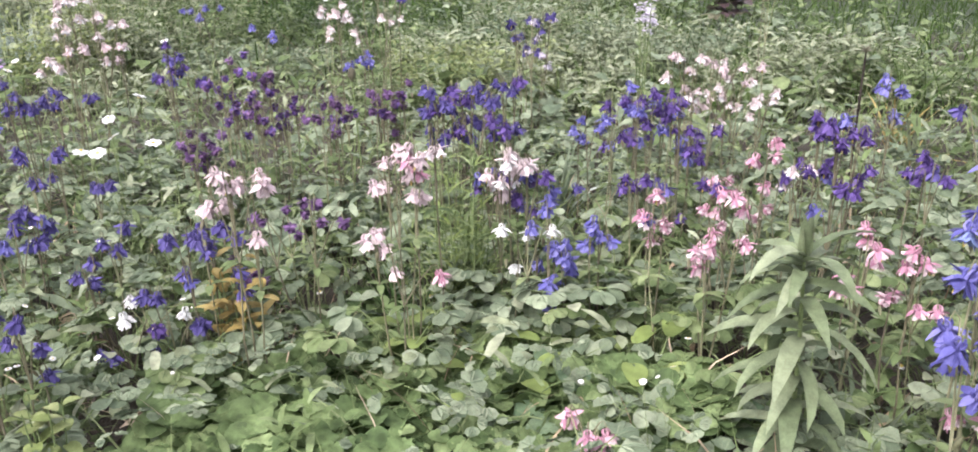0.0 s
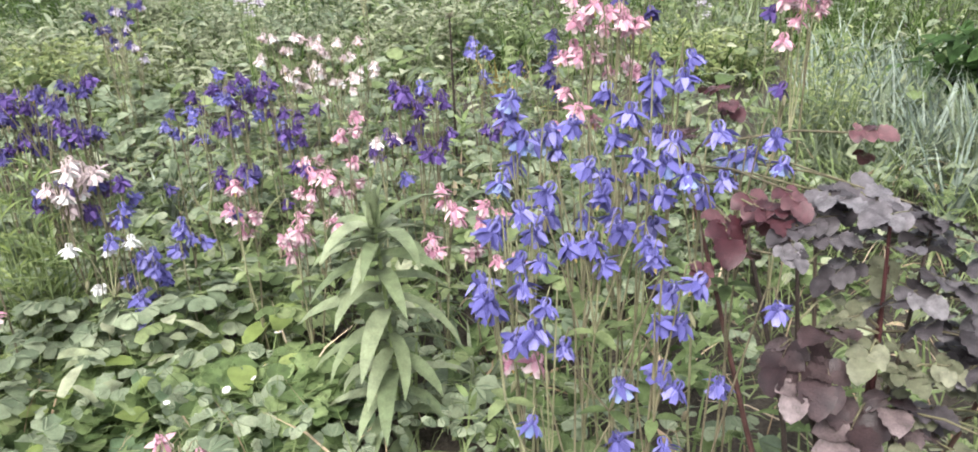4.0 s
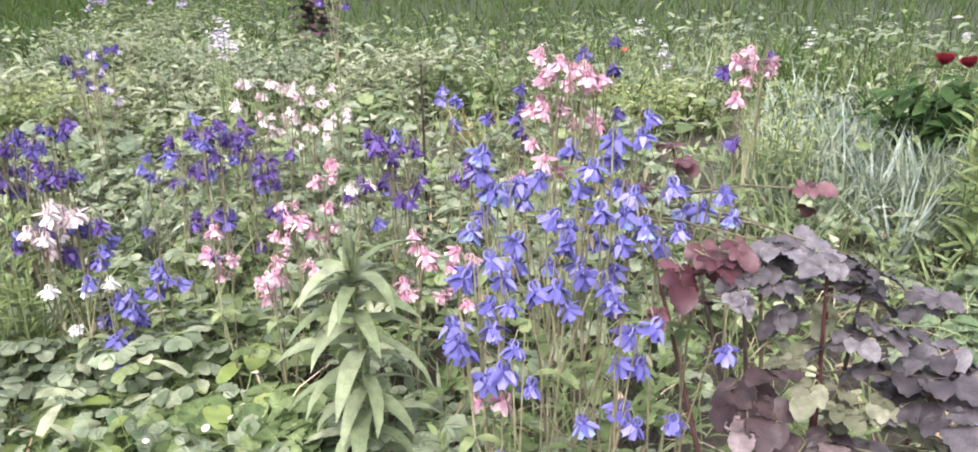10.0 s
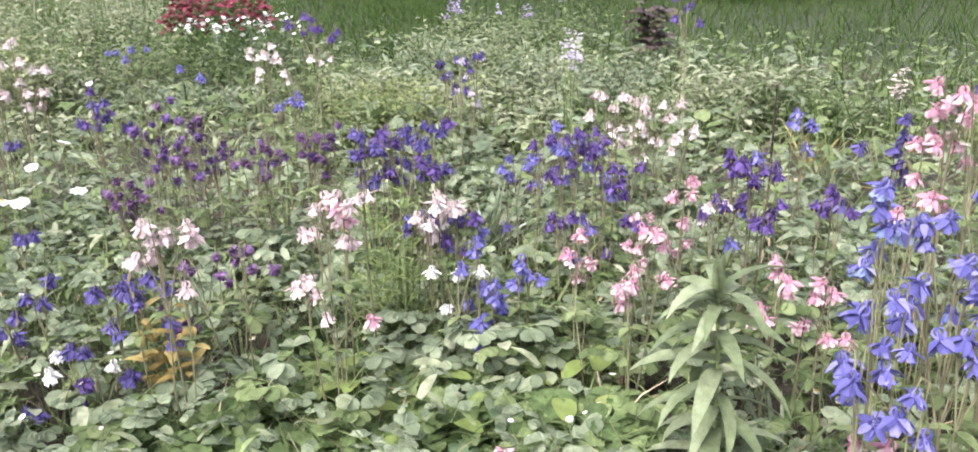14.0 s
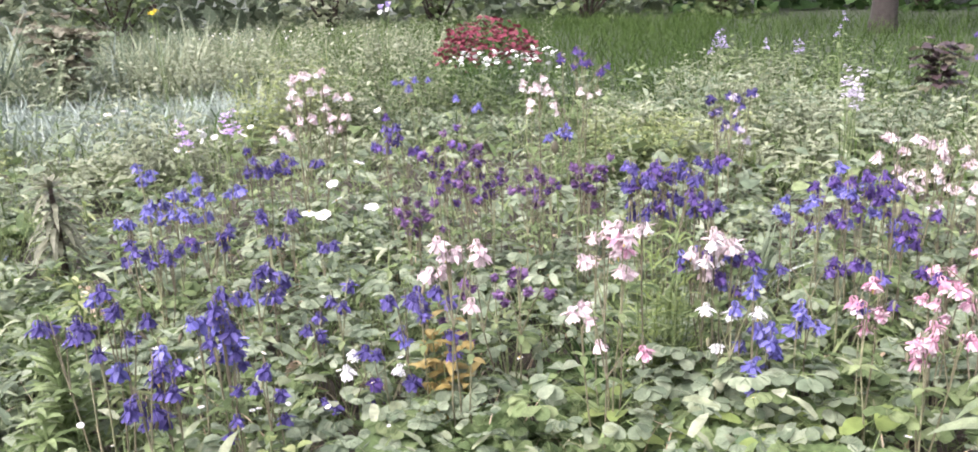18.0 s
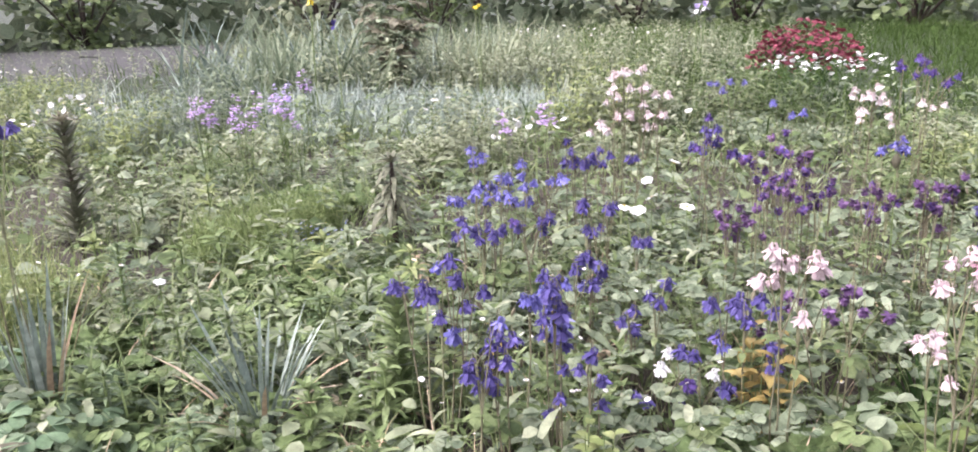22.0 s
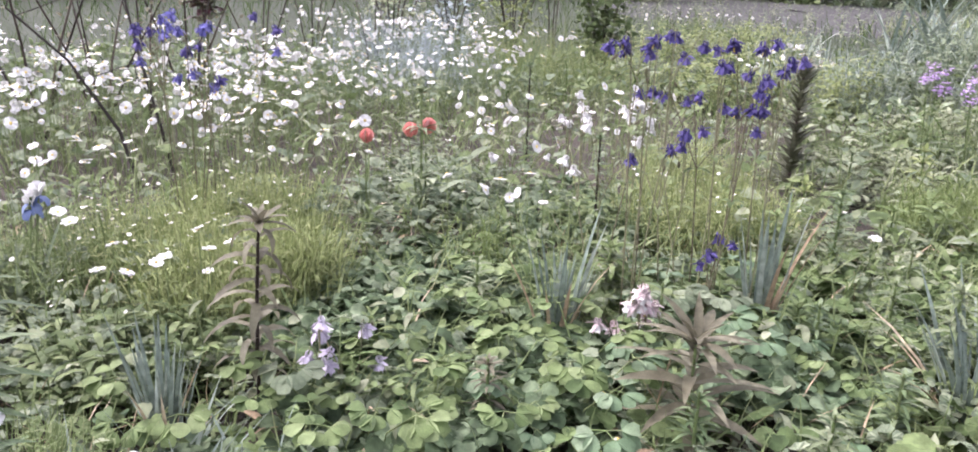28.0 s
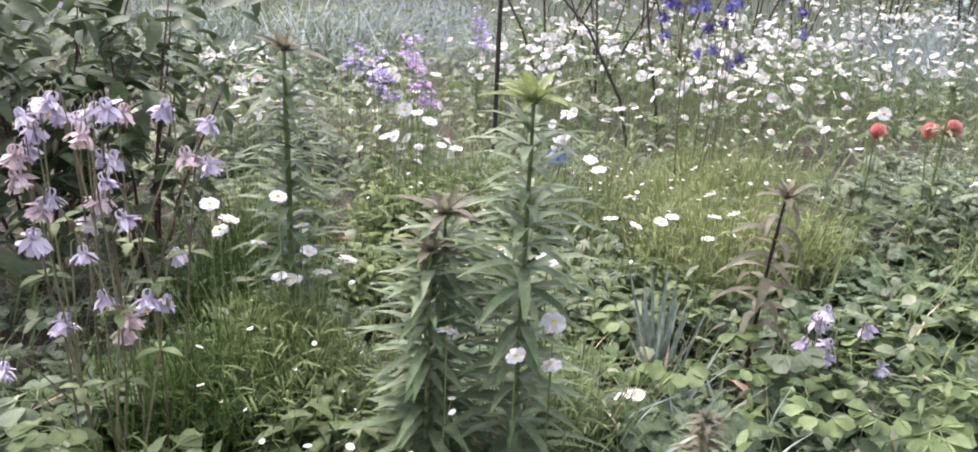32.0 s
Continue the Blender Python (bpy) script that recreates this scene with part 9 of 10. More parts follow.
# tall plants before the bare bed and the meadow
strap_mass(-8.77, 7.71, 0.48, 70, 1.30, 0.02, LEAF_GREY, "tall clump of broad grey-green iris leaves")
strap_mass(-8.26, 7.84, 0.45, 75, 1.30, 0.02, LEAF_GREY, "tall clump of broad grey-green iris leaves")
strap_mass(-8.45, 8.67, 0.48, 80, 1.28, 0.02, LEAF_SWORD, "tall clump of broad grey-green iris leaves")
strap_mass(-7.77, 8.65, 0.45, 70, 1.24, 0.02, LEAF_GREY, "tall clump of broad grey-green iris leaves")
strap_mass(-9.93, 8.01, 0.56, 70, 1.30, 0.02, LEAF_SWORD, "tall clump of broad grey-green iris leaves")
strap_mass(-7.07, 9.91, 0.64, 60, 1.02, 0.02, LEAF_PALE, "tall clump of broad grey-green iris leaves")
strap_mass(-6.93, 10.87, 0.72, 60, 1.06, 0.02, LEAF_PALE, "tall clump of broad grey-green iris leaves")
strap_mass(-6.55, 11.59, 0.64, 50, 0.81, 0.02, LEAF_PALE, "tall clump of broad grey-green iris leaves")
strap_mass(-7.64, 9.84, 0.56, 50, 0.96, 0.02, LEAF_GREY, "tall clump of broad grey-green iris leaves")
strap_mass(-8.43, 10.22, 0.64, 60, 1.06, 0.02, LEAF_SWORD, "tall clump of broad grey-green iris leaves")
strap_mass(-8.41, 9.16, 0.48, 70, 1.10, 0.02, LEAF_GREY, "tall clump of broad grey-green iris leaves")
leafy_mass(-3.56, 5.42, 0.40, 90, 0.80, LEAF_PALE, "broad-leaved perennials before the bare bed", 0.13)
leafy_mass(-3.50, 7.12, 0.50, 110, 0.80, LEAF_LIME, "broad-leaved perennials before the bare bed", 0.13)
leafy_mass(-3.37, 7.86, 0.50, 110, 0.80, LEAF_MID, "broad-leaved perennials before the bare bed", 0.13)
leafy_mass(-2.90, 8.27, 0.50, 100, 0.80, LEAF_PALE, "broad-leaved perennials before the bare bed", 0.13)
leafy_mass(-6.86, 4.39, 0.50, 110, 0.79, LEAF_LIME, "broad-leaved perennials before the bare bed", 0.13)
leafy_mass(-7.22, 3.72, 0.50, 110, 0.80, LEAF_LIME, "broad-leaved perennials before the bare bed", 0.13)
leafy_mass(-6.82, 5.36, 0.40, 90, 0.80, LEAF_GREY, "broad-leaved perennials before the bare bed", 0.13)
leafy_mass(-11.52, 6.29, 0.80, 90, 0.45, LEAF_LIME, "broad-leaved perennials before the bare bed", 0.13)
leafy_mass(-11.86, 5.59, 0.80, 90, 0.45, LEAF_MID, "broad-leaved perennials before the bare bed", 0.13)
leafy_mass(-3.19, 7.15, 0.50, 110, 0.80, LEAF_PALE, "broad-leaved perennials before the bare bed", 0.13)
leafy_mass(-2.40, 8.04, 0.50, 110, 0.80, LEAF_MID, "broad-leaved perennials before the bare bed", 0.13)
leafy_mass(-7.44, 8.37, 0.75, 75, 1.10, LEAF_PALE, "tall leafy perennials far back in the garden", 0.17)
leafy_mass(-7.58, 9.60, 0.75, 75, 1.03, LEAF_PALE, "tall leafy perennials far back in the garden", 0.17)
leafy_mass(-6.66, 9.69, 0.75, 75, 1.00, LEAF_PALE, "tall leafy perennials far back in the garden", 0.17)
leafy_mass(-6.75, 10.86, 0.75, 75, 0.93, LEAF_PALE, "tall leafy perennials far back in the garden", 0.17)
leafy_mass(-5.80, 10.86, 0.75, 75, 0.90, LEAF_PALE, "tall leafy perennials far back in the garden", 0.17)
leafy_mass(-5.01, 11.28, 0.75, 75, 0.86, LEAF_PALE, "tall leafy perennials far back in the garden", 0.17)
leafy_mass(-4.44, 12.08, 0.75, 75, 0.79, LEAF_PALE, "tall leafy perennials far back in the garden", 0.17)
oxeye(4.78, 4.07, 0.79, 1, 0.0, "white ox-eye daisy on a thin leaning stem", 1.5)
oxeye(4.39, 3.75, 0.69, 1, 0.0, "white ox-eye daisy on a thin leaning stem", 1.5)
oxeye(4.59, 3.82, 0.66, 1, 0.0, "white ox-eye daisy on a thin leaning stem", 1.5)
oxeye(4.50, 3.61, 0.68, 1, 0.0, "white ox-eye daisy on a thin leaning stem", 1.5)
oxeye(4.90, 4.07, 0.71, 1, 0.0, "white ox-eye daisy on a thin leaning stem", 1.5)
oxeye(4.72, 3.65, 0.70, 1, 0.0, "white ox-eye daisy on a thin leaning stem", 1.5)
oxeye(5.05, 4.51, 0.70, 1, 0.0, "white ox-eye daisy on a thin leaning stem", 1.5)
primrose(-0.06, 2.82)
primrose(0.11, 2.71)
primrose(0.26, 2.60)
primrose(0.47, 2.79)
primrose(0.64, 2.53)
primrose(0.37, 2.50)
primrose(-0.17, 2.79)
primrose(0.03, 2.91)
primrose(-0.33, 2.71)
primrose(0.57, 2.85)
primrose(-1.83, 1.80)
primrose(-1.57, 1.99)
primrose(-1.68, 1.82)
primrose(-2.28, 0.90)
primrose(-2.67, 0.66)
primrose(-2.15, 1.17)
leafy_plant("tall_perennial", 3.15, 2.64, 0.79, 0.09, 4, 16, LEAF_FRESH, "upright yellow-green perennial with pointed leaves", leaf=0.15, half=0.02, droop=0.5, split=True)
fern(3.46, 2.71)
branch(-4.86, -0.83, [(0.00, 0.00, 0.00), (-0.10, -0.10, 0.31), (-0.06, -0.31, 0.70), (-0.09, -0.58, 0.96), (-0.11, -0.52, 1.15)], "dark bare branch leaning over the daisies")
branch(-5.19, -0.70, [(0.00, 0.00, 0.00), (0.00, -0.05, 0.27), (0.01, -0.14, 0.74), (0.02, -0.19, 1.09)], "dark bare branch leaning over the daisies")
fine_mass(-8.49, 0.80, 0.6, 260, 0.71, LEAF_MIST, "hazy mass of fine tall stems behind the daisies")
fine_mass(-7.95, 1.18, 0.6, 260, 0.75, LEAF_MIST, "hazy mass of fine tall stems behind the daisies")
fine_mass(-8.67, 1.79, 0.6, 260, 0.70, GRASS, "hazy mass of fine tall stems behind the daisies")
fine_mass(-7.99, 2.13, 0.6, 260, 0.70, LEAF_LIME, "hazy mass of fine tall stems behind the daisies")
fine_mass(-10.46, 1.19, 0.6, 260, 0.74, LEAF_MIST, "hazy mass of fine tall stems behind the daisies")
fine_mass(-10.88, 1.93, 0.6, 260, 0.69, GRASS, "hazy mass of fine tall stems behind the daisies")
fine_mass(-10.27, 2.48, 0.6, 260, 0.69, LEAF_PALE, "hazy mass of fine tall stems behind the daisies")
fine_mass(-9.66, 2.87, 0.6, 260, 0.68, GRASS, "hazy mass of fine tall stems behind the daisies")
fine_mass(-7.71, 2.37, 0.6, 260, 0.56, GRASS, "hazy mass of fine tall stems behind the daisies")
fine_mass(-8.00, 3.07, 0.6, 260, 0.59, LEAF_LIME, "hazy mass of fine tall stems behind the daisies")
shrub(-9.98, 1.05, 1.5, 0.55, 520, LEAF_PALE, "loose light bush behind the daisies", leaf=0.08, half=0.028, seed=151, stems=7, full=True, girth=0.6)
shrub(-10.89, 1.88, 1.5, 0.55, 520, LEAF_MIST, "loose light bush behind the daisies", leaf=0.08, half=0.028, seed=152, stems=7, full=True, girth=0.6)
shrub(-10.26, 2.50, 1.5, 0.55, 520, LEAF_LIME, "loose light bush behind the daisies", leaf=0.08, half=0.028, seed=153, stems=7, full=True, girth=0.6)
leafy_mass(-15.6, 9.0, 3.2, 110, 0.6, LEAF_PALE, "weeds on the bare dug bed", 0.14)
leafy_mass(-18.2, 12.0, 4.2, 140, 0.6, LEAF_GREY, "weeds on the bare dug bed", 0.14)
# young lilies crowding the bed
lily(-4.308, 4.186, 0.25, 0.135, 0.0135, 0, LEAF_LILY, "young lily with a rosette of pointed green leaves", whorls=4, tuft=5, droop=0.7, rise=0.55)
lily(-3.39, 3.688, 0.30, 0.135, 0.0135, 0, LEAF_LIME, "young lily with a rosette of pointed green leaves", whorls=4, tuft=5, droop=0.7, rise=0.55)
lily(-2.824, 2.918, 0.35, 0.135, 0.0135, 0, LEAF_FRESH, "young lily with a rosette of pointed green leaves", whorls=4, tuft=5, droop=0.7, rise=0.55)
lily(-2.743, 3.194, 0.28, 0.135, 0.0135, 0, LEAF_LILY, "young lily with a rosette of pointed green leaves", whorls=4, tuft=5, droop=0.7, rise=0.55)
lily(-2.717, 3.444, 0.33, 0.135, 0.0135, 0, LEAF_LIME, "young lily with a rosette of pointed green leaves", whorls=4, tuft=5, droop=0.7, rise=0.55)
lily(-2.391, 2.622, 0.25, 0.135, 0.0135, 0, LEAF_FRESH, "young lily with a rosette of pointed green leaves", whorls=4, tuft=5, droop=0.7, rise=0.55)
lily(-2.167, 2.703, 0.30, 0.135, 0.0135, 0, LEAF_LILY, "young lily with a rosette of pointed green leaves", whorls=4, tuft=5, droop=0.7, rise=0.55)
lily(-2.133, 2.936, 0.35, 0.135, 0.0135, 0, LEAF_LIME, "young lily with a rosette of pointed green leaves", whorls=4, tuft=5, droop=0.7, rise=0.55)
lily(-1.879, 2.597, 0.28, 0.135, 0.0135, 0, LEAF_FRESH, "young lily with a rosette of pointed green leaves", whorls=4, tuft=5, droop=0.7, rise=0.55)
lily(-1.891, 2.261, 0.33, 0.135, 0.0135, 0, LEAF_LILY, "young lily with a rosette of pointed green leaves", whorls=4, tuft=5, droop=0.7, rise=0.55)
lily(-1.548, 2.436, 0.25, 0.135, 0.0135, 0, LEAF_LIME, "young lily with a rosette of pointed green leaves", whorls=4, tuft=5, droop=0.7, rise=0.55)
lily(-1.544, 2.116, 0.30, 0.135, 0.0135, 0, LEAF_FRESH, "young lily with a rosette of pointed green leaves", whorls=4, tuft=5, droop=0.7, rise=0.55)
lily(-2.047, 2.176, 0.35, 0.135, 0.0135, 0, LEAF_LILY, "young lily with a rosette of pointed green leaves", whorls=4, tuft=5, droop=0.7, rise=0.55)
lily(-5.033, 5.526, 0.28, 0.135, 0.0135, 0, LEAF_LIME, "young lily with a rosette of pointed green leaves", whorls=4, tuft=5, droop=0.7, rise=0.55)
lily(-6.12, 6, 0.33, 0.135, 0.0135, 0, LEAF_FRESH, "young lily with a rosette of pointed green leaves", whorls=4, tuft=5, droop=0.7, rise=0.55)
lily(-3.862, 4.588, 0.25, 0.135, 0.0135, 0, LEAF_LILY, "young lily with a rosette of pointed green leaves", whorls=4, tuft=5, droop=0.7, rise=0.55)
lily(-3.116, 4.121, 0.30, 0.135, 0.0135, 0, LEAF_LIME, "young lily with a rosette of pointed green leaves", whorls=4, tuft=5, droop=0.7, rise=0.55)
lily(-2.436, 3.54, 0.35, 0.135, 0.0135, 0, LEAF_FRESH, "young lily with a rosette of pointed green leaves", whorls=4, tuft=5, droop=0.7, rise=0.55)
lily(-4.286, 3.113, 0.28, 0.135, 0.0135, 0, LEAF_LILY, "young lily with a rosette of pointed green leaves", whorls=4, tuft=5, droop=0.7, rise=0.55)
lily(-4.118, 3.446, 0.33, 0.135, 0.0135, 0, LEAF_LIME, "young lily with a rosette of pointed green leaves", whorls=4, tuft=5, droop=0.7, rise=0.55)
lily(-3.483, 3.119, 0.25, 0.135, 0.0135, 0, LEAF_FRESH, "young lily with a rosette of pointed green leaves", whorls=4, tuft=5, droop=0.7, rise=0.55)
lily(-3.255, 3.272, 0.30, 0.135, 0.0135, 0, LEAF_LILY, "young lily with a rosette of pointed green leaves", whorls=4, tuft=5, droop=0.7, rise=0.55)
lily(-2.594, 2.899, 0.35, 0.135, 0.0135, 0, LEAF_LIME, "young lily with a rosette of pointed green leaves", whorls=4, tuft=5, droop=0.7, rise=0.55)
lily(-3.247, 2.629, 0.28, 0.135, 0.0135, 0, LEAF_FRESH, "young lily with a rosette of pointed green leaves", whorls=4, tuft=5, droop=0.7, rise=0.55)
lily(-2.546, 2.562, 0.33, 0.135, 0.0135, 0, LEAF_LILY, "young lily with a rosette of pointed green leaves", whorls=4, tuft=5, droop=0.7, rise=0.55)
lily(-3.817, 2.54, 0.25, 0.135, 0.0135, 0, LEAF_LIME, "young lily with a rosette of pointed green leaves", whorls=4, tuft=5, droop=0.7, rise=0.55)
lily(-3.18, 2.017, 0.30, 0.135, 0.0135, 0, LEAF_FRESH, "young lily with a rosette of pointed green leaves", whorls=4, tuft=5, droop=0.7, rise=0.55)
leafy_mass(-2.85, -1.346, 0.203, 130, 0.4, GRASS_FRESH, "fresh green leafy daisy shoots")
leafy_mass(-2.341, -1.394, 0.154, 90, 0.35, GRASS_FRESH, "fresh green leafy daisy shoots")
leafy_mass(-2.457, -1.001, 0.138, 70, 0.35, GRASS_FRESH, "fresh green leafy daisy shoots")
leafy_mass(-2.709, -1.858, 0.166, 80, 0.4, GRASS_FRESH, "fresh green leafy daisy shoots")
# added row of dark bushes: their dark leaves stand in for the hedge's shade
shrub(5.13, 17.436, 2.0, 1.5, 800, LEAF_DARK, "added dark bush standing in for hedge shade beyond the meadow", leaf=0.2, half=0.07, seed=90, stems=8, full=True)
shrub(6.521, 17.559, 2.0, 1.5, 800, LEAF_DARK, "added dark bush standing in for hedge shade beyond the meadow", leaf=0.2, half=0.07, seed=91, stems=8, full=True)
shrub(7.795, 17.673, 2.0, 1.5, 800, LEAF_DARK, "added dark bush standing in for hedge shade beyond the meadow", leaf=0.2, half=0.07, seed=92, stems=8, full=True)

fine_mass(-0.00, 2.99, 0.07, 60, 0.5, GRASS_FRESH, "tall feathery green plants between the columbines")
feathery(0.02, 3.01, 0.7, 13)
straps("grass_clump", -0.16, 2.96, 24, 0.3, 0.006, LEAF_DARK, "dark green tuft of narrow leaves", "grass", fan=0.4)
leaf_clump(-2.36, 1.30, 12, BLUISH, "columbine leaf clump with blue-green lobed leaves")
leaf_clump(-2.72, 1.40, 10, BLUISH, "columbine leaf clump with blue-green lobed leaves")
leaf_clump(-2.10, 1.29, 7, BLUISH, "columbine leaf clump with blue-green lobed leaves", 0.8)
leaf_clump(0.55, 3.22, 12, LUSH, "low plant with rounded fresh green lobed leaves", 1.0)
leaf_clump(0.49, 3.01, 9, LUSH, "low plant with rounded fresh green lobed leaves", 0.9)
leaf_clump(0.81, 3.05, 9, LUSH, "low plant with rounded fresh green lobed leaves", 0.9)
leaf_clump(-2.03, 1.77, 9, LUSH, "low plant with rounded fresh green lobed leaves", 1.0)
leaf_clump(-3.07, 0.92, 9, LUSH, "low plant with rounded fresh green lobed leaves", 1.0)
leaf_clump(-2.76, 0.71, 9, LUSH, "low plant with rounded fresh green lobed leaves", 1.1)
leaf_clump(-2.59, 0.83, 9, LUSH, "low plant with rounded fresh green lobed leaves", 1.0)
leaf_clump(-2.30, 0.88, 9, LUSH, "low plant with rounded fresh green lobed leaves", 1.1)
leaf_clump(-1.82, 2.27, 9, LUSH, "low plant with rounded fresh green lobed leaves", 1.0)
leaf_clump(-2.45, 2.46, 9, LUSH, "low plant with rounded fresh green lobed leaves", 1.0)
leaf_clump(-2.20, 3.10, 9, LUSH, "low plant with rounded fresh green lobed leaves", 0.9)
leaf_clump(-1.66, 1.66, 5, [ROUND], "seedling with broad pale scalloped leaves", 1.0)
lily(-2.78, 1.13, 0.34, 0.13, 0.0115, 0, LEAF_FRESH, "young lily with a star of yellow-green leaves", whorls=5, tuft=9, droop=0.75, rise=0.65)
lily(-2.35, 1.63, 0.26, 0.12, 0.0115, 0, LEAF_FRESH, "young lily with a star of yellow-green leaves", whorls=5, tuft=9, droop=0.75, rise=0.65)
lily(-1.65, 1.91, 0.30, 0.13, 0.0115, 0, LEAF_FRESH, "young lily with a star of yellow-green leaves", whorls=5, tuft=9, droop=0.75, rise=0.65)
lily(-2.15, 2.09, 0.36, 0.13, 0.0115, 0, LEAF_FRESH, "young lily with a star of yellow-green leaves", whorls=5, tuft=9, droop=0.75, rise=0.65)
lily(-1.67, 2.33, 0.30, 0.12, 0.0115, 0, LEAF_FRESH, "young lily with a star of yellow-green leaves", whorls=5, tuft=9, droop=0.75, rise=0.65)
lily(-2.21, 1.14, 0.20, 0.13, 0.0115, 0, LEAF_FRESH, "young lily with a star of yellow-green leaves", whorls=5, tuft=9, droop=0.75, rise=0.65)

strap_mass(-6.70, 6.61, 0.42, 95, 0.44, 0.0075, LEAF_SILVER, "band of arching silver-grey strap leaves")
strap_mass(-6.89, 7.17, 0.42, 95, 0.44, 0.0075, LEAF_SILVER, "band of arching silver-grey strap leaves")
strap_mass(-6.07, 6.75, 0.42, 95, 0.44, 0.0075, LEAF_SILVER, "band of arching silver-grey strap leaves")
strap_mass(-5.30, 6.25, 0.42, 95, 0.44, 0.0075, LEAF_SILVER, "band of arching silver-grey strap leaves")
strap_mass(-5.48, 6.89, 0.42, 95, 0.44, 0.0075, LEAF_SILVER, "band of arching silver-grey strap leaves")
strap_mass(-4.93, 6.67, 0.42, 95, 0.44, 0.0075, LEAF_SILVER, "band of arching silver-grey strap leaves")
strap_mass(-4.85, 7.04, 0.42, 95, 0.44, 0.0075, LEAF_SILVER, "band of arching silver-grey strap leaves")
strap_mass(-4.92, 7.60, 0.42, 95, 0.44, 0.0075, LEAF_SILVER, "band of arching silver-grey strap leaves")
strap_mass(-4.87, 8.03, 0.42, 95, 0.44, 0.0075, LEAF_SILVER, "band of arching silver-grey strap leaves")
strap_mass(-4.53, 8.10, 0.42, 95, 0.44, 0.0075, LEAF_SILVER, "band of arching silver-grey strap leaves")
strap_mass(-7.36, 8.01, 0.42, 95, 0.44, 0.0075, LEAF_SILVER, "band of arching silver-grey strap leaves")
strap_mass(-6.17, 8.24, 0.42, 95, 0.44, 0.0075, LEAF_SILVER, "band of arching silver-grey strap leaves")
strap_mass(-6.36, 7.72, 0.42, 95, 0.44, 0.0075, LEAF_SILVER, "band of arching silver-grey strap leaves")
strap_mass(-7.87, 5.42, 0.42, 95, 0.44, 0.0075, LEAF_SILVER, "band of arching silver-grey strap leaves")
strap_mass(-8.22, 6.17, 0.42, 95, 0.44, 0.0075, LEAF_SILVER, "band of arching silver-grey strap leaves")
strap_mass(-7.55, 6.75, 0.42, 95, 0.44, 0.0075, LEAF_SILVER, "band of arching silver-grey strap leaves")
strap_mass(-7.01, 7.23, 0.42, 95, 0.44, 0.0075, LEAF_SILVER, "band of arching silver-grey strap leaves")
strap_mass(-6.33, 7.12, 0.42, 95, 0.44, 0.0075, LEAF_SILVER, "band of arching silver-grey strap leaves")
leaf_clump(0.03, 2.72, 7, OVAL_LIGHT, "plant with broad smooth yellow-green leaves", 1.0)
leaf_clump(-0.04, 2.79, 6, OVAL_LIGHT, "plant with broad smooth yellow-green leaves", 1.0)
leaf_clump(0.14, 2.57, 7, OVAL_LIGHT, "plant with broad smooth yellow-green leaves", 1.0)
leaf_clump(0.47, 2.67, 6, OVAL_LIGHT, "plant with broad smooth yellow-green leaves", 1.0)
leaf_clump(0.53, 2.59, 6, OVAL_LIGHT, "plant with broad smooth yellow-green leaves", 1.0)
leaf_clump(0.48, 2.67, 6, OVAL_LIGHT, "plant with broad smooth yellow-green leaves", 1.0)
leaf_clump(0.25, 2.58, 5, OVAL_DEEP, "plant with broad sea-green leaves", 1.1)
leaf_clump(0.63, 2.42, 6, OVAL_DEEP, "plant with broad sea-green leaves", 1.1)
leaf_clump(0.33, 2.45, 5, OVAL_DEEP, "plant with broad sea-green leaves", 1.1)
leaf_clump(-1.85, 1.52, 6, OVAL_DEEP, "plant with broad sea-green leaves", 1.1)
leaf_clump(2.79, 2.27, 10, TREFOILS_DULL, "strawberry plant with large fresh green leaves", 1.15)
leaf_clump(2.88, 2.16, 10, TREFOILS_DULL, "strawberry plant with large fresh green leaves", 1.15)
leaf_clump(3.15, 2.10, 10, TREFOILS_DULL, "strawberry plant with large fresh green leaves", 1.15)
leaf_clump(3.26, 1.95, 10, TREFOILS_DULL, "strawberry plant with large fresh green leaves", 1.15)
leaf_clump(2.63, 2.06, 10, TREFOILS_DULL, "strawberry plant with large fresh green leaves", 1.15)
leaf_clump(2.80, 2.02, 10, TREFOILS_DULL, "strawberry plant with large fresh green leaves", 1.15)
leaf_clump(2.95, 1.88, 10, TREFOILS_DULL, "strawberry plant with large fresh green leaves", 1.15)
leaf_clump(3.00, 1.75, 10, TREFOILS_DULL, "strawberry plant with large fresh green leaves", 1.15)
leaf_clump(3.51, 2.16, 10, TREFOILS_DULL, "strawberry plant with large fresh green leaves", 1.15)
leaf_clump(3.10, 2.38, 10, TREFOILS_DULL, "strawberry plant with large fresh green leaves", 1.15)
strap_mass(3.85, 4.63, 0.2, 90, 0.42, 0.006, LEAF_SWORD, "mass of arching grey-green narrow leaves")
strap_mass(4.28, 4.81, 0.2, 90, 0.42, 0.006, LEAF_SWORD, "mass of arching grey-green narrow leaves")
strap_mass(4.40, 4.56, 0.2, 90, 0.42, 0.006, LEAF_SWORD, "mass of arching grey-green narrow leaves")
strap_mass(4.40, 4.22, 0.2, 90, 0.42, 0.006, LEAF_SWORD, "mass of arching grey-green narrow leaves")
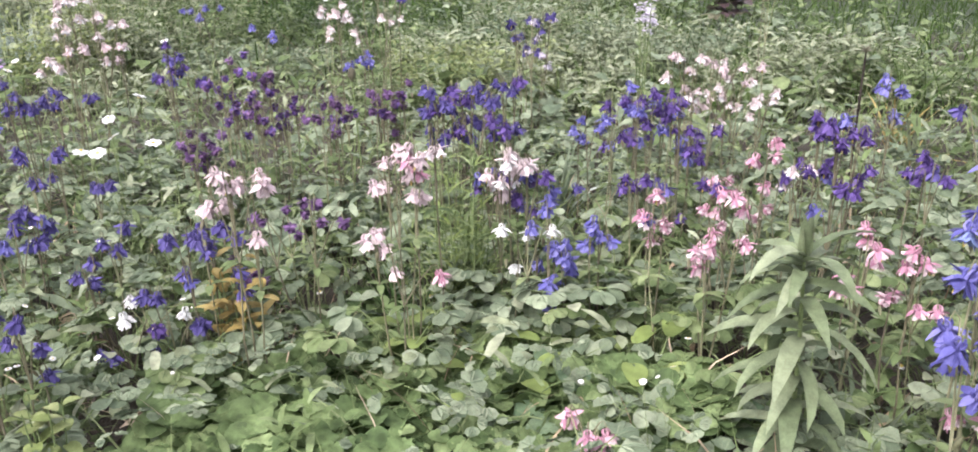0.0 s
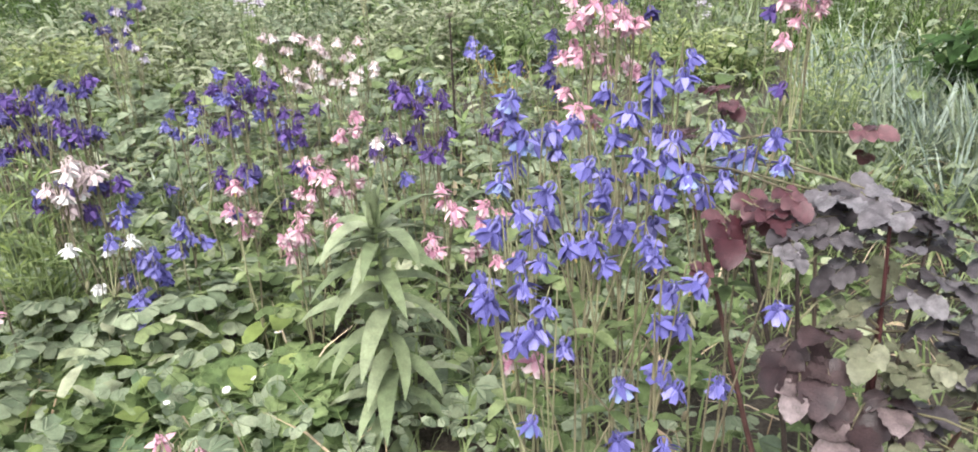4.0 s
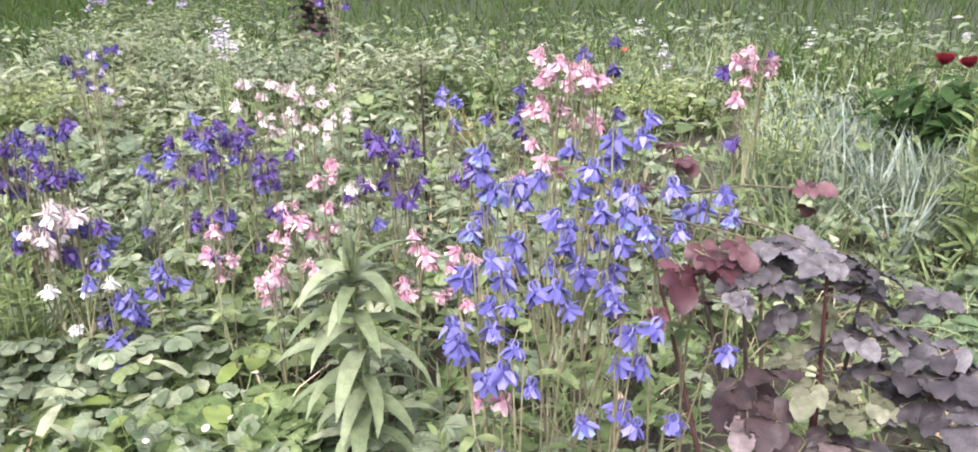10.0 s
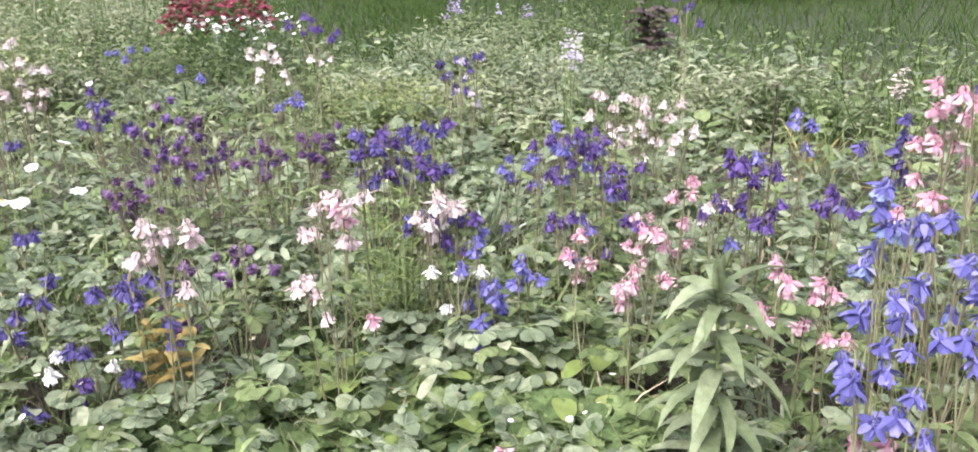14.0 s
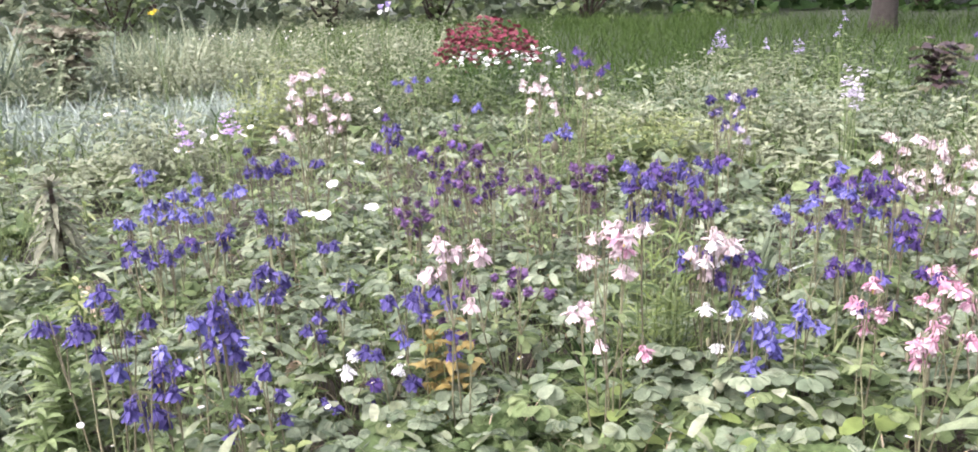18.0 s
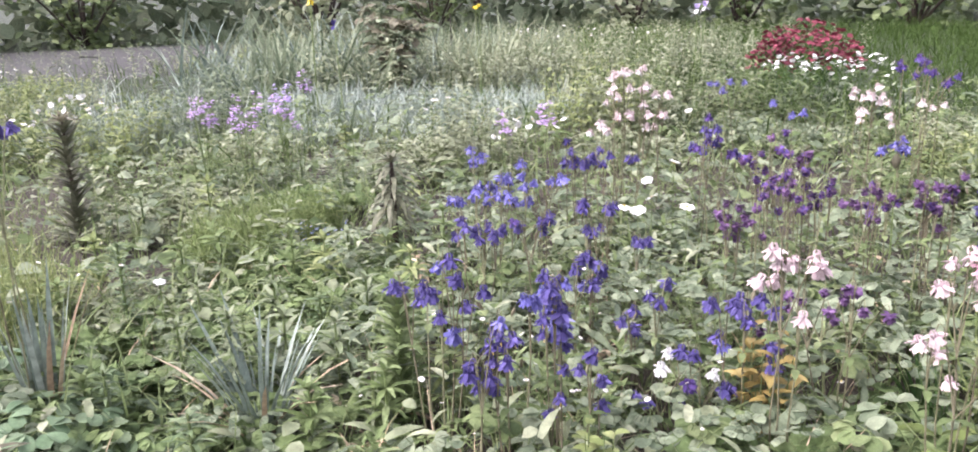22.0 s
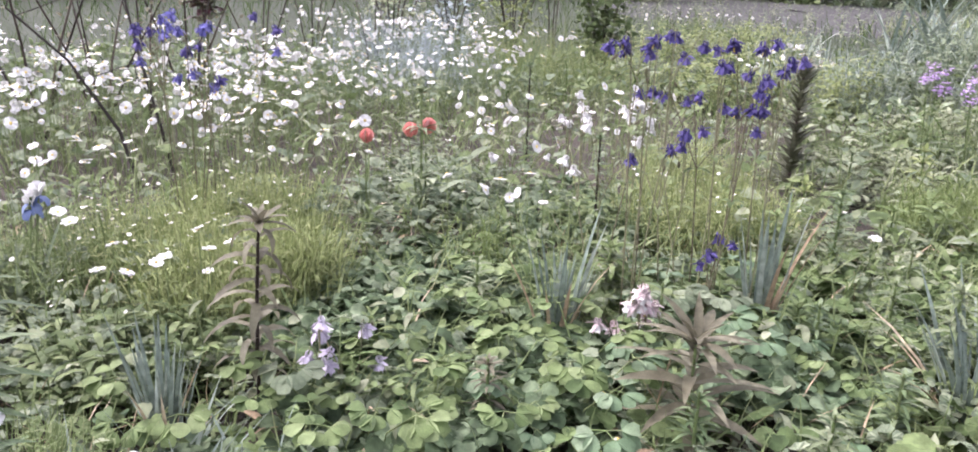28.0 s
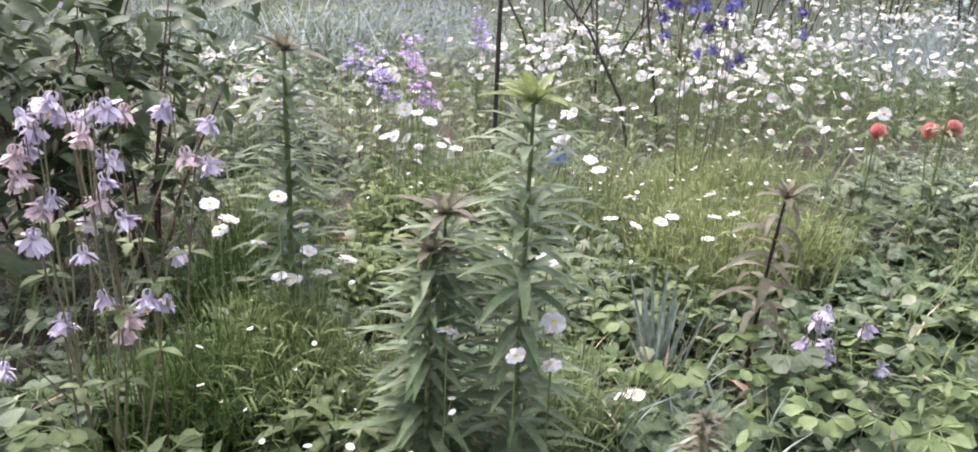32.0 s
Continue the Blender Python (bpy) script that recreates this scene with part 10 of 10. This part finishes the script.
strap_mass(3.76, 4.05, 0.2, 90, 0.42, 0.006, LEAF_SWORD, "mass of arching grey-green narrow leaves")
strap_mass(3.79, 3.77, 0.2, 90, 0.42, 0.006, LEAF_SWORD, "mass of arching grey-green narrow leaves")
strap_mass(3.90, 3.60, 0.2, 90, 0.42, 0.006, LEAF_SWORD, "mass of arching grey-green narrow leaves")
strap_mass(3.32, 3.42, 0.2, 90, 0.42, 0.006, LEAF_SWORD, "mass of arching grey-green narrow leaves")
strap_mass(3.45, 3.26, 0.2, 90, 0.42, 0.006, LEAF_SWORD, "mass of arching grey-green narrow leaves")
strap_mass(3.48, 3.91, 0.2, 90, 0.42, 0.006, LEAF_SWORD, "mass of arching grey-green narrow leaves")
strap_mass(3.82, 3.30, 0.2, 90, 0.42, 0.006, LEAF_SWORD, "mass of arching grey-green narrow leaves")
strap_mass(-1.82, -0.49, 0.07, 22, 0.3, 0.0055, LEAF_SWORD, "tuft of pale narrow leaves below the lilies")
strap_mass(-1.76, -0.37, 0.07, 22, 0.3, 0.0055, LEAF_SILVER, "tuft of pale narrow leaves below the lilies")
strap_mass(-1.86, -0.23, 0.07, 22, 0.3, 0.0055, LEAF_SWORD, "tuft of pale narrow leaves below the lilies")
strap_mass(-1.90, -0.07, 0.07, 22, 0.3, 0.0055, LEAF_SILVER, "tuft of pale narrow leaves below the lilies")
strap_mass(-2.02, -0.30, 0.07, 22, 0.3, 0.0055, LEAF_SWORD, "tuft of pale narrow leaves below the lilies")
leaf_clump(-2.04, 0.20, 8, LUSH, "low plant with rounded fresh green lobed leaves", 1.1)
leaf_clump(-2.18, 0.34, 8, LUSH, "low plant with rounded fresh green lobed leaves", 1.1)
leaf_clump(-2.15, 0.59, 8, LUSH, "low plant with rounded fresh green lobed leaves", 1.1)
leaf_clump(-2.07, 0.75, 8, BLUISH, "columbine leaf clump with blue-green lobed leaves", 1.1)
leaf_clump(-2.04, -0.42, 8, OVAL_DEEP, "plant with broad sea-green leaves", 1.1)
leaf_clump(-2.24, -0.22, 8, LUSH, "low plant with rounded fresh green lobed leaves", 1.1)
leaf_clump(-2.79, 0.40, 10, TREFOILS_DULL, "strawberry plant with large fresh green leaves", 1.15)
leaf_clump(-2.62, 0.47, 10, TREFOILS_DULL, "strawberry plant with large fresh green leaves", 1.15)
leaf_clump(-3.12, 0.72, 10, TREFOILS_DULL, "strawberry plant with large fresh green leaves", 1.15)
# ---- undergrowth ----
SHORT, WIDE, THIN = (0.2, 0.95, 0.95, 0.06), (0.3, 1.0, 0.85, 0.1), (0.6, 1.0, 0.7, 0.04)
lobes = joined(*[(strip(0.036, 0.017, (0.2, 1.0, 0.7), 0.1, 0.5, 0.3), at(0, 0, 0, a), 0) for a in (-1.15, 0, 1.15)])
oval, slim, broad = strip(0.052, 0.018, SHORT, 0.3, 0.7, 0.25), strip(0.085, 0.011, THIN, 0.5, 0.9, 0.25), strip(0.055, 0.026, WIDE, 0.2, 0.6, 0.25)
three = joined(*[(strip(0.062, 0.028, (0.2, 0.9, 1.0, 0.7, 0.12), 0.2, 0.7, 0.28), at(0, 0, 0, a, 0, 0.1), 0) for a in (-1.4, 0, 1.4)])


def cover(name, mat, temps, k, r0, r1, a0, a1, low, high, label, seed, keep=0.5, size=(0.7, 1.3), pitch=(-0.4, 0.7), deep=0.8):
    """Leaves laid over a ring sector: most near the top of an uneven canopy, some below."""
    g = np.random.default_rng(seed)
    xy = grown(near_sector(g, k, r0, r1, a0, a1))
    p = patchy(xy, 1.6, seed)
    xy = xy[p > keep * g.uniform(0, 1.6, len(xy))]
    top = low + (high - low) * patchy(xy, 2.4, seed + 1)
    z = top * (1 - deep * g.uniform(0, 1, len(xy)) ** 2)
    return spread(name, temps, (mat,), lift(xy, z), g, size, pitch, (-0.5, 0.5), label, "foliage")


A0, A1 = -78, 170
cover("undergrowth", LEAF_MID, [tmpl(slim), lobes, SCALLOP, SCALLOP], 12500, 0.7, 4.4, A0, A1, 0.06, 0.2, "mixed green leaves covering the bed", 21, 0.7, (0.45, 0.95))
cover("undergrowth", LEAF_GREY, [lobes, SCALLOP, SCALLOP], 14000, 0.7, 4.6, A0, A1, 0.08, 0.28, "grey-green lobed leaves covering the bed", 22, 0.7, (0.6, 1.1))
cover("young_shoots", LEAF_FRESH, [STAR], 620, 1.5, 4.6, A0, A1, 0.12, 0.26, "young star-shaped shoots of lilies and other perennials", 28, 0.8, (0.7, 1.35), (-0.2, 0.2), 0.4)
cover("undergrowth", LEAF_PALE, [tmpl(slim), tmpl(oval)], 11000, 2.2, 7.5, A0, A1, 0.12, 0.34, "pale slender leaves of crowded perennials", 23, 0.6)
cover("undergrowth", LEAF_DRY, [tmpl(slim)], 1500, 0.7, 5.0, A0, A1, 0.03, 0.12, "scattered dry leaves and stalks", 26, 0.5)
cover("undergrowth", LEAF_GREY, [tmpl(oval), tmpl(slim), tmpl(broad)], 13000, 4.2, 10.0, A0, A1, 0.1, 0.36, "grey-green foliage farther back", 24, size=(1.0, 2.1))
cover("undergrowth", LEAF_MID, [tmpl(slim), tmpl(broad)], 12000, 4.2, 11.0, A0, A1, 0.1, 0.34, "green foliage farther back", 25, size=(1.0, 2.1))
cover("undergrowth", LEAF_GREY, [tmpl(slim), lobes, SCALLOP], 2600, 2.8, 5.2, -34, 48, 0.18, 0.36, "pale green leaves of crowded perennials", 27, 0.5, (0.9, 1.5))
blade = tmpl(ribbon(0.34, 0.0032, (0.8, 1.0, 0.7, 0.05), 1.42, 0.6))
bent = tmpl(ribbon(0.4, 0.0042, (0.8, 1.0, 0.8, 0.05), 1.35, 1.2))
for lo, hi, k, mat, a0, a1, size, lab, sd in ((8.0, 24.0, 9000, MEADOW, 2, 30, (0.8, 1.7), "rough grass behind the beds", 37), (5.5, 22.0, 26000, MEADOW, -78, 8, (0.7, 1.6), "long uncut meadow grass behind the beds", 31), (3.0, 9.0, 16000, GRASS, -60, 170, (0.6, 1.3), "grass growing among the perennials", 32), (7.0, 27.0, 15000, MEADOW, 8, 170, (0.8, 1.7), "rough grass behind the garden", 33),
                                        (0.8, 4.2, 9000, GRASS, A0, A1, (0.4, 0.95), "thin grass between the flowers", 34), (0.8, 4.2, 1100, LEAF_DRY, A0, A1, (0.4, 0.9), "dry stalks between the flowers", 35), (0.3, 4.0, 5000, MEADOW, 170, 282, (0.3, 0.6), "short grass behind the standpoint", 36)):
    gm = np.random.default_rng(sd)
    xy = grown(near_sector(gm, k, lo, hi, a0, a1))
    spread("grass", [blade, bent], (mat,), lift(xy, np.zeros(len(xy))), gm, size, (-0.25, 0.25), (-0.25, 0.25), lab, "grass")
rs = random.Random(5)
for i in range(74):
    a, d = radians(rs.uniform(-65, 160)), math.sqrt(rs.uniform(1.4, 8.5))
    strawberry(0.5 - d * math.sin(a), 0.4 + d * math.cos(a), rs.choice((6, 7, 8)), "strawberry plant with fresh green three-part leaves")
# ---- the edge of the garden: bushes and trees ----
for i in range(26):
    a, d = radians(-78 + i * 9.6 + rs.uniform(-3, 3)), rs.uniform(22, 27)
    shrub(-d * math.sin(a), d * math.cos(a), rs.uniform(2.4, 3.8), rs.uniform(2.0, 2.8), 640, LEAF_PALE if 9 < i < 17 and i % 2 else LEAF_DARK if i % 2 and i < 8 else LEAF_MID, "dense green bush at the garden's edge", leaf=0.25, half=0.085, seed=60 + i, stems=9, prof=(0.2, 1.0, 0.9, 0.05), full=True)
for i in (0, 1, 2, 3, 9, 10, 11):
    a = radians(-72 + i * 20 + rs.uniform(-5, 5))
    d = rs.uniform(18, 23)
    tree(-d * math.sin(a), d * math.cos(a), rs.uniform(6, 8), rs.uniform(0.16, 0.26), 2.6, "dark tree trunk with a leafy crown behind the garden", seed=i, n=800)
gb = np.random.default_rng(77)
for k, a0, a1, mat in ((6500, -85, 5, LEAF_DARK), (5000, 5, 75, LEAF_GREY), (5000, 75, 178, LEAF_MID)):
    xy = near_sector(gb, k, 27.0, 34.0, a0, a1)
    spread("hedge", [tmpl(ribbon(0.6, 0.2, SHORT, 0.2, 0.7))], (mat,), lift(xy, 4.2 * gb.uniform(0, 1, k) ** 1.2), gb, (0.6, 1.4), (-1.0, 0.5), (-0.8, 0.8), "dense hedge closing the garden", "hedge")
